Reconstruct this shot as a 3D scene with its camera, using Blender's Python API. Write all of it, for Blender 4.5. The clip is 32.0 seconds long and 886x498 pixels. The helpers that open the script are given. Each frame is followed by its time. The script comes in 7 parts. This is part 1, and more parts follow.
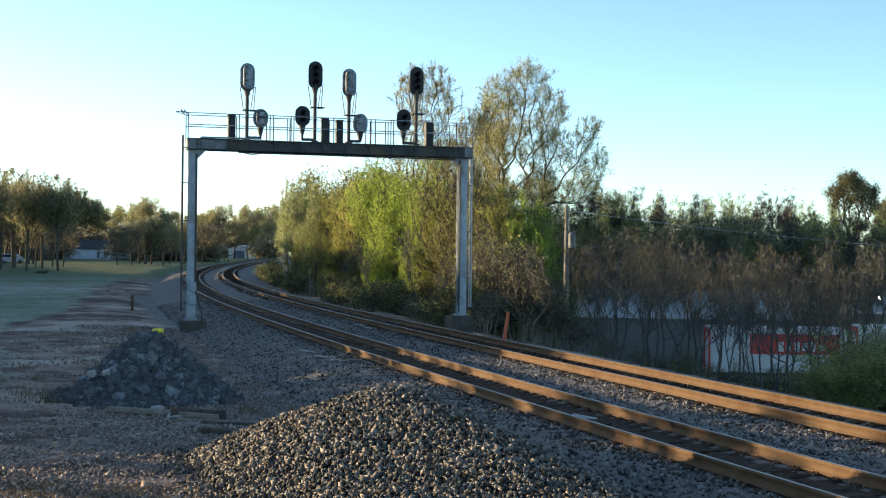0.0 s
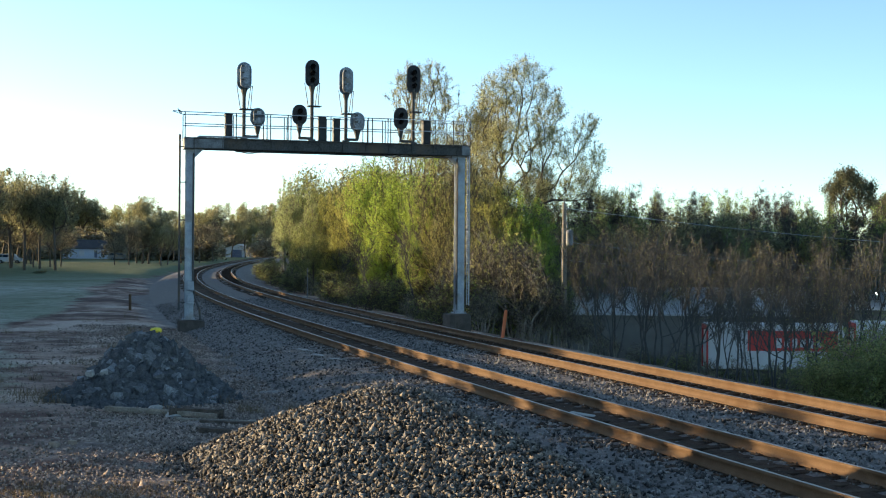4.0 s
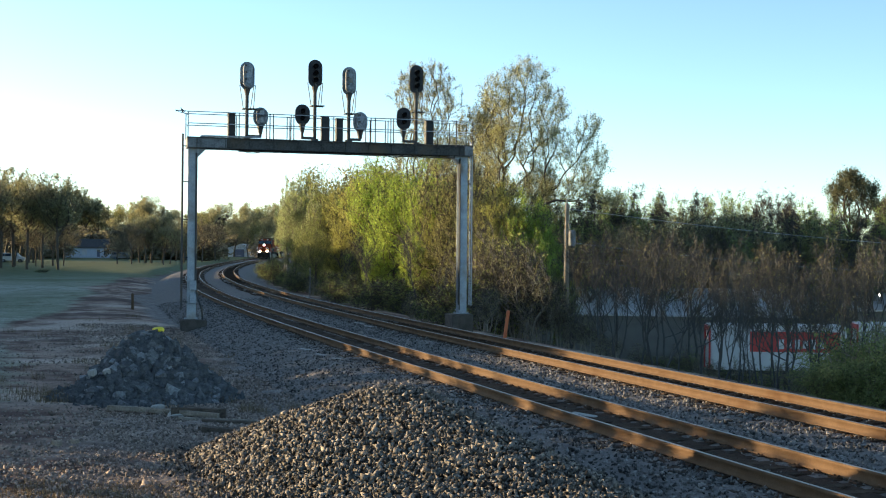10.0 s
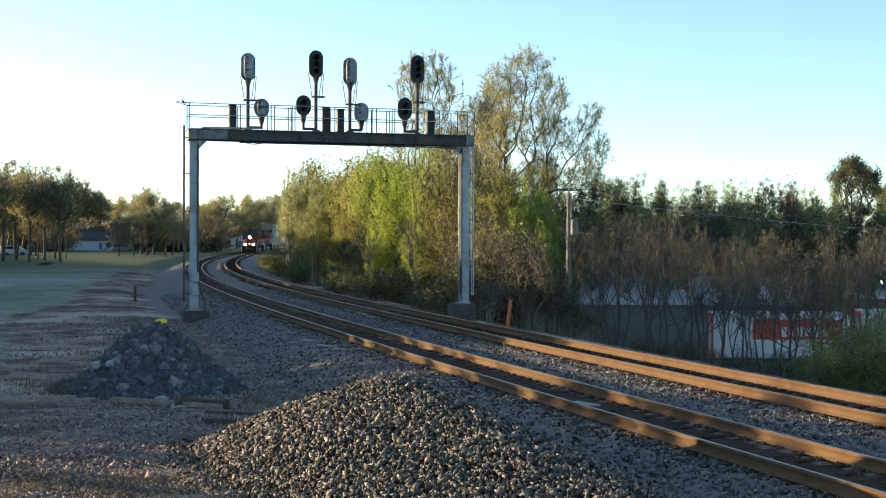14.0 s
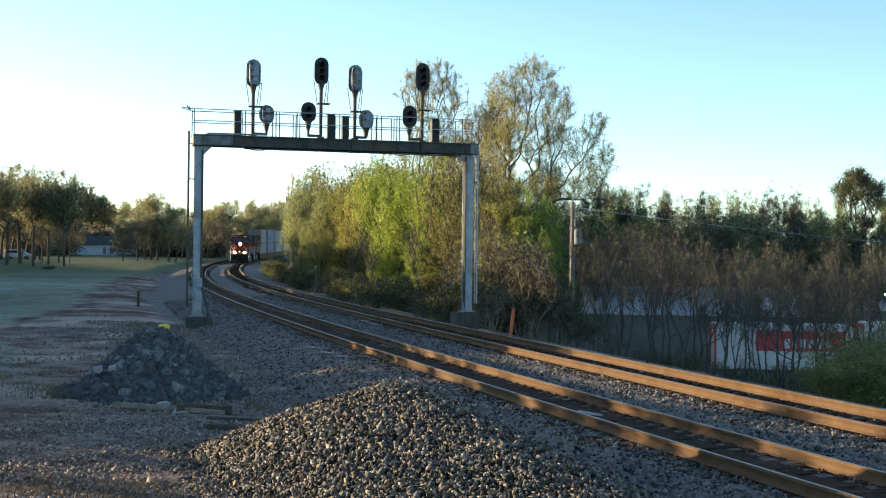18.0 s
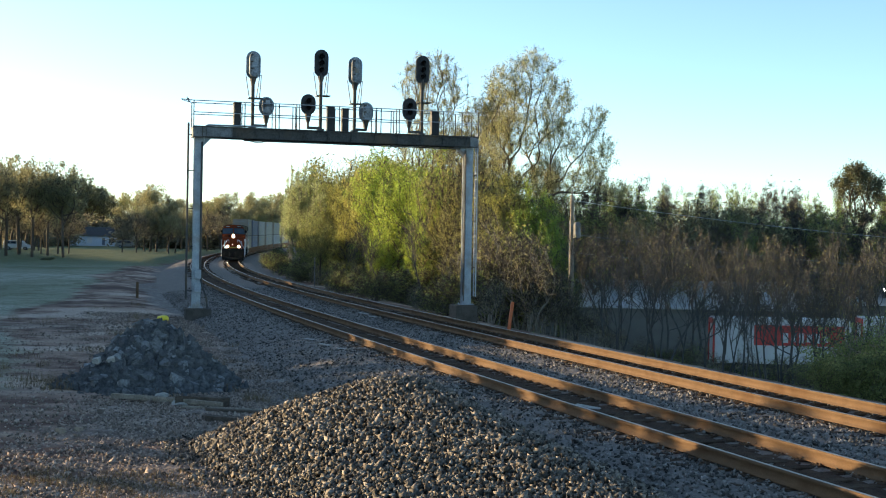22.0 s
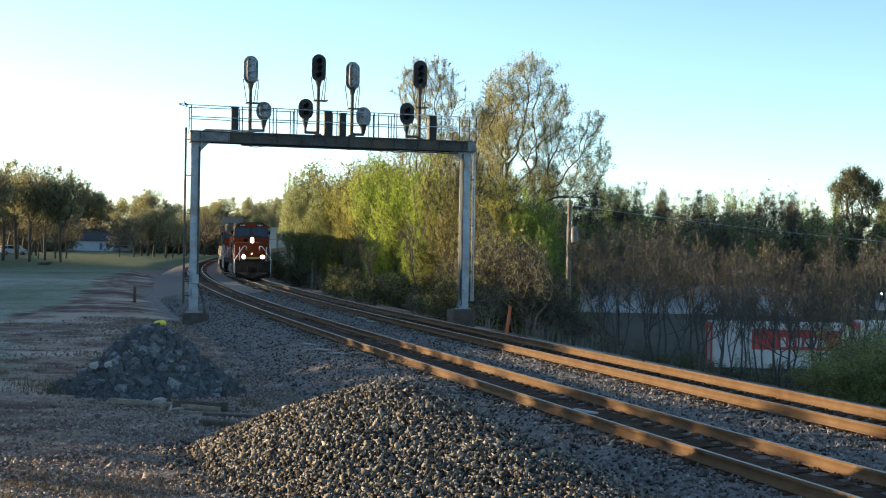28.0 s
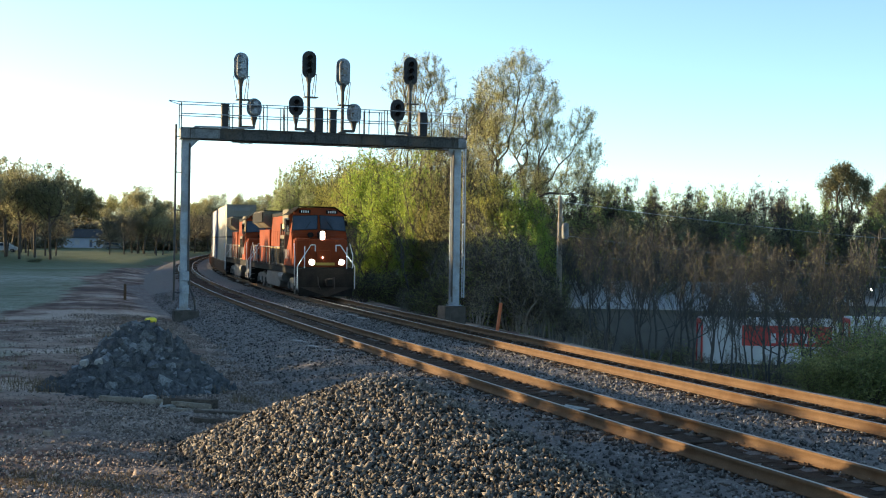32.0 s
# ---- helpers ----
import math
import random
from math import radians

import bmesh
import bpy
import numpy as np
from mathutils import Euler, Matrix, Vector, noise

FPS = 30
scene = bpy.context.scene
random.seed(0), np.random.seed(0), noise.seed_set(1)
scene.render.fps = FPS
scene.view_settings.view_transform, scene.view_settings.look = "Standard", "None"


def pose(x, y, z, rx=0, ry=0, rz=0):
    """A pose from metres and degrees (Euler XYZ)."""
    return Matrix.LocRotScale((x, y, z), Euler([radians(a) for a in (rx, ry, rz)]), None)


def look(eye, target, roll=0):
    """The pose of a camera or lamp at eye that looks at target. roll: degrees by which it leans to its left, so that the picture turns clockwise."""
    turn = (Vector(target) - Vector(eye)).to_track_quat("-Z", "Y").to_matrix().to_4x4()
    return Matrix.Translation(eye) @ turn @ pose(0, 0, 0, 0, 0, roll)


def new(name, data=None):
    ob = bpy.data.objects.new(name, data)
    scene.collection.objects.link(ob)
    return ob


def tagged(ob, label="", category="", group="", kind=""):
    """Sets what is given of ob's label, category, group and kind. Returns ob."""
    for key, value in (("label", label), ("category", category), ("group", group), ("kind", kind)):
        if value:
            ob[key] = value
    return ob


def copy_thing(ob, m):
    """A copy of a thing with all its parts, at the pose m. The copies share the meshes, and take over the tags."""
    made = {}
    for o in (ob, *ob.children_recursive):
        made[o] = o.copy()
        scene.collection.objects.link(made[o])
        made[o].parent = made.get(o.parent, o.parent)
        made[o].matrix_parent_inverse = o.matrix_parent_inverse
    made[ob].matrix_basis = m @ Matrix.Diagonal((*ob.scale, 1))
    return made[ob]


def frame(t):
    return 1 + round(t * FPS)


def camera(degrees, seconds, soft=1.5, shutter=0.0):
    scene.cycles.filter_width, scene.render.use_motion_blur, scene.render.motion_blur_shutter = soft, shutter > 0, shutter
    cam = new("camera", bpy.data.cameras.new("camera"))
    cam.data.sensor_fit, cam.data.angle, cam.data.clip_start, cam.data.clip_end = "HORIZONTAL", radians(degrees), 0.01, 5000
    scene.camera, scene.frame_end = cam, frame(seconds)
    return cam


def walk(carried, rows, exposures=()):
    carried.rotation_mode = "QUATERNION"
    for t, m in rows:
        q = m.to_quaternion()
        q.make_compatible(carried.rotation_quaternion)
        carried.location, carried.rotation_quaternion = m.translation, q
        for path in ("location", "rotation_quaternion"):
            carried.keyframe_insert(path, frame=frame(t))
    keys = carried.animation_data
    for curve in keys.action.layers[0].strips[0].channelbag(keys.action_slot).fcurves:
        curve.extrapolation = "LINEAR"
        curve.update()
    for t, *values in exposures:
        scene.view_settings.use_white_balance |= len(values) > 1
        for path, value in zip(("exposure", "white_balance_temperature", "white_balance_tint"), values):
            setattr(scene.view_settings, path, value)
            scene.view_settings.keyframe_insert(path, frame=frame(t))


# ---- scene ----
cam = camera(37.4, 32.0, soft=1.1)
EYE = Vector((0.0, 0.0, 2.924))


def aim(yaw, pitch, roll):
    """A pose of the camera at its stand: degrees to the right, up, and of lean."""
    a, b = radians(yaw), radians(pitch)
    return look(EYE, EYE + Vector((math.sin(a) * math.cos(b), math.cos(a) * math.cos(b), math.sin(b))), roll)


walk(cam, [
    (0, aim(0.000, 0.223, 0.606)),
    (0.5, aim(0.041, 0.202, 0.543)),
    (1, aim(0.081, 0.211, 0.524)),
    (1.5, aim(0.096, 0.204, 0.437)),
    (2, aim(0.088, 0.220, 0.462)),
    (2.5, aim(0.091, 0.247, 0.682)),
    (3, aim(0.093, 0.229, 0.627)),
    (3.5, aim(0.136, 0.205, 0.333)),
    (5.5, aim(-0.059, -0.057, 0.507)),
    (6, aim(-0.073, -0.059, 0.548)),
    (6.5, aim(-0.020, -0.007, 0.767)),
    (7, aim(0.024, 0.106, 0.754)),
    (7.5, aim(0.042, 0.205, 0.669)),
    (8, aim(0.054, 0.249, 0.668)),
    (8.5, aim(0.025, 0.286, 0.544)),
    (9, aim(0.020, 0.287, 0.561)),
    (9.5, aim(0.000, 0.254, 0.534)),
    (10, aim(-0.006, 0.147, 0.503)),
    (10.5, aim(0.016, -0.018, 0.392)),
    (11, aim(0.007, -0.169, 0.304)),
    (11.5, aim(-0.026, -0.303, 0.374)),
    (12, aim(-0.020, -0.419, 0.361)),
    (12.5, aim(-0.054, -0.480, 0.261)),
    (13, aim(-0.021, -0.518, 0.252)),
    (13.5, aim(-0.040, -0.416, 0.233)),
    (14, aim(-0.094, -0.291, 0.122)),
    (14.5, aim(-0.171, -0.175, 0.123)),
    (16.5, aim(-0.273, -0.120, 0.240)),
    (17, aim(-0.255, -0.097, 0.426)),
    (17.5, aim(-0.271, -0.023, 0.606)),
    (18, aim(-0.251, 0.061, 0.682)),
    (18.5, aim(-0.236, 0.139, 0.760)),
    (19, aim(-0.199, 0.103, 0.762)),
    (19.5, aim(-0.183, -0.036, 0.657)),
    (20, aim(-0.162, -0.129, 0.807)),
    (20.5, aim(-0.175, -0.191, 0.822)),
    (21, aim(-0.155, -0.249, 0.847)),
    (21.5, aim(-0.212, -0.280, 0.879)),
    (22, aim(-0.209, -0.252, 0.959)),
    (22.5, aim(-0.215, -0.236, 0.970)),
    (23, aim(-0.214, -0.202, 0.938)),
    (23.5, aim(-0.188, -0.211, 0.879)),
    (24, aim(-0.188, -0.211, 0.879)),
    (24.5, aim(-0.153, -0.225, 0.821)),
    (25, aim(-0.137, -0.220, 0.854)),
    (25.5, aim(-0.136, -0.190, 0.970)),
    (27.5, aim(-0.089, -0.070, 0.804)),
    (28, aim(-0.106, -0.052, 0.917)),
    (28.5, aim(-0.126, 0.004, 1.061)),
    (29, aim(-0.105, 0.048, 1.194)),
    (29.5, aim(-0.032, 0.083, 1.166)),
    (30, aim(0.032, 0.051, 1.059)),
    (30.5, aim(0.100, -0.004, 1.060)),
    (31, aim(0.136, -0.066, 1.179)),
    (31.5, aim(0.204, -0.149, 0.977)),
    (32, aim(0.303, -0.192, 0.841))], [(0, 1.55, 6950, 2), (6, 1.55, 7080, 2), (11, 1.57, 7200, 2), (14, 1.64, 7400, 3), (19, 1.60, 7200, 2), (25, 1.63, 7320, 3), (32, 1.61, 7200, 3)])

# ---- world and sun ----
SUN_AZ, SUN_EL = radians(-65), radians(6.3)    # azimuth from +y, clockwise
world = bpy.data.worlds.new("sky")
scene.world = world
world.use_nodes = True
wn = world.node_tree
sky = wn.nodes.new("ShaderNodeTexSky")
sky.sky_type = 'NISHITA'
sky.sun_disc = False
sky.sun_elevation, sky.sun_rotation = SUN_EL, SUN_AZ
sky.air_density, sky.dust_density, sky.ozone_density = 0.6, 0.3, 1.8
wn.nodes["Background"].inputs["Strength"].default_value = 0.15
wn.links.new(sky.outputs[0], wn.nodes["Background"].inputs["Color"])
sun = new("sun", bpy.data.lights.new("sun", "SUN"))
sun.data.energy, sun.data.angle, sun.data.color = 4.7, radians(0.6), (1.0, 0.75, 0.48)
sun_way = Vector((math.sin(SUN_AZ) * math.cos(SUN_EL), math.cos(SUN_AZ) * math.cos(SUN_EL), math.sin(SUN_EL)))
sun.matrix_world = look(sun_way * 50, (0, 0, 0))


# ---- materials ----
def material(name, a, b, scale=4.0, rough=0.8, bump=0.3, metal=0.0, fine=40.0, island=0.0, thing=0.0, stain=None, glow=0.0, thin=0.0):
    """Two colours in a coarse and a fine noise, with relief. island, thing: how far pieces differ in brightness."""
    m = bpy.data.materials.new(name)
    m.use_nodes = True
    t = m.node_tree
    N, L = t.nodes.new, t.links.new
    bsdf = t.nodes["Principled BSDF"]
    co = N("ShaderNodeTexCoord")
    n1, n2 = N("ShaderNodeTexNoise"), N("ShaderNodeTexNoise")
    n1.inputs["Scale"].default_value, n2.inputs["Scale"].default_value = scale, fine
    n1.inputs["Detail"].default_value, n2.inputs["Detail"].default_value = 4, 3
    L(co.outputs["Object"], n1.inputs["Vector"]), L(co.outputs["Object"], n2.inputs["Vector"])
    add = N("ShaderNodeMath")
    add.operation = 'ADD'
    L(n1.outputs[0], add.inputs[0]), L(n2.outputs[0], add.inputs[1])
    half = N("ShaderNodeMapRange")
    half.inputs[1].default_value, half.inputs[2].default_value = 0.7, 1.3
    L(add.outputs[0], half.inputs[0])
    mix = N("ShaderNodeMix")
    mix.data_type = 'RGBA'
    mix.inputs[6].default_value, mix.inputs[7].default_value = (*a, 1), (*b, 1)
    L(half.outputs[0], mix.inputs[0])
    out = mix.outputs[2]
    if stain:
        n3 = N("ShaderNodeTexNoise")
        n3.inputs["Scale"].default_value, n3.inputs["Detail"].default_value = scale * 0.4, 6
        L(co.outputs["Object"], n3.inputs["Vector"])
        ramp = N("ShaderNodeMapRange")
        ramp.inputs[1].default_value, ramp.inputs[2].default_value = 0.52, 0.68
        L(n3.outputs[0], ramp.inputs[0])
        m3 = N("ShaderNodeMix")
        m3.data_type = 'RGBA'
        m3.inputs[7].default_value = (*stain, 1)
        L(ramp.outputs[0], m3.inputs[0]), L(out, m3.inputs[6])
        out = m3.outputs[2]
    for amount, node, sock in ((island, "ShaderNodeNewGeometry", "Random Per Island"), (thing, "ShaderNodeObjectInfo", "Random")):
        if amount:
            g, r, h = N(node), N("ShaderNodeMapRange"), N("ShaderNodeHueSaturation")
            r.inputs[3].default_value, r.inputs[4].default_value = 1 - amount, 1 + amount
            L(g.outputs[sock], r.inputs[0]), L(r.outputs[0], h.inputs["Value"]), L(out, h.inputs["Color"])
            if thin:
                r2 = N("ShaderNodeMapRange")
                r2.inputs[3].default_value, r2.inputs[4].default_value = 0.475, 0.525
                mul = N("ShaderNodeMath")
                mul.operation = 'FRACT'
                m7 = N("ShaderNodeMath")
                m7.operation = 'MULTIPLY'
                m7.inputs[1].default_value = 17.3
                L(g.outputs[sock], m7.inputs[0]), L(m7.outputs[0], mul.inputs[0]), L(mul.outputs[0], r2.inputs[0]), L(r2.outputs[0], h.inputs["Hue"])
            out = h.outputs[0]
    L(out, bsdf.inputs["Base Color"])
    bsdf.inputs["Roughness"].default_value, bsdf.inputs["Metallic"].default_value = rough, metal
    bsdf.inputs["Specular IOR Level"].default_value = 0.15 if rough >= 0.8 else 0.5
    if bump:
        bp = N("ShaderNodeBump")
        bp.inputs["Strength"].default_value, bp.inputs["Distance"].default_value = bump, 0.02
        L(add.outputs[0], bp.inputs["Height"]), L(bp.outputs[0], bsdf.inputs["Normal"])
    if glow:
        bsdf.inputs["Emission Color"].default_value, bsdf.inputs["Emission Strength"].default_value = (*b, 1), glow
    if thin:    # light passes through thin leaves
        tr, ms = N("ShaderNodeBsdfTranslucent"), N("ShaderNodeMixShader")
        L(out, tr.inputs["Color"])
        ms.inputs[0].default_value = thin
        L(bsdf.outputs[0], ms.inputs[1]), L(tr.outputs[0], ms.inputs[2])
        L(ms.outputs[0], t.nodes["Material Output"].inputs["Surface"])
    return m


RUST = material("rusted steel", (0.092, 0.054, 0.030), (0.142, 0.090, 0.055), 3, 0.9, 0.3, 0.0, 60, stain=(0.088, 0.048, 0.025))
POLISHED = material("worn railhead", (0.33, 0.29, 0.255), (0.46, 0.41, 0.37), 2, 0.46, 0.05, 1.0, 80)
TIE = material("weathered oak tie", (0.035, 0.022, 0.015), (0.08, 0.055, 0.038), 5, 0.95, 0.8, 0.0, 50, thing=0.35)
PLATE = material("rusted tie plate", (0.045, 0.03, 0.02), (0.10, 0.06, 0.038), 12, 0.85, 0.3)
BALLAST = material("grey crushed ballast", (0.12, 0.106, 0.098), (0.265, 0.236, 0.218), 9, 0.95, 1.0, 0.0, 70)
DIRT_STONE = material("dusty brown gravel", (0.15, 0.115, 0.096), (0.36, 0.285, 0.238), 9, 0.9, 0.4, 0.0, 60, island=0.6)
STONE = material("crushed granite stones", (0.068, 0.063, 0.059), (0.243, 0.222, 0.207), 9, 0.9, 0.4, 0.0, 60, island=0.85)
PILE_STONE = material("fresh crushed limestone", (0.063, 0.055, 0.048), (0.222, 0.194, 0.166), 9, 0.8, 0.4, 0.0, 60, island=0.9)
PIECE_STONE = material("fresh crushed limestone lumps", (0.07, 0.061, 0.053), (0.20, 0.174, 0.148), 9, 0.8, 0.4, 0.0, 60, thing=0.7)
ROCK = material("broken dark rock", (0.08, 0.083, 0.089), (0.24, 0.248, 0.26), 6, 0.9, 0.7, 0.0, 40, thing=0.5)
PALE_ROCK = material("pale broken concrete", (0.30, 0.29, 0.27), (0.45, 0.43, 0.40), 6, 0.9, 0.6, 0.0, 40)
TAN_ROCK = material("tan sandstone", (0.25, 0.19, 0.14), (0.36, 0.28, 0.21), 6, 0.9, 0.6, 0.0, 40)
GALV = material("weathered galvanised steel", (0.22, 0.25, 0.29), (0.40, 0.44, 0.48), 2, 0.55, 0.2, 0.5, 30, stain=(0.20, 0.17, 0.14))
DARK_STEEL = material("dark grimy steel", (0.035, 0.035, 0.038), (0.09, 0.085, 0.08), 4, 0.7, 0.3, 0.2, 40, stain=(0.12, 0.09, 0.06))
WORN_GALV = material("dirty galvanised steel", (0.09, 0.092, 0.095), (0.24, 0.25, 0.26), 3, 0.7, 0.3, 0.2, 16, stain=(0.10, 0.08, 0.06))
GIRDER = material("stained grey steel girder", (0.022, 0.021, 0.02), (0.085, 0.082, 0.078), 1.6, 0.75, 0.3, 0.1, 12, stain=(0.11, 0.075, 0.045))
HOUSING = material("sooty tan steel", (0.10, 0.085, 0.06), (0.22, 0.19, 0.13), 1.5, 0.8, 0.2, 0.0, 20, stain=(0.04, 0.035, 0.03))
CREAM = material("cream painted panel", (0.42, 0.30, 0.12), (0.55, 0.40, 0.17), 2, 0.6, 0.1, 0.0, 20)
SIGNAL_BLACK = material("flat black signal paint", (0.012, 0.012, 0.014), (0.03, 0.03, 0.033), 5, 0.7, 0.2, 0.0, 40)
SIGNAL_GREY = material("weathered aluminium signal back", (0.10, 0.115, 0.13), (0.36, 0.39, 0.42), 5, 0.6, 0.3, 0.2, 14, stain=(0.06, 0.065, 0.075))
LENS = material("dark signal lens", (0.006, 0.006, 0.008), (0.015, 0.012, 0.012), 3, 0.85, 0.0)
CONCRETE = material("stained concrete", (0.17, 0.155, 0.14), (0.30, 0.28, 0.25), 3, 0.95, 0.6, 0.0, 40, stain=(0.10, 0.08, 0.06))
FOOT = material("soil-stained old concrete", (0.06, 0.05, 0.042), (0.13, 0.11, 0.095), 3, 0.95, 0.6, 0.0, 40)
WOOD = material("grey weathered timber", (0.16, 0.13, 0.10), (0.34, 0.29, 0.24), 4, 0.9, 0.8, 0.0, 30)
CREOSOTE = material("old creosoted timber", (0.05, 0.04, 0.032), (0.13, 0.10, 0.08), 4, 0.9, 0.8, 0.0, 30)
BARK = material("grey brown bark", (0.06, 0.05, 0.04), (0.13, 0.11, 0.09), 5, 0.95, 0.8, 0.0, 25)
STEM = material("grey scrub stems", (0.042, 0.042, 0.042), (0.105, 0.103, 0.10), 5, 0.95, 0.4, 0.0, 25)
SOIL = material("oily brown track fill", (0.035, 0.02, 0.013), (0.085, 0.053, 0.036), 7, 0.95, 1.0, 0.0, 60)
PALE_BARK = material("pale grey bark", (0.16, 0.14, 0.115), (0.32, 0.29, 0.25), 5, 0.95, 0.6, 0.0, 25)
LEAF_SPRING = material("fresh green spring leaves", (0.175, 0.26, 0.042), (0.32, 0.405, 0.088), 0.6, 0.6, 0.0, 0.0, 8, island=0.28, thin=0.68)
LEAF_GOLD = material("golden green catkins", (0.27, 0.275, 0.07), (0.39, 0.385, 0.12), 0.6, 0.6, 0.0, 0.0, 8, island=0.28, thin=0.68)
LEAF_AMBER = material("amber brown opening buds", (0.22, 0.215, 0.084), (0.34, 0.33, 0.135), 0.6, 0.7, 0.0, 0.0, 8, island=0.4, thin=0.6)
LEAF_OLIVE = material("olive green leaves", (0.165, 0.165, 0.065), (0.28, 0.27, 0.115), 0.6, 0.6, 0.0, 0.0, 8, island=0.28, thin=0.66)
LEAF_TAN = material("tan budding twigs", (0.22, 0.21, 0.10), (0.34, 0.32, 0.16), 0.6, 0.7, 0.0, 0.0, 8, island=0.4, thin=0.68)
LEAF_PALE = material("pale green unfolding leaves", (0.24, 0.28, 0.125), (0.36, 0.40, 0.20), 0.6, 0.6, 0.0, 0.0, 8, island=0.28, thin=0.68)
LEAF_BUD = material("olive tan opening buds", (0.25, 0.25, 0.115), (0.39, 0.38, 0.185), 0.6, 0.7, 0.0, 0.0, 8, island=0.4, thin=0.68)
LEAF_DUSK = material("dull brown half-open leaves", (0.18, 0.155, 0.10), (0.28, 0.245, 0.16), 0.6, 0.7, 0.0, 0.0, 8, island=0.4, thin=0.45)
LEAF_BROWN = material("brown olive opening leaves", (0.20, 0.195, 0.11), (0.31, 0.30, 0.17), 0.6, 0.7, 0.0, 0.0, 8, island=0.28, thin=0.65)
LEAF_MOSS = material("dull green undergrowth leaves", (0.15, 0.175, 0.068), (0.26, 0.28, 0.11), 0.6, 0.8, 0.0, 0.0, 8, island=0.4, thin=0.72)
LEAF_DARK = material("dark evergreen leaves", (0.12, 0.145, 0.055), (0.25, 0.27, 0.10), 0.8, 0.75, 0.0, 0.0, 8, island=0.4, thin=0.4)
LEAF_PINE = material("dull green brown pine needles", (0.085, 0.092, 0.048), (0.155, 0.155, 0.08), 0.8, 0.75, 0.0, 0.0, 8, island=0.4, thin=0.25)
LEAF_GREEN = material("mid green young leaves", (0.17, 0.23, 0.072), (0.29, 0.36, 0.12), 0.6, 0.6, 0.0, 0.0, 8, island=0.28, thin=0.68)
TWIG = material("grey brown twigs", (0.046, 0.041, 0.035), (0.10, 0.09, 0.077), 1.5, 0.95, 0.0, 0.0, 9, island=0.3)
DRY_GRASS = material("dry straw grass", (0.13, 0.095, 0.06), (0.24, 0.18, 0.11), 2, 0.9, 0.0, 0.0, 20, island=0.4, thin=0.3)
FEATHER = material("dark brown feathers", (0.016, 0.014, 0.013), (0.05, 0.043, 0.037), 30, 0.8, 0.2, 0.0, 90)
LOCO_ORANGE = material("orange locomotive paint", (0.175, 0.028, 0.008), (0.24, 0.044, 0.012), 1.5, 0.85, 0.05, 0.0, 30, stain=(0.17, 0.036, 0.014))
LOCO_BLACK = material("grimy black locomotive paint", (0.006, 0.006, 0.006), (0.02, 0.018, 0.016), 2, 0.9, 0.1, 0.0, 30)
LOCO_YELLOW = material("yellow locomotive stripe", (0.50, 0.30, 0.03), (0.58, 0.36, 0.05), 2, 0.45, 0.05)
LOCO_GREY = material("dusty grey running gear", (0.06, 0.057, 0.054), (0.15, 0.142, 0.133), 3, 0.75, 0.3, 0.2, 30)
RAIL_GREY = material("grey handrail paint", (0.20, 0.195, 0.185), (0.32, 0.31, 0.30), 3, 0.6, 0.05)
RAIL_WHITE = material("white handrail paint", (0.62, 0.62, 0.60), (0.75, 0.75, 0.73), 3, 0.5, 0.05)
GLASS = material("dark cab glass", (0.02, 0.03, 0.045), (0.04, 0.055, 0.075), 1, 0.08, 0.0)
LAMP = material("burning headlight", (1.0, 0.93, 0.82), (1.0, 0.93, 0.82), 1, 0.5, 0.0, glow=110)
MARK_LAMP = material("white marker light", (1.0, 0.95, 0.9), (1.0, 0.95, 0.9), 1, 0.5, 0.0, glow=10)
BOX_WHITE = material("white container steel", (0.19, 0.175, 0.145), (0.26, 0.242, 0.205), 0.8, 0.6, 0.05, 0.0, 20, stain=(0.21, 0.185, 0.15))
BOX_GREY = material("pale grey container steel", (0.20, 0.197, 0.19), (0.27, 0.266, 0.255), 0.8, 0.6, 0.05, 0.0, 20)
BOX_BLUE = material("blue grey container steel", (0.10, 0.12, 0.18), (0.15, 0.17, 0.24), 0.8, 0.6, 0.05, 0.0, 20)
WELL = material("brown well car paint", (0.16, 0.08, 0.05), (0.26, 0.15, 0.09), 2, 0.8, 0.2, 0.0, 30)
YELLOW = material("yellow plastic", (0.70, 0.55, 0.03), (0.80, 0.64, 0.06), 3, 0.5, 0.3)
ORANGE_POST = material("faded orange post", (0.50, 0.10, 0.03), (0.60, 0.16, 0.06), 3, 0.6, 0.2)
RED_PAINT = material("red truck paint", (0.40, 0.03, 0.03), (0.50, 0.055, 0.045), 1, 0.4, 0.03)
WHITE_PAINT = material("white truck paint", (0.43, 0.44, 0.46), (0.55, 0.56, 0.57), 1, 0.45, 0.03)
ROOF_METAL = material("grey metal roof", (0.38, 0.39, 0.41), (0.50, 0.51, 0.53), 0.4, 0.5, 0.1, 0.2, 10)
SIDING_BLUE = material("blue grey house siding", (0.48, 0.54, 0.62), (0.60, 0.65, 0.72), 1, 0.8, 0.1)
DARK_WALL = material("shaded brown metal wall", (0.13, 0.12, 0.11), (0.19, 0.18, 0.165), 1, 0.8, 0.1)
SIDING_WHITE = material("white house siding", (0.55, 0.55, 0.56), (0.68, 0.68, 0.68), 1, 0.8, 0.1)
ROOFING = material("dark shingle roof", (0.05, 0.05, 0.055), (0.10, 0.095, 0.095), 3, 0.9, 0.3)
TYRE = material("black rubber", (0.015, 0.015, 0.016), (0.03, 0.03, 0.03), 4, 0.85, 0.2)


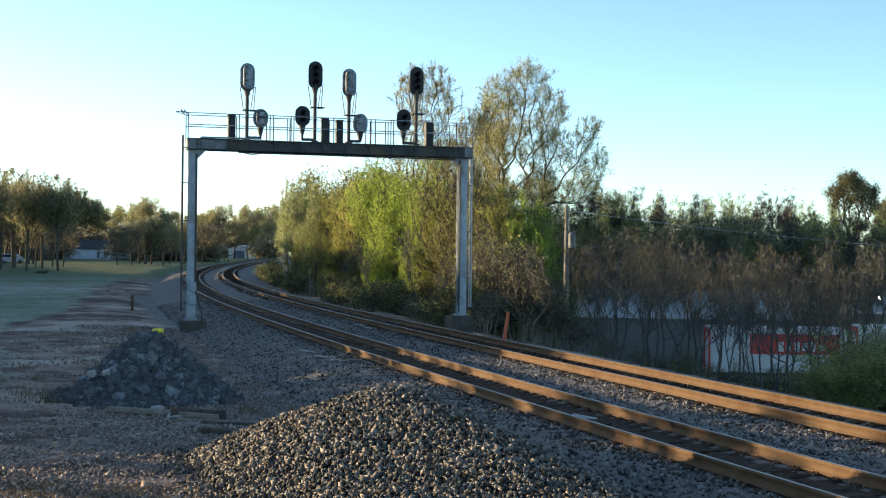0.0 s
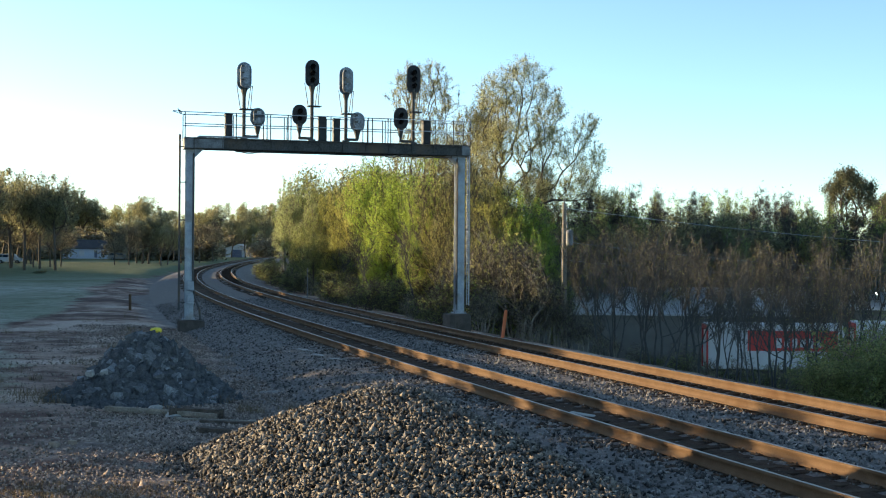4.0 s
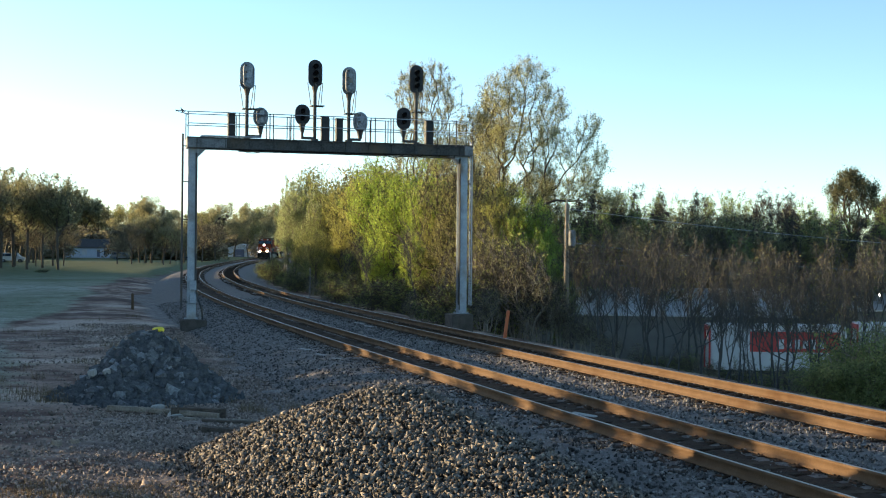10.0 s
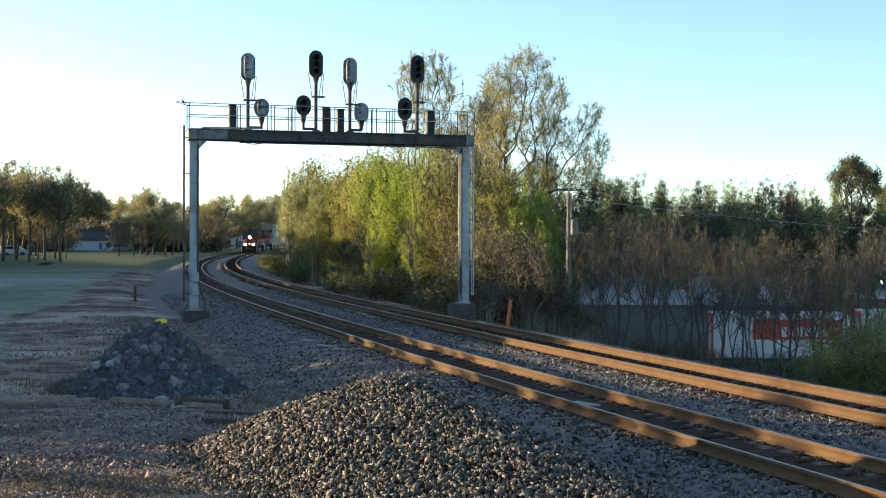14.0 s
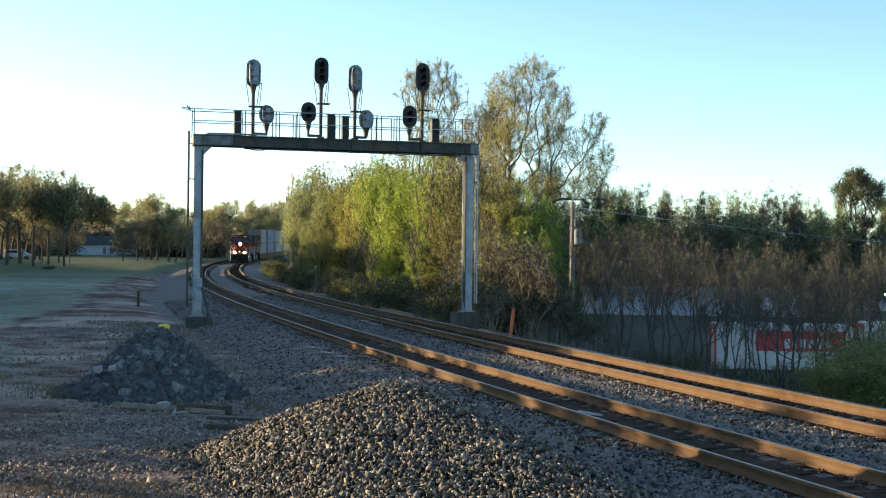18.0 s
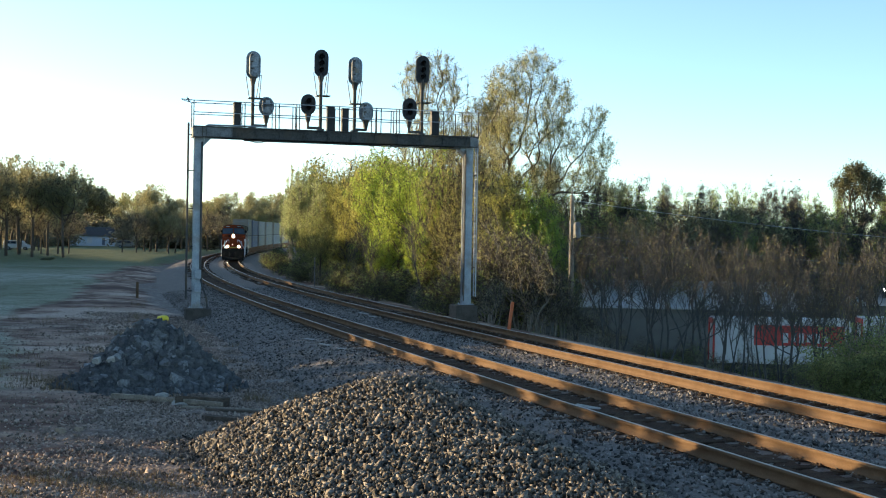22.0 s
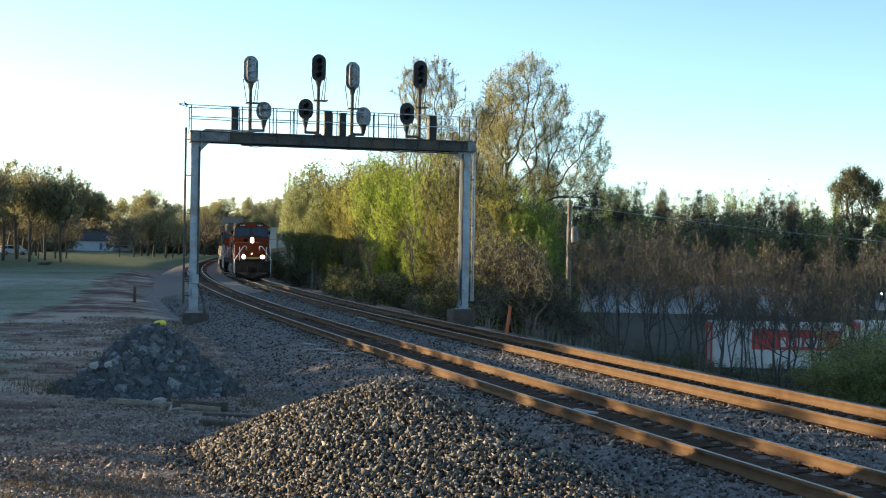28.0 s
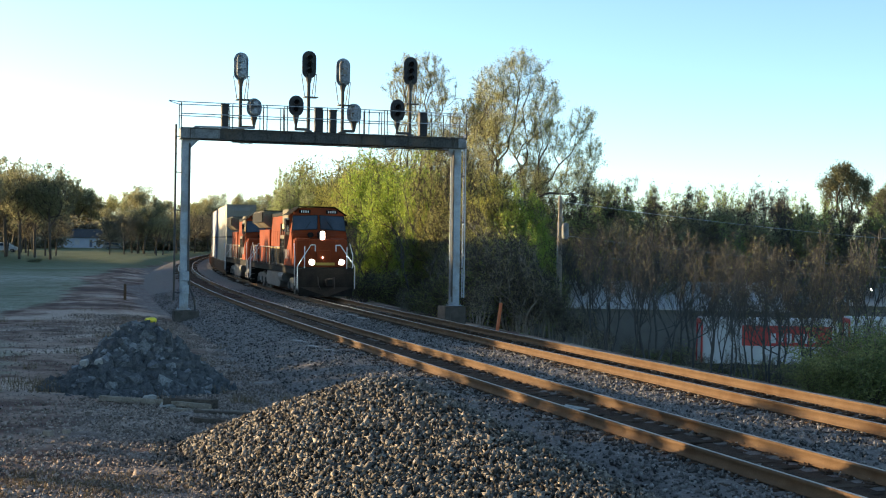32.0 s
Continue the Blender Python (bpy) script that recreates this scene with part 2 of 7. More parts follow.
# ---- mesh helpers ----
def box(bm, c, size, m=None):
    """A box with centre c, turned and moved by m."""
    r = bmesh.ops.create_cube(bm, size=1.0, matrix=(m or Matrix()) @ Matrix.LocRotScale(c, None, size))
    return r["verts"]


def bar(bm, a, b, r=0.02, n=6, r2=None):
    """A round bar from a to b."""
    a, b = Vector(a), Vector(b)
    d = b - a
    m = Matrix.Translation((a + b) / 2) @ d.to_track_quat('Z', 'Y').to_matrix().to_4x4()
    bmesh.ops.create_cone(bm, cap_ends=True, segments=n, radius1=r, radius2=r if r2 is None else r2, depth=d.length, matrix=m)


def prism(bm, outline, y0, y1, m=None):
    """An outline in (x, z) drawn out along y."""
    m = m or Matrix()
    rows = [[bm.verts.new(m @ Vector((x, y, z))) for x, z in outline] for y in (y0, y1)]
    n = len(outline)
    for i in range(n):
        bm.faces.new((rows[0][i], rows[0][(i + 1) % n], rows[1][(i + 1) % n], rows[1][i]))
    bm.faces.new(rows[0][::-1])
    bm.faces.new(rows[1])


def soften(bm, width=0.02, segments=1):
    """Rounds the sharp edges."""
    bmesh.ops.recalc_face_normals(bm, faces=bm.faces)
    bmesh.ops.bevel(bm, geom=[e for e in bm.edges if len(e.link_faces) == 2 and e.calc_face_angle(0) > 0.6], offset=width,
                    segments=segments, affect='EDGES', clamp_overlap=True)


def mesh_of(name, bm, mat):
    bmesh.ops.recalc_face_normals(bm, faces=bm.faces)
    me = bpy.data.meshes.new(name)
    bm.to_mesh(me)
    bm.free()
    me.materials.append(mat)
    return me


def part(name, bm, mat, parent=None, label=""):
    """Links a bmesh, or a mesh, as one object under a thing or a part."""
    me = bm if isinstance(bm, bpy.types.Mesh) else mesh_of(name, bm, mat)
    ob = new(name, me)
    ob.parent = parent
    return tagged(ob, label)


def arrays_mesh(name, verts, faces, mat):
    """A mesh from arrays; all faces have the same number of corners."""
    me = bpy.data.meshes.new(name)
    n, k = faces.shape
    me.vertices.add(len(verts))
    me.vertices.foreach_set("co", np.asarray(verts, np.float32).ravel())
    me.loops.add(n * k)
    me.loops.foreach_set("vertex_index", faces.ravel().astype(np.int32))
    me.polygons.add(n)
    me.polygons.foreach_set("loop_start", np.arange(0, n * k, k, dtype=np.int32))
    me.update(calc_edges=True)
    me.materials.append(mat)
    return me


def thing(name, label, category, group="", at=(0, 0, 0), turn=0.0):
    ob = new(name)
    ob.empty_display_size = 0.2
    ob.matrix_world = pose(*at, 0, 0, turn)
    return tagged(ob, label, category, group)


rng = np.random.default_rng(7)

# ---- the line of the double track ----
S0, S1 = -60.0, 860.0
_s = np.arange(S0, S1, 0.5)
_k = np.interp(_s, np.linspace(0, 400, 12), [0.00201, 0.00062, 0.00111, 0.00105, 0.00088, 0.00092, 0.00104, 0.00086, 0.00085, 0.00102, 0.0012, 0.00138])
_k[_s < 0] = 0.001
_hd = np.cumsum(_k) * 0.5
_hd = _hd - np.interp(0, _s, _hd) - 0.34647
_x, _y = np.cumsum(np.sin(_hd)) * 0.5, np.cumsum(np.cos(_hd)) * 0.5
_x, _y = _x - np.interp(0, _s, _x) + 13.43, _y - np.interp(0, _s, _y)
_z = -0.0002 * np.clip(_s, 0, 120) + 0.0025 * np.clip(_s - 120, 0, 240) ** 2 / 100
SPACING = 4.248


def on_track(s, u=0.0, z=0.0):
    """The place u metres to the right of the midline and z over the railheads, s metres along."""
    h = np.interp(s, _s, _hd)
    return np.array([np.interp(s, _s, _x) + u * np.cos(h), np.interp(s, _s, _y) - u * np.sin(h), np.interp(s, _s, _z) + z]).T


def off_track(x, y):
    """How far to the right of the midline a place lies, and how far along."""
    s = np.interp(y, _y, _s)
    for _ in range(3):
        h = np.interp(s, _s, _hd)
        s = s + (x - np.interp(s, _s, _x)) * np.sin(h) + (y - np.interp(s, _s, _y)) * np.cos(h)
    h = np.interp(s, _s, _hd)
    return (x - np.interp(s, _s, _x)) * np.cos(h) - (y - np.interp(s, _s, _y)) * np.sin(h), s


def ramp(a, b, v):
    t = np.clip((v - a) / (b - a), 0, 1)
    return t * t * (3 - 2 * t)


def height(x, y):
    """The lie of the land."""
    x, y = np.asarray(x, float), np.asarray(y, float)
    u, s = off_track(x, y)
    zt = np.interp(s, _s, _z)
    left = -0.5 + 0.7 * ramp(90, 230, y) + 0.7 * ramp(210, 420, y) + 0.06 * np.sin(x * 0.31 + y * 0.17) + 0.05 * np.sin(x * 0.11 - y * 0.23)
    bank = -0.75 - 5.0 * ramp(5, 30, u) * (1 - 0.45 * ramp(130, 260, y))
    far = ramp(600, 1500, np.hypot(x, y))
    z = np.where(u < 0, left + (zt - 0.72 - left) * ramp(-9, -5.6, u), zt + bank)
    return z * (1 - far)


def ground_z(x, y):
    return float(height(x, y))


# ---- ground: one sheet to the horizon ----
gx = np.concatenate([-np.geomspace(3000, 62, 30), np.arange(-60, 45, 0.7), np.geomspace(46, 3000, 30)])
gy = np.concatenate([-np.geomspace(3000, 12, 16), np.arange(-10, 130, 0.9), np.geomspace(131, 3000, 60)])
X, Y = np.meshgrid(gx, gy)
Z = height(X, Y)
near = (np.hypot(X, Y) < 130)
Z = Z + near * 0.018 * rng.standard_normal(Z.shape)
V = np.stack([X, Y, Z], -1).reshape(-1, 3)
w = len(gx)
i = (np.arange(len(gy) - 1)[:, None] * w + np.arange(w - 1)).ravel()
GROUND = bpy.data.materials.new("field and gravel yard")
me = arrays_mesh("ground", V, np.stack([i, i + 1, i + w + 1, i + w], 1), GROUND)
u, s = off_track(V[:, 0], V[:, 1])
wob = 2.5 * np.sin(V[:, 1] * 0.09) + 1.5 * np.sin(V[:, 1] * 0.23 + V[:, 0] * 0.1)
edge = np.interp(V[:, 1], [0, 40, 60, 71, 88, 118, 151, 181, 260], [-14.0, -13.2, -13.0, -12.3, -11.5, -10.5, -9.3, -5.9, -5.5])
grass = np.where(u < 0, ramp(-1.6, 1.6, edge + wob * 0.3 - u), 0.55 * ramp(6, 12, u))
gravel = np.where(u < 0, ramp(-7.8, -5.8, u + 0.3 * wob) + 0.6 * ramp(33, 27, V[:, 1]) * ramp(-14.5, -9, u), 1 - ramp(5, 8, u))
col = np.ones((len(V), 4), np.float32)
col[:, 0], col[:, 1], col[:, 2] = grass, np.clip(gravel, 0, 1), ramp(25, 60, u)
col[:, 3] = ramp(170, 115, V[:, 1])    # frost lies on the open near part of the field
me.color_attributes.new("zone", 'FLOAT_COLOR', 'POINT').data.foreach_set("color", col.ravel())
ground = tagged(new("ground", me), "frosty grass field, brown dirt and grey gravel yard", "ground", kind="structure")


def ground_nodes(m):
    m.use_nodes = True
    t = m.node_tree
    N, L = t.nodes.new, t.links.new
    bsdf = t.nodes["Principled BSDF"]
    bsdf.inputs["Roughness"].default_value, bsdf.inputs["Specular IOR Level"].default_value = 0.95, 0.05
    at, sep, co = N("ShaderNodeAttribute"), N("ShaderNodeSeparateColor"), N("ShaderNodeNewGeometry")
    at.attribute_name = "zone"
    L(at.outputs["Color"], sep.inputs[0])

    def noise_at(scale, detail=4):
        n = N("ShaderNodeTexNoise")
        n.inputs["Scale"].default_value, n.inputs["Detail"].default_value = scale, detail
        L(co.outputs["Position"], n.inputs["Vector"])
        return n.outputs[0]

    def blend(f, a, b):
        n = N("ShaderNodeMix")
        n.data_type = 'RGBA'
        for k, v in ((0, f), (6, a), (7, b)):
            if isinstance(v, tuple):
                n.inputs[k].default_value = (*v, 1)
            else:
                L(v, n.inputs[k])
        return n.outputs[2]

    def steep(v, a, b):
        n = N("ShaderNodeMapRange")
        n.inputs[1].default_value, n.inputs[2].default_value = a, b
        L(v, n.inputs[0])
        return n.outputs[0]

    def broken(v, scale, much):
        n, m2 = N("ShaderNodeMath"), N("ShaderNodeMath")
        n.operation, m2.operation = 'MULTIPLY_ADD', 'SUBTRACT'
        L(noise_at(scale, 6), n.inputs[0])
        n.inputs[1].default_value = much
        L(v, n.inputs[2]), L(n.outputs[0], m2.inputs[0])
        m2.inputs[1].default_value = much / 2
        return steep(m2.outputs[0], 0.3, 0.7)

    dirt = blend(steep(noise_at(0.9, 7), 0.4, 0.58), (0.13, 0.078, 0.064), (0.35, 0.245, 0.195))
    dirt = blend(steep(noise_at(0.22, 8), 0.5, 0.58), dirt, (0.52, 0.40, 0.325))
    dirt = blend(steep(noise_at(0.13, 6), 0.54, 0.62), dirt, (0.12, 0.078, 0.066))
    dirt = blend(steep(noise_at(14), 0.5, 0.7), dirt, (0.17, 0.122, 0.10))
    turf = blend(steep(noise_at(0.5), 0.35, 0.65), (0.115, 0.145, 0.075), (0.19, 0.215, 0.125))
    frost = N("ShaderNodeMath")
    frost.operation = 'MULTIPLY'
    L(steep(noise_at(0.06, 5), 0.25, 0.6), frost.inputs[0]), L(at.outputs["Alpha"], frost.inputs[1])
    turf = blend(frost.outputs[0], turf, (0.45, 0.445, 0.37))
    turf = blend(steep(noise_at(0.8, 8), 0.48, 0.7), turf, (0.21, 0.195, 0.135))
    turf = blend(steep(noise_at(9), 0.45, 0.7), turf, (0.105, 0.13, 0.065))
    grey = blend(steep(noise_at(18), 0.4, 0.62), (0.125, 0.11, 0.104), (0.295, 0.262, 0.243))
    grey = blend(steep(noise_at(0.6), 0.45, 0.7), grey, (0.19, 0.15, 0.13))
    grey = blend(steep(noise_at(3.5, 6), 0.5, 0.66), grey, (0.295, 0.26, 0.236))
    leafy = blend(steep(noise_at(2.0), 0.35, 0.65), (0.09, 0.072, 0.048), (0.17, 0.135, 0.09))
    c = blend(broken(sep.outputs[1], 0.6, 1.4), dirt, grey)
    c = blend(broken(sep.outputs[0], 0.9, 1.2), c, turf)
    c = blend(sep.outputs[2], c, leafy)
    L(c, bsdf.inputs["Base Color"])
    bp = N("ShaderNodeBump")
    bp.inputs["Strength"].default_value, bp.inputs["Distance"].default_value = 0.8, 0.05
    L(noise_at(16), bp.inputs["Height"]), L(bp.outputs[0], bsdf.inputs["Normal"])


ground_nodes(GROUND)

# ---- ballast bed ----
bs = np.concatenate([np.arange(-40, 90, 0.4), np.arange(90, 300, 2.0), np.arange(300, 690, 6.0)])
bu = np.concatenate([np.arange(-6.6, 6.61, 0.22)])
prof = np.interp(bu, [-6.6, -4.7, -3.7, -3.2, -1.0, -0.4, 0.4, 1.0, 3.2, 3.7, 4.6, 6.6], [-0.86, -0.32, -0.215, -0.208, -0.208, -0.22, -0.22, -0.208, -0.208, -0.215, -0.32, -1.02])
prof = prof - 0.05 * (np.abs(np.abs(bu) - SPACING / 2) < 0.58)    # the bed dips under the fill
BS, BU = np.meshgrid(bs, bu, indexing='ij')
P = on_track(BS.ravel(), BU.ravel(), np.tile(prof, len(bs)) + 0.015 * rng.standard_normal(BS.size))
w = len(bu)
i = (np.arange(len(bs) - 1)[:, None] * w + np.arange(w - 1)).ravel()
tagged(new("ballast_bed", arrays_mesh("ballast_bed", P, np.stack([i, i + w, i + w + 1, i + 1], 1), BALLAST)),
       "grey crushed stone ballast bed under two railway tracks", "ballast bed", kind="structure")

for side in (-1, 1):    # dark fill between the rails
    ss, uu = np.arange(-20, 130, 0.3), np.linspace(-0.62, 0.62, 9)
    A, B = np.meshgrid(ss, uu, indexing='ij')
    zz = -0.206 + 0.016 * rng.standard_normal(A.shape) - 0.05 * (np.abs(B) > 0.6)
    P = on_track(A.ravel(), B.ravel() + side * SPACING / 2, zz.ravel())
    i = (np.arange(len(ss) - 1)[:, None] * 9 + np.arange(8)).ravel()
    tagged(new("track_fill", arrays_mesh("track_fill", P, np.stack([i, i + 9, i + 10, i + 1], 1), SOIL)), "oily dark brown fill between the rails", "ballast", kind="structure")

# loose stones, each a rough eight-sided lump
_oct = np.array([(1, 0, 0), (-1, 0, 0), (0, 1, 0), (0, -1, 0), (0, 0, 1), (0, 0, -1)], float)
_octf = np.array([(0, 2, 4), (2, 1, 4), (1, 3, 4), (3, 0, 4), (2, 0, 5), (1, 2, 5), (3, 1, 5), (0, 3, 5)])
_cubev = np.array([(x, y, z) for x in (-1, 1) for y in (-1, 1) for z in (-1, 1)], float) * 0.68
_cubef = np.array([(0, 1, 3), (0, 3, 2), (4, 6, 7), (4, 7, 5), (0, 4, 5), (0, 5, 1), (2, 3, 7), (2, 7, 6), (0, 2, 6), (0, 6, 4), (1, 5, 7), (1, 7, 3)])


_tetra = np.array([(1, 1, 1), (1, -1, -1), (-1, 1, -1), (-1, -1, 1)], float) * 0.75
_tetraf = np.array([(0, 1, 2), (0, 3, 1), (0, 2, 3), (1, 3, 2)])


def lumps(P, size, base=_oct, tri=_octf, rough=0.25):
    """Many rough lumps at P in one pair of arrays."""
    n = len(P)
    q = rng.standard_normal((n, 4))
    q /= np.linalg.norm(q, axis=1)[:, None]
    a, b, c, d = q.T
    R = np.stack([1 - 2 * (c * c + d * d), 2 * (b * c - a * d), 2 * (b * d + a * c), 2 * (b * c + a * d), 1 - 2 * (b * b + d * d), 2 * (c * d - a * b),
                  2 * (b * d - a * c), 2 * (c * d + a * b), 1 - 2 * (b * b + c * c)], 1).reshape(n, 3, 3)
    v = base[None] * (1 + rough * rng.standard_normal((n, len(base), 1))) * rng.uniform(0.45, 1.3, (n, 1, 3)) * np.asarray(size).reshape(-1, 1, 1)
    v = np.einsum('nij,nkj->nki', R, v) + P[:, None]
    f = tri[None] + (np.arange(n) * len(base))[:, None, None]
    return v.reshape(-1, 3), f.reshape(-1, 3)


n = 90000
ls, lu = 9 + 82 * rng.random(n) ** 1.7, rng.uniform(-6.5, 5.4, n)
on = ~((np.abs(np.abs(lu) - SPACING / 2) < 0.68) & (rng.random(n) < 0.9))
ls, lu = ls[on], lu[on]
P = on_track(ls, lu, np.interp(lu, bu, prof) + 0.01)
tagged(new("ballast_stones", arrays_mesh("ballast_stones", *lumps(P, rng.uniform(0.02, 0.044, len(P)) * np.where(ls < 42, 1.15, 1)), STONE)), "loose grey ballast stones on the track bed", "gravel", kind="stuff")
n = 170000
P = np.stack([rng.uniform(-17, 3, n), 15 + 46 * rng.random(n) ** 1.5, np.zeros(n)], 1)
u, s = off_track(P[:, 0], P[:, 1])
keep = (u < -5.8) & (rng.random(n) < ramp(-12.5, -6.5, u) * 0.9 + 0.1)
P = P[keep]
P[:, 2] = height(P[:, 0], P[:, 1]) + 0.01
tagged(new("yard_gravel", arrays_mesh("yard_gravel", *lumps(P, rng.uniform(0.014, 0.036, len(P)) * np.where(rng.random(len(P)) < 0.03, 2.2, 1), _tetra, _tetraf, 0.2), DIRT_STONE)), "scattered grey gravel on the dirt yard", "gravel", kind="stuff")


# ---- the two tracks ----
def railway_track(side):
    u0 = side * SPACING / 2
    tr = thing("railway_track", "rusty steel rails on weathered wooden ties in grey ballast", "track", "railway tracks")
    st = np.concatenate([np.arange(-40, 120, 1.0), np.arange(120, 690, 2.0)])
    out = [(-0.076, -0.186), (0.076, -0.186), (0.076, -0.174), (0.016, -0.158), (0.009, -0.13), (0.009, -0.06), (0.037, -0.046), (0.0375, -0.008),
           (0.031, 0.0), (-0.031, 0.0), (-0.0375, -0.008), (-0.037, -0.046), (-0.009, -0.06), (-0.009, -0.13), (-0.016, -0.158), (-0.076, -0.174)]
    for r, lift in ((-0.75, 0.015), (0.75, 0.0)) if side < 0 else ((-0.75, 0.04), (0.75, 0.045)):
        P = np.stack([on_track(st, u0 + r + a, lift + b) for a, b in out], 1).reshape(-1, 3)
        k = len(out)
        i = (np.arange(len(st) - 1)[:, None] * k + np.arange(k)).ravel()
        j = (np.arange(len(st) - 1)[:, None] * k + (np.arange(k) + 1) % k).ravel()
        rail = part("rail", arrays_mesh("rail", P, np.stack([i, j, j + k, i + k], 1), RUST), None, tr)
        P = np.stack([on_track(st, u0 + r + a, lift + 0.002 + b) for a, b in ((-0.026, -0.001), (-0.024, 0.001), (0.024, 0.001), (0.026, -0.001))], 1).reshape(-1, 3)
        i = (np.arange(len(st) - 1)[:, None] * 4 + np.arange(3)).ravel()
        part("running_surface", arrays_mesh("running_surface", P, np.stack([i, i + 1, i + 5, i + 4], 1), POLISHED), None, rail, "shiny worn top of the railhead")
    meshes = []
    for v in range(5):
        bm = bmesh.new()
        box(bm, (0, 0, -0.09), (2.6 + 0.05 * v, 0.23, 0.18))
        soften(bm, 0.012)
        meshes.append(mesh_of("tie", bm, TIE))
    V, F, c = [], [], 0
    for i, s in enumerate(np.arange(8, 300, 0.5)):
        s += random.uniform(-0.04, 0.04)
        p, h = on_track(s, u0 + random.uniform(-0.05, 0.05), -0.2 + random.uniform(-0.008, 0.008)), np.interp(s, _s, _hd)
        m = Matrix.LocRotScale(Vector(p), Euler((0, 0, -h + random.uniform(-0.02, 0.02))), None)
        if i < 240:
            ob = part("tie", random.choice(meshes), None, tr)
            ob.matrix_world = m
        else:
            for a in ((-1.3, -0.11, 0), (1.3, -0.11, 0), (1.3, 0.11, 0), (-1.3, 0.11, 0), (-1.3, -0.11, -0.1), (1.3, -0.11, -0.1)):
                V.append(m @ Vector(a))
            F += [(c, c + 1, c + 2, c + 3), (c, c + 4, c + 5, c + 1)]
            c += 6
    tagged(part("distant_timber", arrays_mesh("distant_timber", np.array(V), np.array(F), TIE), None, tr), kind="stuff")
    bm = bmesh.new()
    for s in np.arange(8, 60, 0.5):
        h = np.interp(s, _s, _hd)
        for r in (-0.75, 0.75):
            m = Matrix.LocRotScale(Vector(on_track(s, u0 + r, -0.19)), Euler((0, 0, -h)), None)
            box(bm, (0, 0, 0), (0.36, 0.19, 0.02), m)
            for a in (-0.1, 0.1):
                box(bm, (a, 0.05, 0.015), (0.03, 0.022, 0.03), m)
                box(bm, (a, -0.05, 0.015), (0.03, 0.022, 0.03), m)
            # rail anchors gripping the foot beside the tie
            box(bm, (0, 0.17, -0.012), (0.19, 0.03, 0.04), m)
    tagged(part("tie_hardware", bm, PLATE, tr, "rusted tie plates, spikes and rail anchors"), kind="stuff")
    return tr


railway_track(-1)
railway_track(1)


# ---- signal bridge over the tracks ----
BRIDGE = pose(-11.3, 58.93, 0, 0, 0, 16.1)


def column(bm, x, z0, z1, w=0.38, deep=0.36):
    """A wide-flange steel column with its flanges facing along the tracks' cross line."""
    box(bm, (x, -deep / 2 + 0.012, (z0 + z1) / 2), (w, 0.024, z1 - z0))
    box(bm, (x, deep / 2 - 0.012, (z0 + z1) / 2), (w, 0.024, z1 - z0))
    box(bm, (x, 0, (z0 + z1) / 2), (0.02, deep - 0.05, z1 - z0))


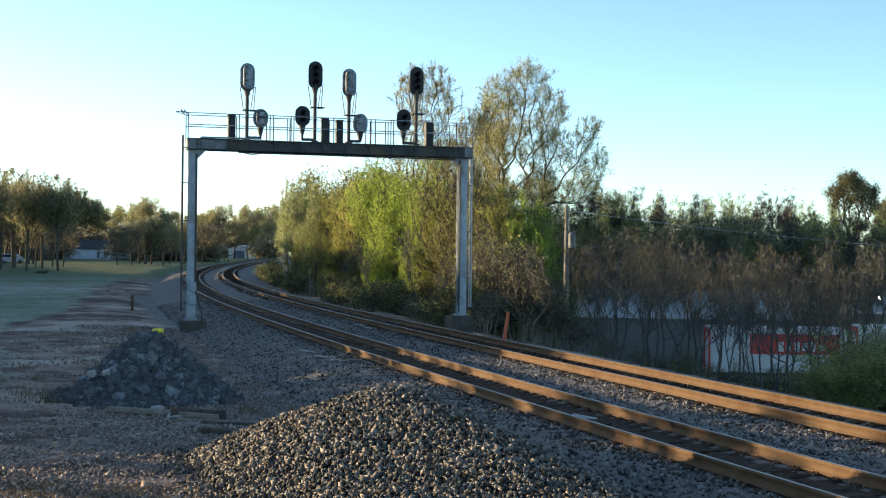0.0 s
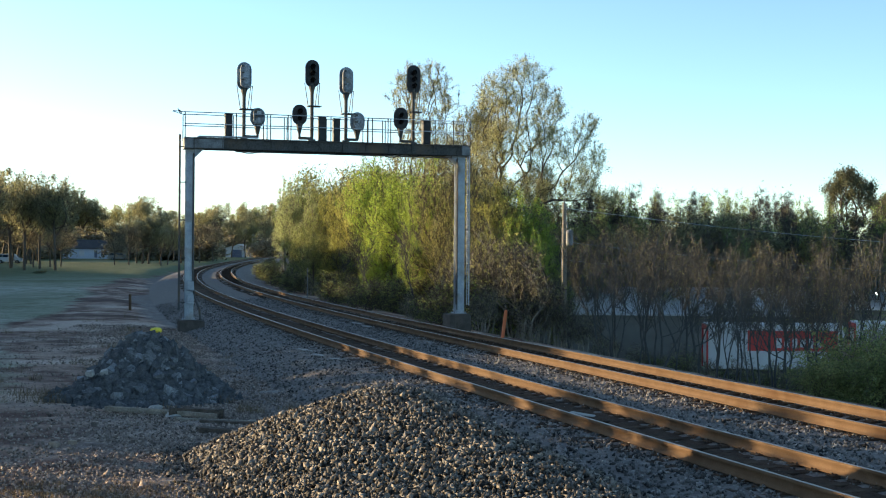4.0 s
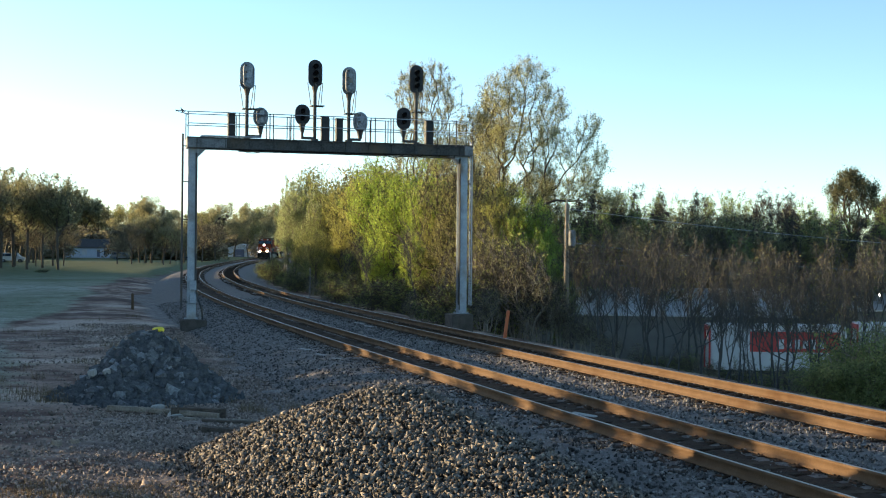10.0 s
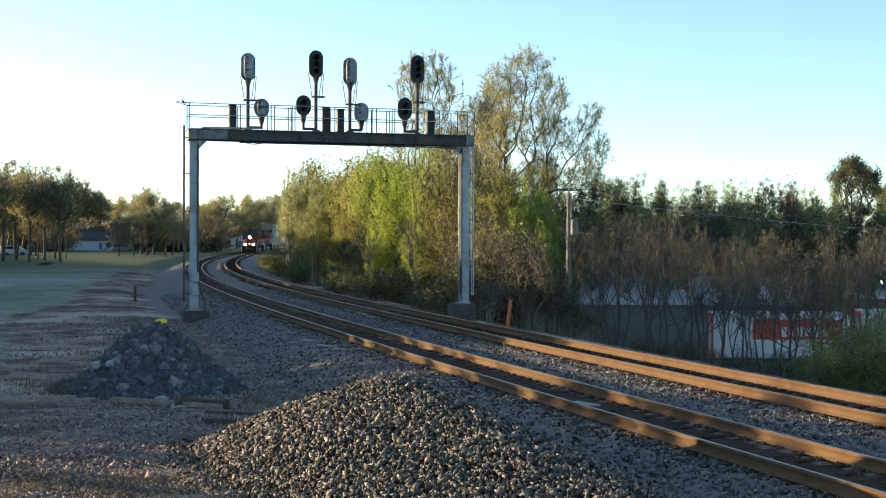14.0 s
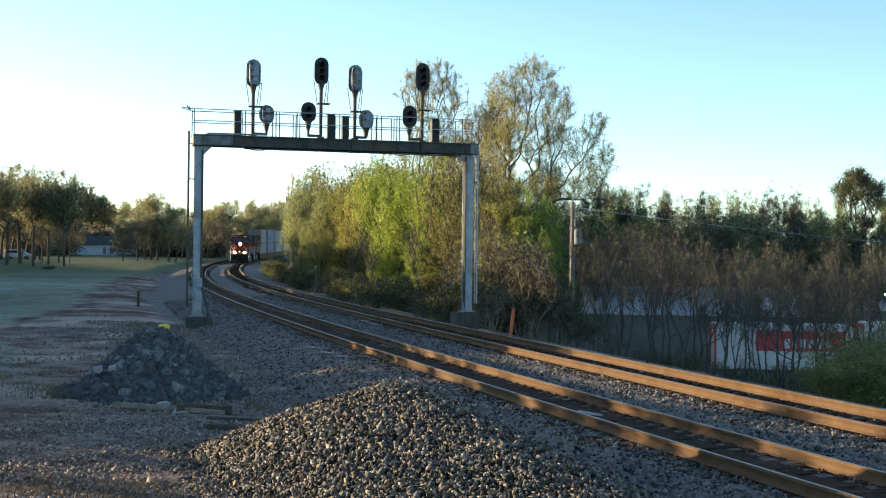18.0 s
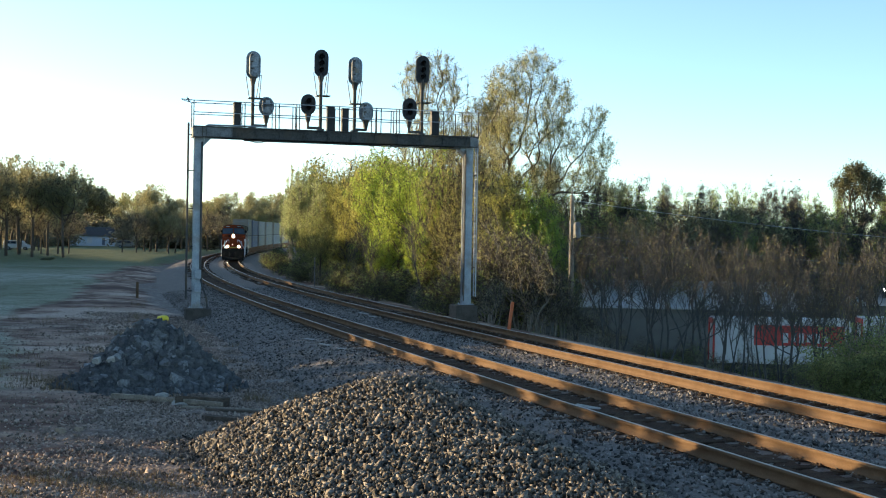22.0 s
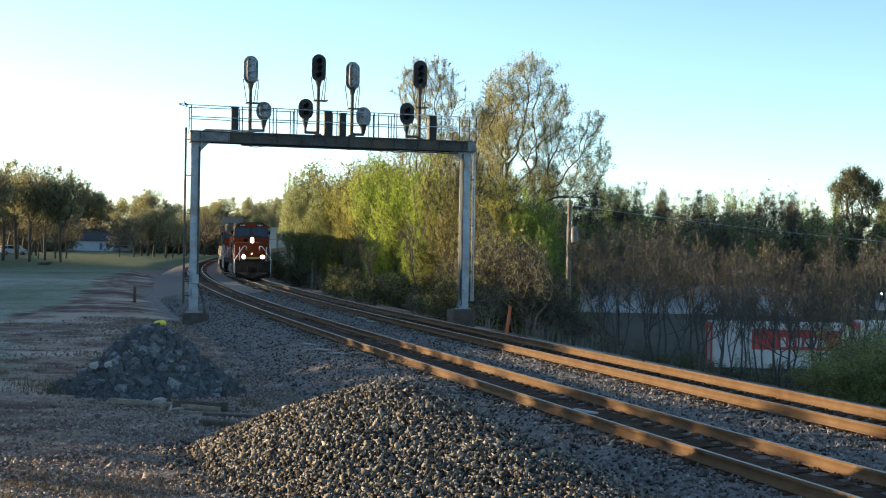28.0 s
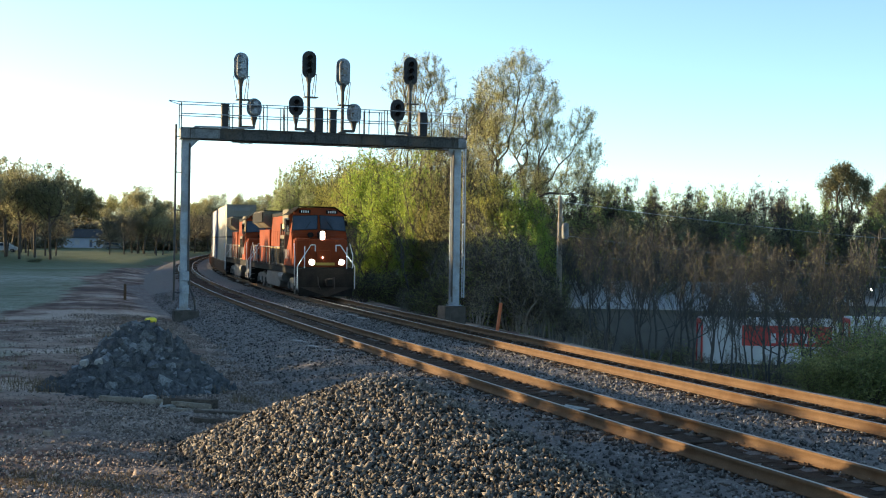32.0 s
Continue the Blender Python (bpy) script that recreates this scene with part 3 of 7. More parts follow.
def signal_bridge():
    g = thing("signal_bridge", "weathered galvanised steel signal bridge spanning two tracks", "signal bridge")
    g.matrix_world = BRIDGE
    for x, w, base in ((-0.02, 0.38, -0.18), (12.68, 0.42, 0.02)):
        bm = bmesh.new()
        column(bm, x, base, 7.5, w)
        box(bm, (x, 0, base + 0.015), (w + 0.22, 0.6, 0.03))
        for sx in (-1, 1):
            for sy in (-1, 1):
                bar(bm, (x + sx * (w / 2 + 0.06), sy * 0.23, base), (x + sx * (w / 2 + 0.06), sy * 0.23, base + 0.09), 0.022)
        part("post", bm, GALV, g)
        bm = bmesh.new()
        box(bm, (x + (0.1 if x < 1 else -0.1), 0, base - 0.45), (1.12, 1.0, 0.86))
        if x > 1:
            box(bm, (x - 0.55, -0.75, base - 0.5), (0.3, 0.3, 1.0))
        soften(bm, 0.03)
        part("footing", bm, FOOT, g, "soil-stained concrete footing")
    bm = bmesh.new()
    for y in (-0.42, 0.42):
        box(bm, (6.36, y, 7.74), (13.28, 0.014, 0.44))
        for z in (7.965, 7.515):
            box(bm, (6.36, y, z), (13.3, 0.16, 0.024))
        for x in np.arange(0.3, 13, 1.1):
            box(bm, (x, y, 7.74), (0.014, 0.13, 0.42))
    for x in np.arange(-0.2, 13, 1.1):
        box(bm, (x, 0, 7.72), (0.1, 0.83, 0.2))
    part("girder", bm, GIRDER, g, "stained dark grey plate girder with flanges")
    bm = bmesh.new()
    box(bm, (0.80, -0.434, 7.74), (1.3, 0.014, 0.40))
    for x in (0.25, 0.55, 1.05, 1.35):
        for z in (7.6, 7.74, 7.88):
            bar(bm, (x, -0.44, z), (x, -0.46, z), 0.018)
    part("splice_plate", bm, WORN_GALV, g, "dirty galvanised splice plate with bolts")
    for x, w, dip in ((2.6, 1.2, 0.16), (6.9, 0.8, 0.12), (9.2, 1.0, 0.18), (10.3, 0.6, 0.12)):
        bm = bmesh.new()
        pts = [(x + w * (t - 0.5), -0.47, 7.5 - dip * 4 * t * (1 - t)) for t in np.linspace(0, 1, 9)]
        rings = [[bm.verts.new((p[0], p[1] + 0.018 * math.cos(k), p[2] + 0.018 * math.sin(k))) for k in (0, 1.26, 2.51, 3.77, 5.03)] for p in pts]
        for r0, r1 in zip(rings, rings[1:]):
            for k in range(5):
                bm.faces.new((r0[k], r0[(k + 1) % 5], r1[(k + 1) % 5], r1[k]))
        part("hanging_cable", bm, TYRE, g, "black cable hanging in a loop")
    for x in (-0.1, 12.85):
        bm = bmesh.new()
        box(bm, (x, 0, 7.74), (0.40, 0.98, 0.49))
        soften(bm, 0.015)
        part("end_cap", bm, WORN_GALV, g)
    bm = bmesh.new()
    for y in np.arange(-0.38, 0.39, 0.085):
        box(bm, (6.36, y, 7.996), (13.2, 0.012, 0.03))
    for x in np.arange(-0.2, 13, 0.4):
        box(bm, (x, 0, 7.996), (0.02, 0.8, 0.03))
    part("walkway_grating", bm, DARK_STEEL, g, "steel walkway grating")
    for x, sx in ((0.17, 1), (12.48, -1)):
        bm = bmesh.new()
        for y in (-0.18, 0.18):
            m = pose(x, y, 7.5)
            vs = [bm.verts.new(m @ Vector(p)) for p in ((0, 0, 0), (sx * 0.48, 0, 0), (sx * 0.36, 0, -0.05), (0, 0, -0.42))]
            bm.faces.new(vs)
            vs2 = [bm.verts.new(v.co + Vector((0, 0.02, 0))) for v in vs]
            bm.faces.new(vs2[::-1])
            for i in range(4):
                bm.faces.new((vs[i], vs[(i + 1) % 4], vs2[(i + 1) % 4], vs2[i]))
        part("knee_brace", bm, GALV, g)
    # handrails: two rails a side on posts
    for y in (-0.55, 0.55):
        for z in (9.12, 8.6):
            bm = bmesh.new()
            bar(bm, (-0.29, y, z), (13.02, y, z), 0.02)
            part("handrail", bm, GALV, g)
        for x in (-0.28, 1.99, 3.38, 3.54, 4.34, 4.47, 6.32, 8.07, 8.28, 9.02, 9.15, 11.3, 12.2, 13.02):
            bm = bmesh.new()
            bar(bm, (x, y, 7.9), (x, y, 9.14), 0.024)
            box(bm, (x, y * 0.9, 7.95), (0.07, 0.1, 0.1))
            part("handrail_post", bm, DARK_STEEL, g)
    bm = bmesh.new()
    bar(bm, (-0.3, -0.55, 9.12), (-0.84, -0.55, 9.15), 0.02)
    bar(bm, (-0.3, -0.55, 8.98), (-0.84, -0.55, 9.13), 0.016)
    part("stub_arm", bm, GALV, g)
    # pipe and cable runs on the posts
    bm = bmesh.new()
    bar(bm, (-0.47, -0.1, 0.25), (-0.47, -0.1, 8.15), 0.05, 8)
    for z in (0.6, 2.6, 4.3, 6.0, 7.6):
        bar(bm, (-0.47, -0.1, z), (-0.2, -0.1, z), 0.025)
    part("conduit", bm, DARK_STEEL, g, "dark steel cable conduit beside the post")
    bm = bmesh.new()
    pts = [(0.14, -0.24, 7.3), (0.14, -0.24, 1.6), (0.2, -0.26, 0.9), (0.42, -0.32, 0.3), (0.5, -0.36, -0.6)]
    for a, b in zip(pts, pts[1:]):
        bar(bm, a, b, 0.045, 8)
    part("cable", bm, DARK_STEEL, g, "black cable bending down to the ground")
    bm = bmesh.new()
    pts = [(0.2, -0.28, 7.3), (0.2, -0.28, 7.9), (0.35, -0.28, 8.06), (3.0, -0.46, 8.06)]
    for a, b in zip(pts, pts[1:]):
        bar(bm, a, b, 0.04, 8)
    part("conduit", bm, GALV, g)
    bm = bmesh.new()
    for z in (1.35, 0.75):
        box(bm, (0.02, -0.26, z), (0.30, 0.18, 0.42))
    soften(bm, 0.015)
    part("junction_box", bm, GALV, g)
    bm = bmesh.new()
    bar(bm, (2.0, -0.3, 7.42), (6.0, -0.3, 7.42), 0.03)
    bar(bm, (6.0, -0.3, 7.42), (12.2, -0.3, 7.40), 0.03)
    for x in np.arange(2, 12.5, 1.7):
        bar(bm, (x, -0.3, 7.4), (x, -0.3, 7.52), 0.018)
    part("conduit", bm, DARK_STEEL, g)
    # ladder on the far side of the second post
    for y in (-0.16, 0.16):
        bm = bmesh.new()
        box(bm, (13.12, y, 4.3), (0.06, 0.012, 7.8))
        part("ladder_rail", bm, GALV, g)
    for z in np.arange(0.6, 8.2, 0.3):
        bm = bmesh.new()
        bar(bm, (13.12, -0.16, z), (13.12, 0.16, z), 0.012)
        part("ladder_rung", bm, GALV, g)
    bm = bmesh.new()
    for z in (1.8, 4.0, 6.2):
        box(bm, (12.98, 0, z), (0.28, 0.05, 0.05))
    bar(bm, (12.5, -0.28, 0.2), (12.5, -0.28, 7.4), 0.03)
    part("ladder_bracket", bm, DARK_STEEL, g)
    bm = bmesh.new()
    box(bm, (12.49, -0.215, 3.9), (0.07, 0.05, 6.9))
    part("cable_tray", bm, SIGNAL_BLACK, g, "black cable tray along the post")
    return g


signal_bridge()


def stadium(w, h, n=10):
    """An upright outline with round ends: (x, z)."""
    r = w / 2
    a = [(r * math.cos(t), h / 2 - r + r * math.sin(t)) for t in np.linspace(0, math.pi, n)]
    return a + [(-x, -z) for x, z in a]


def signal_head(g, name, x, z, w, h, lamps, faces_us, label):
    """A backplate with hooded lamps; its face looks at -y when faces_us."""
    f = -1 if faces_us else 1
    bm = bmesh.new()
    prism(bm, stadium(w, h), -0.015, 0.015, pose(x, -0.05, z))
    hd = part(name, bm, SIGNAL_BLACK if faces_us else SIGNAL_GREY, g, label)
    bm = bmesh.new()
    prism(bm, stadium(w * 0.62, h * 0.84), 0, 0.24, pose(x, -0.05 - f * 0.02 - (0.24 if f > 0 else 0), z))
    soften(bm, 0.03)
    part("lamp_housing", bm, SIGNAL_BLACK if faces_us else SIGNAL_GREY, hd)
    for i in range(lamps):
        zz = z + (i - (lamps - 1) / 2) * 0.31
        bm = bmesh.new()
        n, r, L = 14, 0.125, 0.26
        rows = [[bm.verts.new((x + r * math.cos(a), -0.05 + f * (0.016 + y * (0.55 + 0.45 * max(0, math.sin(a)))), zz + r * math.sin(a))) for a in np.linspace(0, 2 * math.pi, n, endpoint=False)] for y in (0, L)]
        for j in range(n):
            bm.faces.new((rows[0][j], rows[0][(j + 1) % n], rows[1][(j + 1) % n], rows[1][j]))
        part("hood", bm, SIGNAL_BLACK, hd)
        bm = bmesh.new()
        bmesh.ops.create_uvsphere(bm, u_segments=12, v_segments=6, radius=0.105, matrix=Matrix.LocRotScale((x, -0.05 + f * 0.02, zz), None, (1, 0.3, 1)))
        part("lens", bm, LENS, hd)
        if not faces_us:
            bm = bmesh.new()
            box(bm, (x + 0.03, -0.05 - 0.27, zz), (0.2, 0.05, 0.2))
            bar(bm, (x + 0.1, -0.3, zz - 0.1), (x + 0.13, -0.34, zz - 0.16), 0.012)
            soften(bm, 0.012)
            part("access_cover", bm, GALV if i % 2 else SIGNAL_GREY, hd)
            bm = bmesh.new()
            box(bm, (x - 0.1, -0.05 - 0.275, zz + 0.13), (0.12, 0.03, 0.07))
            bar(bm, (x - 0.14, -0.32, zz - 0.02), (x - 0.14, -0.32, zz + 0.1), 0.014)
            part("hinge", bm, DARK_STEEL, hd)
    return hd


def railway_signal(x, up_z, up_h, low_x, low_z, low_h, faces_us):
    look_of = "black hooded face" if faces_us else "grey weathered back"
    g = thing("railway_signal", f"two-headed railway signal, {look_of}, on the bridge", "signal", "signals on the bridge")
    g.matrix_world = BRIDGE
    bm = bmesh.new()
    bar(bm, (x, 0, 8.0), (x, 0, up_z), 0.082, 10)
    box(bm, (x, 0, 8.05), (0.3, 0.3, 0.1))
    bar(bm, (x, 0, up_z - up_h / 2 - 0.22), (x, 0, up_z - up_h / 2 + 0.1), 0.09, 10, 0.17)
    part("mast", bm, DARK_STEEL, g)
    bm = bmesh.new()
    side = 1 if low_x > x else -1
    zb = low_z - low_h / 2
    bar(bm, (low_x, 0, 8.1), (low_x, 0, zb - 0.1), 0.06, 8)
    bar(bm, (low_x, 0, zb - 0.3), (low_x, 0, zb + 0.12), 0.08, 8, 0.17)
    box(bm, ((x + low_x) / 2, 0, 8.14), (abs(low_x - x), 0.1, 0.12))
    part("bracket", bm, DARK_STEEL, g)
    signal_head(g, "upper_head", x, up_z, 0.66, up_h, 3, faces_us, "")
    signal_head(g, "lower_head", low_x, low_z + 0.04, 0.69, low_h, 2, faces_us, "")
    # maintainer's platform with its wire stays
    bm = bmesh.new()
    zp = up_z - up_h / 2 - 0.85
    box(bm, (x + 0.12, 0.1, zp), (0.62, 0.5, 0.04))
    part("platform", bm, DARK_STEEL, g)
    bm = bmesh.new()
    zt = up_z - up_h / 2 + 0.25
    for a, b in (((x - 0.3, 0.25, zt), (x - 0.12, 0.3, zp)), ((x + 0.34, 0.25, zt), (x + 0.2, 0.3, zp)), ((x + 0.42, 0.3, zt), (x + 0.34, 0.3, zp)), ((x + 0.28, 0.3, zt), (x + 0.44, 0.3, zt)),
                 ((x - 0.14, 0.3, zp), (x + 0.4, 0.3, zp))):
        bar(bm, a, b, 0.02, 5)
    part("stay", bm, DARK_STEEL, g)


railway_signal(2.4, 10.88, 1.29, 3.02, 9.0, 0.86, False)
railway_signal(5.53, 11.13, 1.28, 4.95, 9.17, 0.95, True)
railway_signal(7.13, 10.85, 1.32, 7.67, 8.93, 0.93, False)
railway_signal(10.37, 11.07, 1.36, 9.76, 9.16, 1.05, True)

for x0, x1, z1 in ((1.53, 1.85, 9.1), (5.82, 6.15, 9.14), (6.51, 6.81, 9.06), (10.8, 11.15, 9.12)):
    g = thing("equipment_case", "narrow black steel equipment case on the signal bridge", "cabinet", "equipment cases on the bridge")
    g.matrix_world = BRIDGE
    bm = bmesh.new()
    box(bm, ((x0 + x1) / 2, -0.1, (8.02 + z1) / 2), (x1 - x0, 0.42, z1 - 8.02))
    soften(bm, 0.02)
    part("body", bm, SIGNAL_BLACK, g)
    bm = bmesh.new()
    box(bm, ((x0 + x1) / 2, -0.32, (8.05 + z1) / 2), (x1 - x0 - 0.06, 0.02, z1 - 8.16))
    bar(bm, (x1 - 0.07, -0.35, 8.5), (x1 - 0.07, -0.35, 8.62), 0.012)
    part("door", bm, SIGNAL_BLACK, g)
    bm = bmesh.new()
    box(bm, ((x0 + x1) / 2, -0.1, z1 + 0.012), (x1 - x0 + 0.05, 0.47, 0.025))
    part("lid", bm, DARK_STEEL, g)


# ---- stone piles in the yard ----
def rock_mesh(seed, mat, flat=0.8):
    """An angular broken block: the hull of a few scattered corners."""
    bm = bmesh.new()
    r = random.Random(seed)
    for x in (-1, 1):
        for y in (-1, 1):
            for z in (-1, 1):
                k = r.uniform(0.22, 0.5)
                bm.verts.new((x * k * r.uniform(0.75, 1.1), y * k * r.uniform(0.75, 1.1), z * k * flat))
    for _ in range(3):
        d = Vector((r.uniform(-1, 1), r.uniform(-1, 1), r.uniform(-1, 1))).normalized() * 0.5
        bm.verts.new((d.x, d.y, d.z * flat))
    hull = bmesh.ops.convex_hull(bm, input=bm.verts[:])
    bmesh.ops.delete(bm, geom=[v for v in hull["geom_interior"] if isinstance(v, bmesh.types.BMVert)], context='VERTS')
    return mesh_of("rock", bm, mat)


def mound(cx, cy, rx, ry, h, power=1.25, flat=0.75):
    """Height of a heap over the ground at a place, and whether it is on it."""
    def at(x, y):
        q = np.hypot((x - cx) / rx, (y - cy) / ry)
        a = np.arctan2(y - cy, x - cx)
        q = q / (1 + 0.07 * np.sin(3 * a + 1) + 0.05 * np.sin(5 * a))
        t = np.clip(1 - q, 0, None) ** power
        k = (1 - flat) * 0.56
        return h * np.where(t > flat, flat + k * np.tanh((t - flat) / k), t) / (flat + k), q
    return at


def heap_core(name, at, cx, cy, r, mat, parent, sink=0.05):
    n = 60
    gx, gy = np.meshgrid(np.linspace(cx - r, cx + r, n), np.linspace(cy - r, cy + r, n))
    z, q = at(gx, gy)
    V = np.stack([gx, gy, height(gx, gy) + z - sink - 0.1 * (q > 0.98)], -1).reshape(-1, 3)
    i = (np.arange(n - 1)[:, None] * n + np.arange(n - 1)).ravel()
    me = arrays_mesh(name, V, np.stack([i, i + 1, i + n + 1, i + n], 1), mat)
    return part(name, me, None, parent)


heap = thing("ballast_pile", "conical pile of fresh grey-tan crushed stone beside the track", "gravel pile")


def AT1(x, y):
    """A tipped ridge that falls away from its peak: height over the ground, and how far out."""
    x, y = np.asarray(x, float), np.asarray(y, float)
    ax, ay, dx, dy = -0.47, 20.5, 2.6, -5.6
    t = np.clip(((x - ax) * dx + (y - ay) * dy) / (dx * dx + dy * dy), 0, 1)
    ex, ey = x - ax - t * dx, y - ay - t * dy
    a = np.arctan2(ey, ex)
    q = np.hypot(ex, ey) / ((2.9 - 0.05 * t - 0.85 * np.cos(a)) * (1 + 0.06 * np.sin(3 * a + 1) + 0.04 * np.sin(5 * a)))
    f = np.clip(1 - q, 0, None)
    f = np.where(f > 0.75, 0.75 + 0.14 * np.tanh((f - 0.75) / 0.14), f) / 0.89
    return (1.46 - 0.66 * t) * f, q


heap_core("core", AT1, -0.4, 17.9, 6.0, BALLAST, heap)
n = 88000
P = np.stack([rng.uniform(-4.8, 4.3, n), rng.uniform(12.0, 23.6, n), np.zeros(n)], 1)
q = AT1(P[:, 0], P[:, 1])[1]
keep = (q < 0.97) | ((q < 1.12) & (rng.random(n) < 0.35))
P = P[keep]
P[:, 2] = height(P[:, 0], P[:, 1]) + AT1(P[:, 0], P[:, 1])[0] + rng.uniform(-0.03, 0.045, len(P))
for h, (base, tri) in enumerate(((_oct, _octf), (_tetra, _tetraf))):
    Q = P[h::2]
    tagged(part("crushed_stone", arrays_mesh("crushed_stone", *lumps(Q, rng.uniform(0.022, 0.045, len(Q)) * np.where(rng.random(len(Q)) < 0.12, 1.4, 1), base, tri, 0.25), PILE_STONE), None, heap), kind="stuff")
stone_meshes = [rock_mesh(50 + k, PIECE_STONE) for k in range(8)]
made = 0
while made < 260:
    x, y = random.uniform(-4.3, 3.4), random.uniform(13.5, 22)
    if float(AT1(x, y)[1]) > 0.97:
        continue
    made += 1
    ob = part("stone", random.choice(stone_meshes), None, heap)
    sz = random.uniform(0.06, 0.11)
    ob.matrix_world = Matrix.LocRotScale((x, y, ground_z(x, y) + float(AT1(x, y)[0]) + 0.02), Euler([random.uniform(0, 6) for _ in range(3)]), (sz, sz, sz))

n = 26000    # stones spilled round the foot of the pile
P = np.stack([rng.uniform(-8.5, -1.2, n), 14 + 16 * rng.random(n), np.zeros(n)], 1)
P = P[(rng.random(n) < ramp(-8.5, -4.0, P[:, 0])) & (AT1(P[:, 0], P[:, 1])[1] > 0.9)]
P[:, 2] = height(P[:, 0], P[:, 1]) + 0.012
tagged(new("spilled_stones", arrays_mesh("spilled_stones", *lumps(P, rng.uniform(0.016, 0.042, len(P)), _oct, _octf, 0.25), DIRT_STONE)), "loose crushed stones spilled on the yard", "gravel", kind="stuff")

heap = thing("rock_pile", "heap of broken dark grey rocks in the yard", "rock pile")
AT2 = mound(-7.0, 31.2, 1.85, 2.4, 1.42, 1.0, 0.75)
heap_core("core", AT2, -7.0, 31.2, 2.8, ROCK, heap, 0.16)
rock_meshes = [rock_mesh(k, ROCK) for k in range(9)]
pale_meshes = [rock_mesh(k, PALE_ROCK) for k in range(3)]
tan_mesh = rock_mesh(4, TAN_ROCK)
made = 0
while made < 295:
    q, a = math.sqrt(random.random()) * 1.12, random.uniform(0, 2 * math.pi)
    if math.sin(a) > 0.7 and q > 0.35:
        continue
    x, y = -7.0 + 1.8 * q * math.cos(a), 31.2 + 2.4 * q * math.sin(a)
    ob = part("rock", random.choice(rock_meshes), None, heap)
    sz = random.choice((0.18, 0.24, 0.28, 0.36)) * random.uniform(0.8, 1.2) * (1.1 - 0.25 * q)
    ob.matrix_world = Matrix.LocRotScale((x, y, ground_z(x, y) + float(AT2(x, y)[0]) + 0.02), Euler([random.uniform(0, 6) for _ in range(3)]), (sz, sz * random.uniform(0.7, 1.3), sz))
    made += 1
n = 5200
a, q = rng.uniform(0, 2 * math.pi, n), np.sqrt(rng.random(n)) * 1.02 + np.where(rng.random(n) < 0.1, 0.25 * rng.random(n), 0)
P = np.stack([-7.0 + 1.9 * q * np.cos(a), 31.1 + 2.45 * q * np.sin(a), np.zeros(n)], 1)
P[:, 2] = height(P[:, 0], P[:, 1]) + AT2(P[:, 0], P[:, 1])[0]
tagged(part("rubble", arrays_mesh("rubble", *lumps(P, rng.uniform(0.04, 0.12, n) * np.where(rng.random(n) < 0.2, 1.35, 1), _cubev, _cubef, 0.25), ROCK), None, heap), kind="stuff")


def loose_rock(x, y, sz, mesh, label):
    ob = tagged(new("stone_block", mesh), label, "rock", "loose rocks in the yard")
    ob.matrix_world = Matrix.LocRotScale((x, y, ground_z(x, y) + sz[2] * 0.25), Euler((0.1, 0.1, random.uniform(0, 3))), sz)


for x, y, z0 in ((-7.92, 29.6, 0.66), (-7.6, 29.65, 0.68)):
    ob = part("pale_block", pale_meshes[0], None, heap, "pale broken concrete block")
    ob.matrix_world = Matrix.LocRotScale((x, y, ground_z(x, y) + z0), Euler((0.1, 0.2, x)), (0.25, 0.22, 0.2))
loose_rock(-6.1, 28.0, (0.34, 0.3, 0.26), pale_meshes[1], "pale grey rock lying before the rock pile")
loose_rock(-5.45, 26.9, (0.4, 0.26, 0.16), pale_meshes[2], "flat pale rock beside the old timbers")
loose_rock(-6.5, 22.2, (0.2, 0.18, 0.17), tan_mesh, "small tan rock on the dirt")
loose_rock(-6.25, 22.4, (0.18, 0.16, 0.16), tan_mesh, "small tan rock on the dirt")


def timber(a, b, w, h, mat, label, lift=0.0):
    """A worn timber lying on the ground from a to b."""
    a, b = Vector((*a, ground_z(*a))), Vector((*b, ground_z(*b)))
    d = b - a
    bm = bmesh.new()
    n = 9
    rows = []
    for i in range(n):
        t = i / (n - 1)
        o = [(w / 2 * sx * random.uniform(0.85, 1.08), h / 2 * sz * random.uniform(0.85, 1.08)) for sx, sz in ((-1, -1), (0, -1.05), (1, -1), (1.05, 0), (1, 1), (0, 1.05), (-1, 1), (-1.05, 0))]
        rows.append([bm.verts.new((x + 0.05 * math.sin(i * 0.8 + d.length * 3), (t - 0.5) * d.length, z)) for x, z in o])
    for r0, r1 in zip(rows, rows[1:]):
        for j in range(8):
            bm.faces.new((r0[j], r0[(j + 1) % 8], r1[(j + 1) % 8], r1[j]))
    bm.faces.new(rows[0][::-1]), bm.faces.new(rows[-1])
    ob = tagged(new("timber", mesh_of("timber", bm, mat)), label, "timber", "old timbers on the ground")
    ob.matrix_world = Matrix.Translation((a + b) / 2 + Vector((0, 0, h * 0.4 + lift))) @ d.to_track_quat('Y', 'Z').to_matrix().to_4x4()


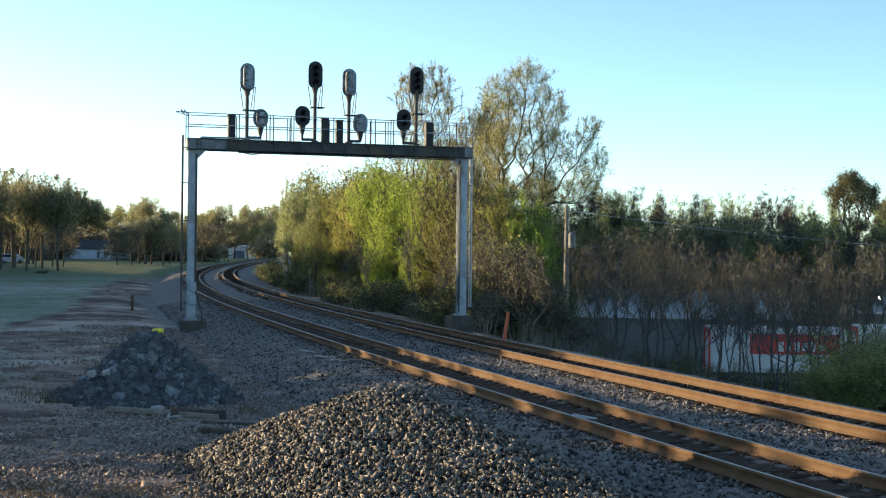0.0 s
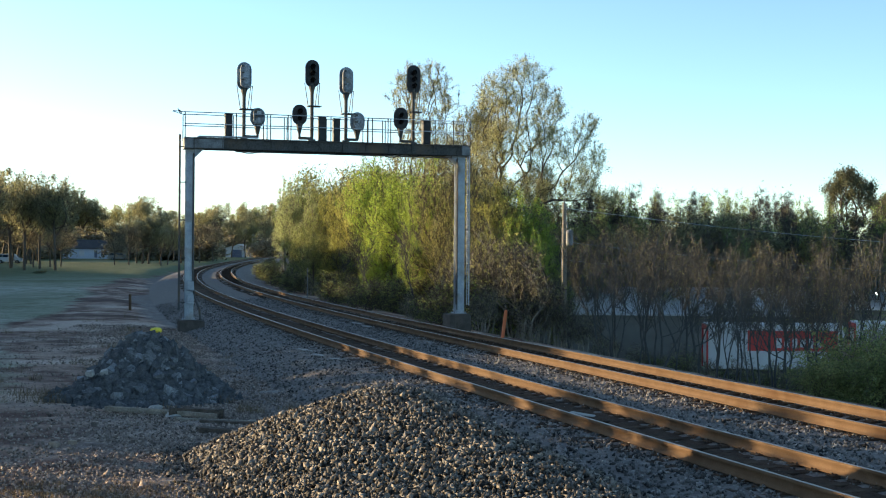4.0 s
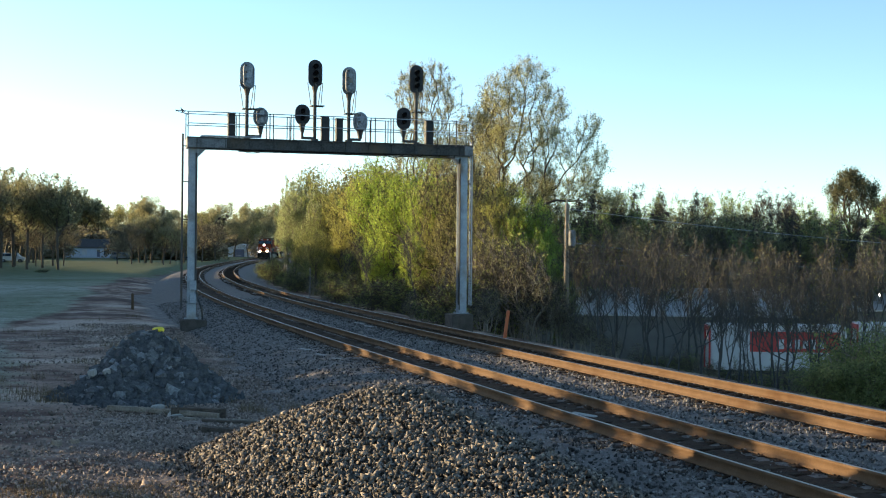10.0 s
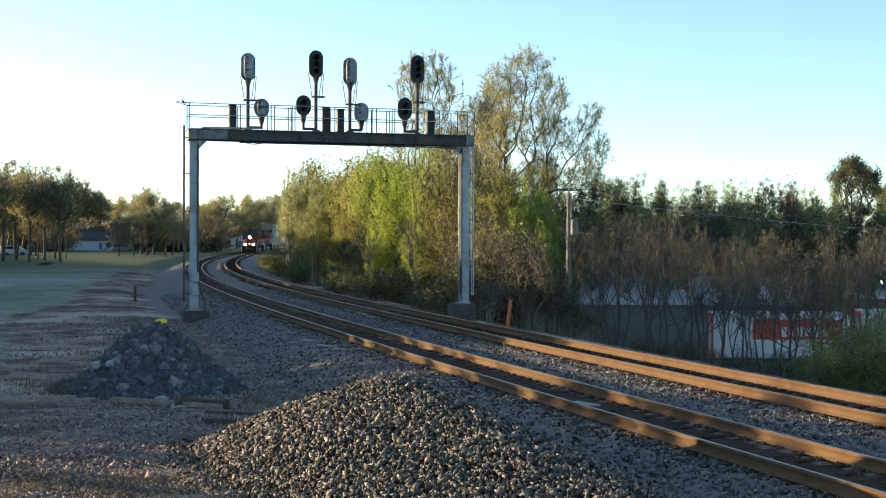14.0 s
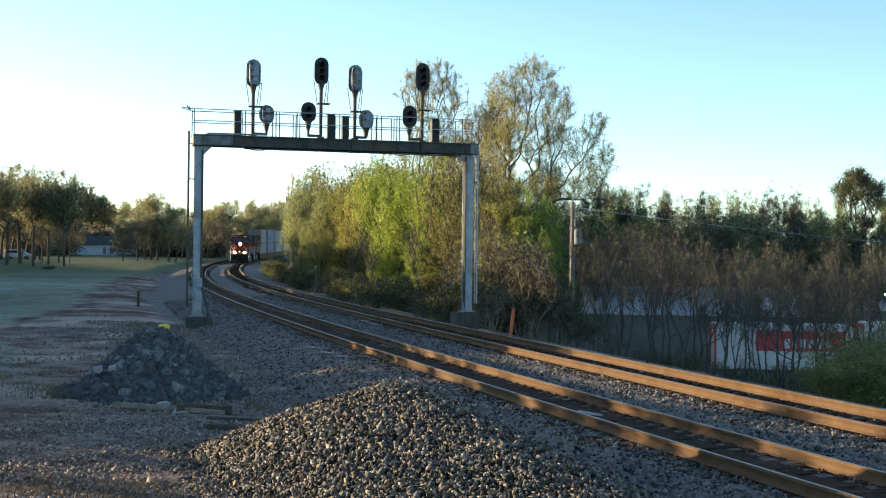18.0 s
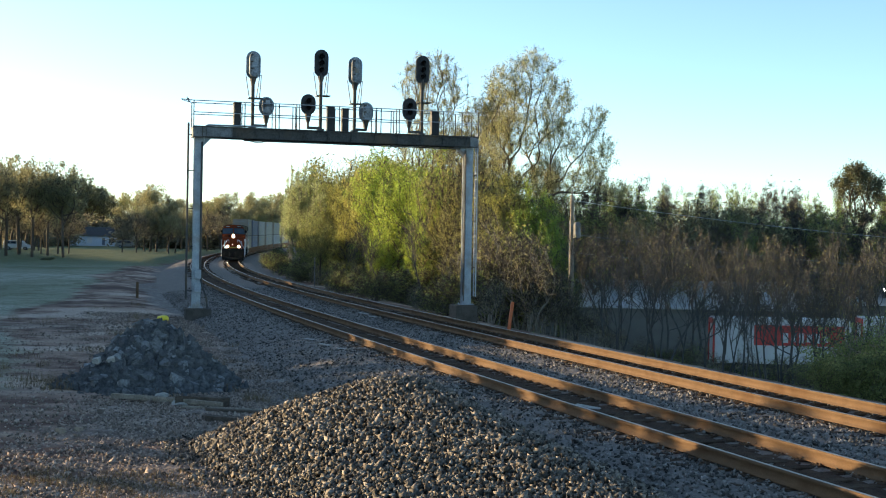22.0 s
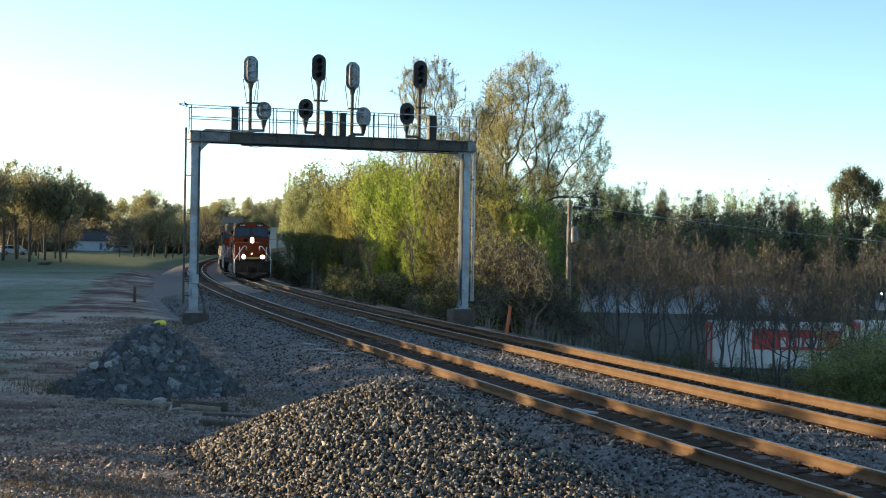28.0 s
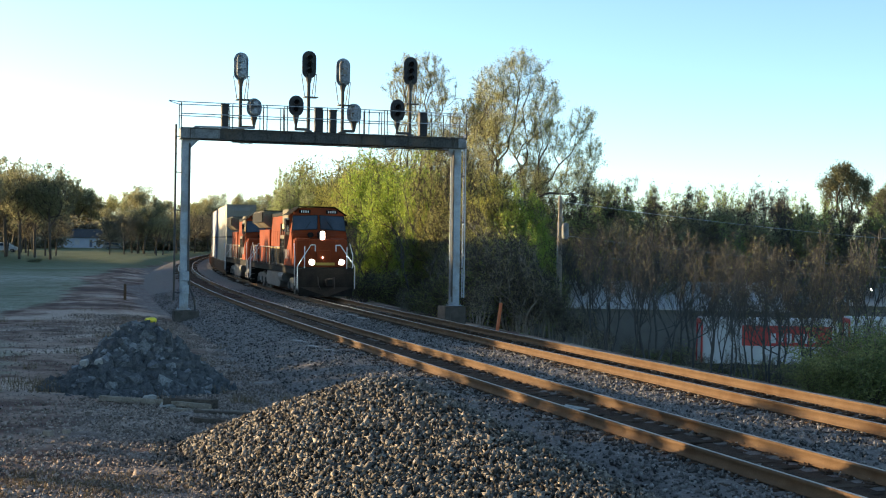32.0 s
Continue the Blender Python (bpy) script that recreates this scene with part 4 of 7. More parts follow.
timber((-7.0, 27.6), (-4.5, 26.5), 0.1, 0.1, WOOD, "grey split timber lying on gravel", 0.06)
timber((-5.55, 26.9), (-4.45, 27.0), 0.22, 0.2, CREOSOTE, "broken dark brown tie end beside the rock pile", 0.02)
timber((-5.3, 26.3), (-3.0, 26.6), 0.11, 0.09, WOOD, "grey weathered plank on the ground")
timber((-4.75, 25.9), (-2.6, 26.4), 0.16, 0.1, CREOSOTE, "dark old tie on the ground")
timber((-4.45, 24.3), (-2.9, 24.4), 0.22, 0.16, CREOSOTE, "dark rotten tie half sunk in gravel", -0.02)

bm = bmesh.new()
bmesh.ops.create_icosphere(bm, subdivisions=3, radius=0.5)
for v in bm.verts:
    v.co = Vector((v.co.x * 0.3, v.co.y * 0.24, v.co.z * 0.15)) * (1 + 0.25 * noise.noise(v.co * 3.1) + 0.12 * noise.noise(v.co * 9))
ob = tagged(new("plastic_sack", mesh_of("plastic_sack", bm, YELLOW)), "crumpled yellow plastic sack on the rock pile", "sack")
ob.location = (-6.8, 31.4, ground_z(-6.8, 31.4) + float(AT2(-6.8, 31.4)[0]) + 0.22)


def marker_post(x, y, h, r, mat, label, lean=0.0):
    g = thing("marker_post", label, "post", at=(x, y, ground_z(x, y) - 0.1))
    bm = bmesh.new()
    bar(bm, (0, 0, 0), (lean, 0, h), r, 10)
    part("shaft", bm, mat, g)
    bm = bmesh.new()
    bmesh.ops.create_uvsphere(bm, u_segments=10, v_segments=6, radius=r * 1.08, matrix=Matrix.Translation((lean, 0, h)))
    part("cap", bm, mat, g)


marker_post(2.5, 53.3, 1.4, 0.07, ORANGE_POST, "faded orange plastic marker post beside the track", 0.17)
marker_post(-10.35, 102.0, 2.5, 0.04, WORN_GALV, "thin grey metal post at the foot of the thicket")
marker_post(-18.1, 76.4, 0.95, 0.08, RUST, "short brown wooden stake in dry grass")
marker_post(-50.4, 236.0, 1.5, 0.12, DARK_STEEL, "thin dark post at the field's edge")


def loose_lid(x, y):
    """The white marks beside the far rail: pale painted tie tops and debris."""
    bm = bmesh.new()
    box(bm, (0, 0, 0.02), (0.5, 0.16, 0.03), pose(0, 0, 0, 4, 6, random.uniform(-30, 30)))
    soften(bm, 0.01)
    ob = tagged(new("broken_plank", mesh_of("broken_plank", bm, PALE_ROCK)), "pale splintered board on the ballast", "debris", "debris by the rails")
    ob.location = (x, y, 0)
    return ob


for s, u in ((45.2, -3.95), (43.0, -3.9), (41.5, -3.7), (27.3, -2.1), (59.5, 1.0), (57.0, 0.9), (55.5, 2.2), (53.5, 2.2), (50.5, 2.1)):
    p = on_track(s, u, -0.2 if abs(u) < 3.6 else -0.235)
    loose_lid(p[0], p[1]).location.z = p[2]


def tufts(name, label, spots, mat, blade=0.25):
    """Clumps of thin grass blades."""
    V, n = [], 0
    for x, y, r, k in spots:
        a, q = rng.uniform(0, 6.28, k), r * np.sqrt(rng.random(k))
        px, py = x + q * np.cos(a), y + q * np.sin(a)
        pz = height(px, py) - 0.01
        hgt = blade * rng.uniform(0.5, 1.3, k)
        b = rng.uniform(0, 6.28, k)
        lx, ly = 0.4 * hgt * np.cos(b), 0.4 * hgt * np.sin(b)
        wx, wy = 0.006 * np.sin(b), -0.006 * np.cos(b)
        V.append(np.stack([np.stack([px - wx, py - wy, pz], 1), np.stack([px + wx, py + wy, pz], 1), np.stack([px + lx, py + ly, pz + hgt], 1)], 1).reshape(-1, 3))
    V = np.concatenate(V)
    tagged(new(name, arrays_mesh(name, V, np.arange(len(V)).reshape(-1, 3), mat)), label, "grass", kind="stuff")


spots = [(-9.1, 30.2, 0.7, 260), (-8.6, 29.4, 0.5, 180), (-4.1, 28.6, 0.35, 160), (-3.4, 29.6, 0.3, 90), (-9.8, 31.0, 0.6, 150), (-5.2, 30.4, 0.4, 120)]
spots += [(rng.uniform(-20, -4), rng.uniform(18, 75), rng.uniform(0.2, 0.6), 50) for _ in range(60)]
tufts("dry_weeds", "dry brown weeds and straw on the dirt", spots, DRY_GRASS, 0.22)
tufts("straw", "pale straw on the near ground", [(rng.uniform(-6.5, -2.2), rng.uniform(15.5, 18.5), 0.4, 120) for _ in range(60)], DRY_GRASS, 0.08)


# ---- trees and bushes ----
class Plant:
    """Collects limbs (tapered tubes) and leaves (small blades)."""

    def __init__(self, seed, thin=0.009):
        self.r, self.thin = random.Random(seed), thin
        self.v, self.f, self.tips = [], [], []

    def tube(self, pts, radii, n=5):
        c = len(self.v)
        for i, (p, r) in enumerate(zip(pts, radii)):
            d = (pts[min(i + 1, len(pts) - 1)] - pts[max(i - 1, 0)]).normalized()
            a = d.orthogonal().normalized()
            b = d.cross(a)
            for j in range(n):
                t = 2 * math.pi * j / n
                self.v.append(p + (a * math.cos(t) + b * math.sin(t)) * r)
        for i in range(len(pts) - 1):
            for j in range(n):
                k = (j + 1) % n
                self.f.append((c + i * n + j, c + i * n + k, c + i * n + n + k, c + i * n + n + j))

    def limb(self, p, d, length, radius, depth, kids, spread, rise, wander=0.18, bare=0.3):
        r = self.r
        steps = 5 if depth > 1 else (3 if depth else 2)
        pts, rad = [p.copy()], [radius]
        for i in range(steps):
            d = (d + Vector((r.gauss(0, wander), r.gauss(0, wander), r.gauss(0, wander) + rise))).normalized()
            p = p + d * (length / steps)
            pts.append(p.copy())
            rad.append(max(self.thin, radius * (1 - 0.75 * (i + 1) / steps)))
        self.tube(pts, rad, 6 if depth > 2 else (4 if depth > 0 else 3))
        if depth <= 1:
            self.tips += [(q, d) for q in pts[1:]]
        if depth > 0:
            for k in range(kids):
                t = bare + (1 - bare) * (k + r.random()) / kids
                i = min(int(t * steps), steps - 1)
                q = pts[i].lerp(pts[i + 1], t * steps - i)
                a = d.orthogonal().normalized()
                a.rotate(Matrix.Rotation(r.uniform(0, 2 * math.pi), 3, d))
                e = (d * (1 - spread) + a * spread).normalized()
                self.limb(q, e, length * r.uniform(0.42, 0.68) * (1.15 - 0.5 * t), max(self.thin * 1.3, rad[i] * 0.62), depth - 1, max(2, kids - 1), spread, rise, wander, 0.2)

    def leaves(self, count, size, reach, aspect=0.7, up=0.0):
        """Leaf blades, or with a small aspect bare twigs, strewn about the ends of the limbs."""
        tips = self.tips
        R = np.random.default_rng(self.r.randrange(10 ** 6))
        P = np.array([t[0] for t in tips])[R.integers(0, len(tips), count)] + R.normal(0, reach, (count, 3))
        a = R.standard_normal((count, 3)) + np.array([0, 0, up])
        a /= np.linalg.norm(a, axis=1)[:, None]
        b = np.cross(a, R.standard_normal((count, 3)))
        b /= np.linalg.norm(b, axis=1)[:, None]
        s = size * R.uniform(0.6, 1.4, (count, 1))
        V = np.stack([P - a * s, P + b * s * aspect, P + a * s], 1).reshape(-1, 3)
        return V, np.arange(count * 3).reshape(-1, 3)

    def wood(self, name, mat):
        return arrays_mesh(name, np.array(self.v), np.array(self.f), mat)


def make_tree(seed, name, label, h, trunk_r, wood, leaf_mat, count, size, reach, kids=6, spread=0.55, rise=0.05, depth=3, stems=1, wander=0.16, bare=0.3, group="", twigs=0, twig_size=0.35, thin=0.009):
    """A tree at the origin, to be copied. Its crown is many small leaves and twigs on real limbs."""
    pl = Plant(seed, thin)
    for k in range(stems):
        a = 2 * math.pi * k / stems + pl.r.random()
        lean = Vector((math.cos(a), math.sin(a), 0)) * (0.0 if stems == 1 else pl.r.uniform(0.12, 0.45))
        pl.limb(Vector((lean.x * 0.6, lean.y * 0.6, -0.2)), (Vector((0, 0, 1)) + lean).normalized(), h * pl.r.uniform(0.8, 1.0) * (1 if stems == 1 else pl.r.uniform(0.7, 1)), trunk_r, depth, kids, spread, rise, wander, bare)
    top = thing(name, label, "bush" if "bush" in name or "shrub" in name else "tree", group)
    part("trunk", pl.wood("trunk", wood), None, top)
    if twigs:
        V, F = pl.leaves(twigs, twig_size, 0.1, 0.055, 0.8)
        tagged(part("twig_mass", arrays_mesh("twig_mass", V, F, TWIG), None, top), kind="stuff")
    if count:
        V, F = pl.leaves(count, size, reach)
        part("crown", arrays_mesh("crown", V, F, leaf_mat), None, top)
    zmax = max(v.z for v in pl.v)
    return top, zmax


def grown_tree(seed, name, label, lobes, trunk_h, wood, leaf_mat, count, size, reach, limbs=700, twigs=3000, twig_size=0.4, tip=0.012, group="", stems=1, aspect=0.6, hang=0.35, rising=0.6, smooth=3, clump=2.0):
    """A tree whose limbs grow from the trunk out into rounded lobes (centre, radii) of the crown."""
    R = np.random.default_rng(seed)
    lobes = np.array(lobes, float)
    weight = np.prod(lobes[:, 3:], 1) ** 0.8
    pick = R.choice(len(lobes), limbs, p=weight / weight.sum())
    d = R.standard_normal((limbs, 3))
    d *= (R.random(limbs) ** 0.3 / np.linalg.norm(d, axis=1))[:, None]
    T = lobes[pick, :3] + d * lobes[pick, 3:] * (1 + 0.12 * R.standard_normal((limbs, 1)))
    T[:, 2] = np.maximum(T[:, 2], 0.3)
    P, par, way = np.zeros((40000, 3)), np.full(40000, -1), np.zeros(40000)
    n = 0
    for k in range(stems):
        p = np.array([R.normal(0, 0.25), R.normal(0, 0.25), -0.3]) * (1, 1, 1) if stems > 1 else np.array([0, 0, -0.3])
        lean = np.array([R.normal(0, 0.12), R.normal(0, 0.12), 1]) if stems > 1 else np.array([R.normal(0, 0.03), R.normal(0, 0.03), 1])
        steps = max(3, int(trunk_h / 0.6))
        for j in range(steps + 1):
            P[n], par[n], way[n] = p, (n - 1 if j else -1), j * trunk_h / steps
            p = p + lean * trunk_h / steps + np.array([R.normal(0, 0.05), R.normal(0, 0.05), 0])
            n += 1
    T = T[np.argsort(np.linalg.norm(T - np.array([0, 0, trunk_h * 0.8]), axis=1))]
    for q in T:
        D = q - P[:n]
        far = np.linalg.norm(D, axis=1)
        flat = np.hypot(D[:, 0], D[:, 1])
        k = int(np.argmin(far + 1.6 * np.maximum(0, rising * flat - D[:, 2]) + 0.05 * way[:n]))
        steps = max(1, int(round(far[k] / 0.55)))
        a = k
        for j in range(1, steps + 1):
            t = j / steps
            bow = math.sin(math.pi * t) * far[k] * 0.08
            P[n] = P[k] + D[k] * t + (R.normal(0, 0.025), R.normal(0, 0.025), -bow + R.normal(0, 0.025))
            par[n], way[n] = a, way[k] + far[k] * t
            a = n
            n += 1
    P, par = P[:n].copy(), par[:n]
    load = np.zeros(n)
    kids = np.bincount(par[par >= 0], minlength=n)
    load[kids == 0] = tip ** 2.25
    for i in range(n - 1, -1, -1):
        if par[i] >= 0:
            load[par[i]] += load[i]
    heir = np.full(n, -1)
    for i in np.argsort(load):
        if par[i] >= 0:
            heir[par[i]] = i
    mid = np.where((par >= 0) & (heir >= 0))[0]
    for _ in range(smooth):    # limbs run out in long easy curves
        Q = P.copy()
        Q[mid] = 0.4 * P[mid] + 0.3 * P[par[mid]] + 0.3 * P[heir[mid]]
        P = Q
    rad = np.maximum(load, tip ** 2.25) ** (1 / 2.25)
    V, F, c = [], [], 0
    for sides, sel in ((7, rad >= 0.07), (4, (rad < 0.07) & (rad >= 0.025)), (3, rad < 0.025)):
        e = np.where(sel & (par >= 0))[0]
        if not len(e):
            continue
        A, B = P[par[e]], P[e]
        d = B - A
        d /= np.maximum(np.linalg.norm(d, axis=1), 1e-6)[:, None]
        s1 = np.cross(d, (0.31, 0.87, 0.39))
        s1 /= np.linalg.norm(s1, axis=1)[:, None]
        s2 = np.cross(d, s1)
        r0 = np.minimum(rad[par[e]], rad[e] * 1.5)
        ang = 2 * np.pi * np.arange(sides) / sides
        ring = s1[:, None] * np.cos(ang)[None, :, None] + s2[:, None] * np.sin(ang)[None, :, None]
        V.append(np.concatenate([A[:, None] - d[:, None] * 0.3 * r0[:, None, None] + ring * r0[:, None, None], B[:, None] + ring * rad[e][:, None, None]], 1).reshape(-1, 3))
        k = np.arange(sides)
        f = np.stack([k, (k + 1) % sides, (k + 1) % sides + sides, k + sides], 1)
        F.append((f[None] + (np.arange(len(e)) * 2 * sides)[:, None, None]).reshape(-1, 4) + c)
        c += len(e) * 2 * sides
    top = thing(name, label, "bush" if "bush" in name or "shrub" in name else "tree", group)
    part("trunk", arrays_mesh("trunk", np.concatenate(V), np.concatenate(F), wood), None, top)
    ends = np.where((rad < 0.03) & (par >= 0))[0]

    def blades(m, length, spread, wide, along, uneven=0.0):
        share = R.random(len(ends)) ** uneven    # some sprays are full, others nearly bare
        i = ends[R.choice(len(ends), m, p=share / share.sum())]
        d = P[i] - P[par[i]]
        d /= np.maximum(np.linalg.norm(d, axis=1), 1e-6)[:, None]
        a = R.standard_normal((m, 3)) * 0.6 + d * along + np.array([0, 0, hang * along])
        a /= np.linalg.norm(a, axis=1)[:, None]
        b = np.cross(a, R.standard_normal((m, 3)))
        b /= np.linalg.norm(b, axis=1)[:, None]
        s = length * R.uniform(0.5, 1.4, (m, 1))
        q = P[i] + R.normal(0, spread, (m, 3))
        return np.stack([q - b * s * wide * 0.5, q + b * s * wide * 0.5, q + a * s], 1).reshape(-1, 3), np.arange(m * 3).reshape(-1, 3)

    if twigs:
        tagged(part("twig_mass", arrays_mesh("twig_mass", *blades(twigs, twig_size, 0.03, 0.045, 1.0), TWIG), None, top), kind="stuff")
    if count:
        part("crown", arrays_mesh("crown", *blades(count, size, reach, aspect, 0.2, clump), leaf_mat), None, top)
    return top, float(P[:, 2].max())


def round_lobes(seed, h, r, low, n=8):
    """Lobes of an uneven rounded crown, h metres high and r wide, that begins at low."""
    R = random.Random(seed)
    out = [(0, 0, (h + low) / 2 + 0.1 * h, r * 0.62, r * 0.62, (h - low) * 0.42)]
    for k in range(n):
        a, t = 2 * math.pi * k / n + R.uniform(-0.4, 0.4), R.random()
        z = low + (h - low) * (0.18 + 0.6 * t)
        q = r * math.sin(math.pi * (0.25 + 0.55 * t)) * R.uniform(0.45, 0.72)
        out.append((q * math.cos(a), q * math.sin(a), z, r * R.uniform(0.3, 0.45), r * R.uniform(0.3, 0.45), (h - low) * R.uniform(0.13, 0.2)))
    return out


def plant(proto, x, y, h, turn=None, wide=1.0, label=""):
    """A copy of a tree, h metres high, at a place."""
    ob, zmax = proto
    k = h / zmax
    m = Matrix.LocRotScale((x, y, ground_z(x, y) - 0.05), Euler((0, 0, random.uniform(0, 6.28) if turn is None else turn)), (k * wide, k * wide, k))
    c = copy_thing(ob, m)
    if label:
        tagged(c, label)
    return c


def place(b, d):
    """World x of a bearing (in thousandths of the depth) at a depth."""
    return b * d / 1000.0


def plant_up_to(proto, b, d, rise, wide=1.0, turn=None, label=""):
    """A tree on a bearing at a depth whose top stands rise thousandths over the eye."""
    x = place(b, d)
    return plant(proto, x, d, max(1.0, EYE.z + rise * d / 1000 - ground_z(x, d)), turn, wide, label)


TREES = "trees along the railway"
SHRUBS, WOODS, STREET = "shrubs on the bank", "far woods", "trees along the street"
spring = [grown_tree(s, "spring_tree", "bushy tree in bright yellow-green spring leaf", round_lobes(s, 8, 2.7, 0.8, 12), 5.4, BARK, LEAF_SPRING, 26000, 0.085, 0.13, 620, 3000, 0.32, 0.012, TREES, rising=0.45, clump=1.6) for s in (1, 2)]
gold = [grown_tree(s, "spring_tree", "rounded tree covered in golden green catkins", round_lobes(s, 8, 2.6, 0.6, 12), 4.6, BARK, LEAF_GOLD, 22000, 0.08, 0.12, 620, 3500, 0.34, 0.011, TREES, clump=1.6) for s in (3, 4)]
amber = [grown_tree(s, "budding_tree", "twiggy tree in amber brown opening bud", round_lobes(s, 8, 2.5, 1.0, 12), 4.8, BARK, LEAF_AMBER, 13000, 0.075, 0.12, 620, 7000, 0.36, 0.011, TREES, clump=1.8) for s in (17, 18)]
pale = [grown_tree(s, "airy_tree", "airy upright tree with pale green young leaves", round_lobes(s, 9, 1.6, 2.6, 11), 7.0, PALE_BARK, LEAF_PALE, 14000, 0.085, 0.13, 480, 3000, 0.36, 0.011, TREES) for s in (13, 14)]
brushy = [grown_tree(s, "leafing_shrub", "tan brushy shrub with many bare upright twigs", round_lobes(s, 5, 1.7, 0.3), 2.0, PALE_BARK, LEAF_TAN, 1800, 0.07, 0.1, 420, 3500, 0.36, 0.011, SHRUBS, 4) for s in (15, 16)]
tall = [grown_tree(5, "tall_tree", "tall sparse tree with tan buds and bare limbs", ((0, 0, 21.6, 2.3, 2.2, 2.0), (-1.6, -0.4, 20.2, 1.5, 1.5, 1.9), (1.8, 0.5, 20.2, 1.7, 1.6, 2.1), (0, 0.3, 18, 2.5, 2.2, 2.1), (1.6, 0.3, 15.6, 1.8, 1.8, 1.8), (-1.2, 0, 14.6, 1.9, 1.9, 2.2), (0.2, 0, 11.5, 2.0, 2.0, 1.8)), 11, BARK, LEAF_TAN, 44000, 0.08, 0.16, 1200, 9000, 0.36, 0.011, TREES, rising=0.5, smooth=4, clump=0.9),
        grown_tree(6, "tall_tree", "tall broad tree with tan buds and spreading bare limbs", ((0.6, 0, 20.8, 2.2, 2.1, 2.2), (-1.6, 0, 19.4, 1.6, 1.6, 2.2), (2.6, 0.3, 19.0, 1.6, 1.6, 2.0), (0.4, 0, 16.6, 2.6, 2.4, 2.3), (3.0, -0.3, 16.0, 1.5, 1.5, 1.7), (-1.9, 0.3, 15.6, 1.6, 1.6, 2.2), (5.5, 0.2, 17.4, 1.2, 1.2, 1.3), (5.4, 0, 15.0, 2.0, 1.7, 1.8), (4.5, -0.4, 12.6, 2.1, 1.8, 1.1), (7.4, 0, 12.0, 1.3, 1.1, 0.8), (1.2, 0, 12.6, 1.8, 1.7, 1.5), (-1.5, 0, 12.2, 1.5, 1.5, 1.6)), 8, BARK, LEAF_BUD, 84000, 0.08, 0.17, 2000, 12000, 0.36, 0.011, TREES, rising=0.4, smooth=4, clump=1.0)]
tall_green = [grown_tree(8, "tall_tree", "tall broad tree with sparse young green leaves", round_lobes(8, 13, 3.6, 3.5), 6, BARK, LEAF_GREEN, 8000, 0.11, 0.14, 600, 5000, 0.4, 0.012, TREES)]
olive = [grown_tree(s, "roadside_tree", "rounded brown-olive tree in early leaf", round_lobes(s, 9, 3.3, 3.1, 12), 5.5, BARK, LEAF_BROWN, 14000, 0.15, 0.18, 520, 4000, 0.45, 0.016, STREET, clump=1.5) for s in (11, 12)]
mixed = [grown_tree(19, "thicket_tree", "dull green tree in half-open leaf", round_lobes(19, 9, 2.8, 1.0, 12), 5.5, BARK, LEAF_MOSS, 15000, 0.095, 0.15, 520, 3000, 0.36, 0.012, TREES, clump=1.5)]
thin_green = [grown_tree(s, "slim_tree", "slim upright tree with thin green spring foliage", round_lobes(s, 10, 1.5, 3.0, 11), 8, PALE_BARK, LEAF_GREEN, 5000, 0.13, 0.16, 320, 2500, 0.45, 0.014, WOODS) for s in (24, 25)]
bare = [make_tree(s, "bare_shrub", "leafless grey-brown multi-stemmed shrub", 5, 0.055, STEM, LEAF_TAN, 0, 0.05, 0.1, 5, 0.36, 0.12, 3, 3, 0.15, 0.3, group=SHRUBS, thin=0.012, twigs=350, twig_size=0.3) for s in (21, 22, 23)]
sapling = [make_tree(s, "bare_sapling", "bare grey sapling with a thin forked crown", 6, 0.075, STEM, LEAF_OLIVE, 160, 0.05, 0.1, 6, 0.38, 0.12, 3, 1, 0.17, 0.4, group="saplings on the bank", thin=0.012, twigs=350, twig_size=0.3) for s in (25, 26, 27, 28)]
bush = [make_tree(s, "evergreen_bush", "dense dark green evergreen bush", 2.5, 0.05, BARK, LEAF_DARK, 8000, 0.062, 0.18, 6, 0.6, 0.05, 2, 7, 0.2, 0.1, group="bushes on the bank") for s in (31, 32)]
arching = [grown_tree(s, "arching_shrub", "arching olive shrub with tangled pale stems", round_lobes(s, 4, 2.0, 0.4), 1.4, PALE_BARK, LEAF_GREEN, 2600, 0.06, 0.12, 260, 1500, 0.3, 0.014, SHRUBS, 5, rising=0.2) for s in (35,)]
under = [make_tree(s, "undergrowth_bush", "tangled olive undergrowth bush", 3, 0.04, BARK, LEAF_MOSS, 1500, 0.08, 0.25, 5, 0.6, 0.05, 2, 6, 0.2, 0.1, group="bushes on the bank", twigs=1200) for s in (33, 34)]
pine = [grown_tree(41, "pine_tree", "tall pine with a dense dark rounded crown", ((0, 0, 12.0, 2.3, 2.3, 1.0), (-1.4, 0.3, 11.1, 1.3, 1.3, 0.7), (1.5, 0, 10.9, 1.3, 1.3, 0.7), (0.3, -0.8, 12.8, 1.2, 1.2, 0.7), (-0.6, 0, 9.7, 1.2, 1.0, 0.4), (0.9, 0, 9.2, 0.9, 0.9, 0.4)), 11, BARK, LEAF_PINE, 17000, 0.13, 0.2, 520, 3500, 0.36, 0.02, WOODS)]
# street copies get their own label; this one stays on the added, unseen trees
shade = [grown_tree(s, "shade_tree", "broad tree with a bare lower trunk, added out of view for shade", round_lobes(s, 9, 3.7, 2.4, 12), 4.6, BARK, LEAF_DUSK, 5500, 0.17, 0.22, 420, 5500, 0.5, 0.02, STREET) for s in (51, 52)]
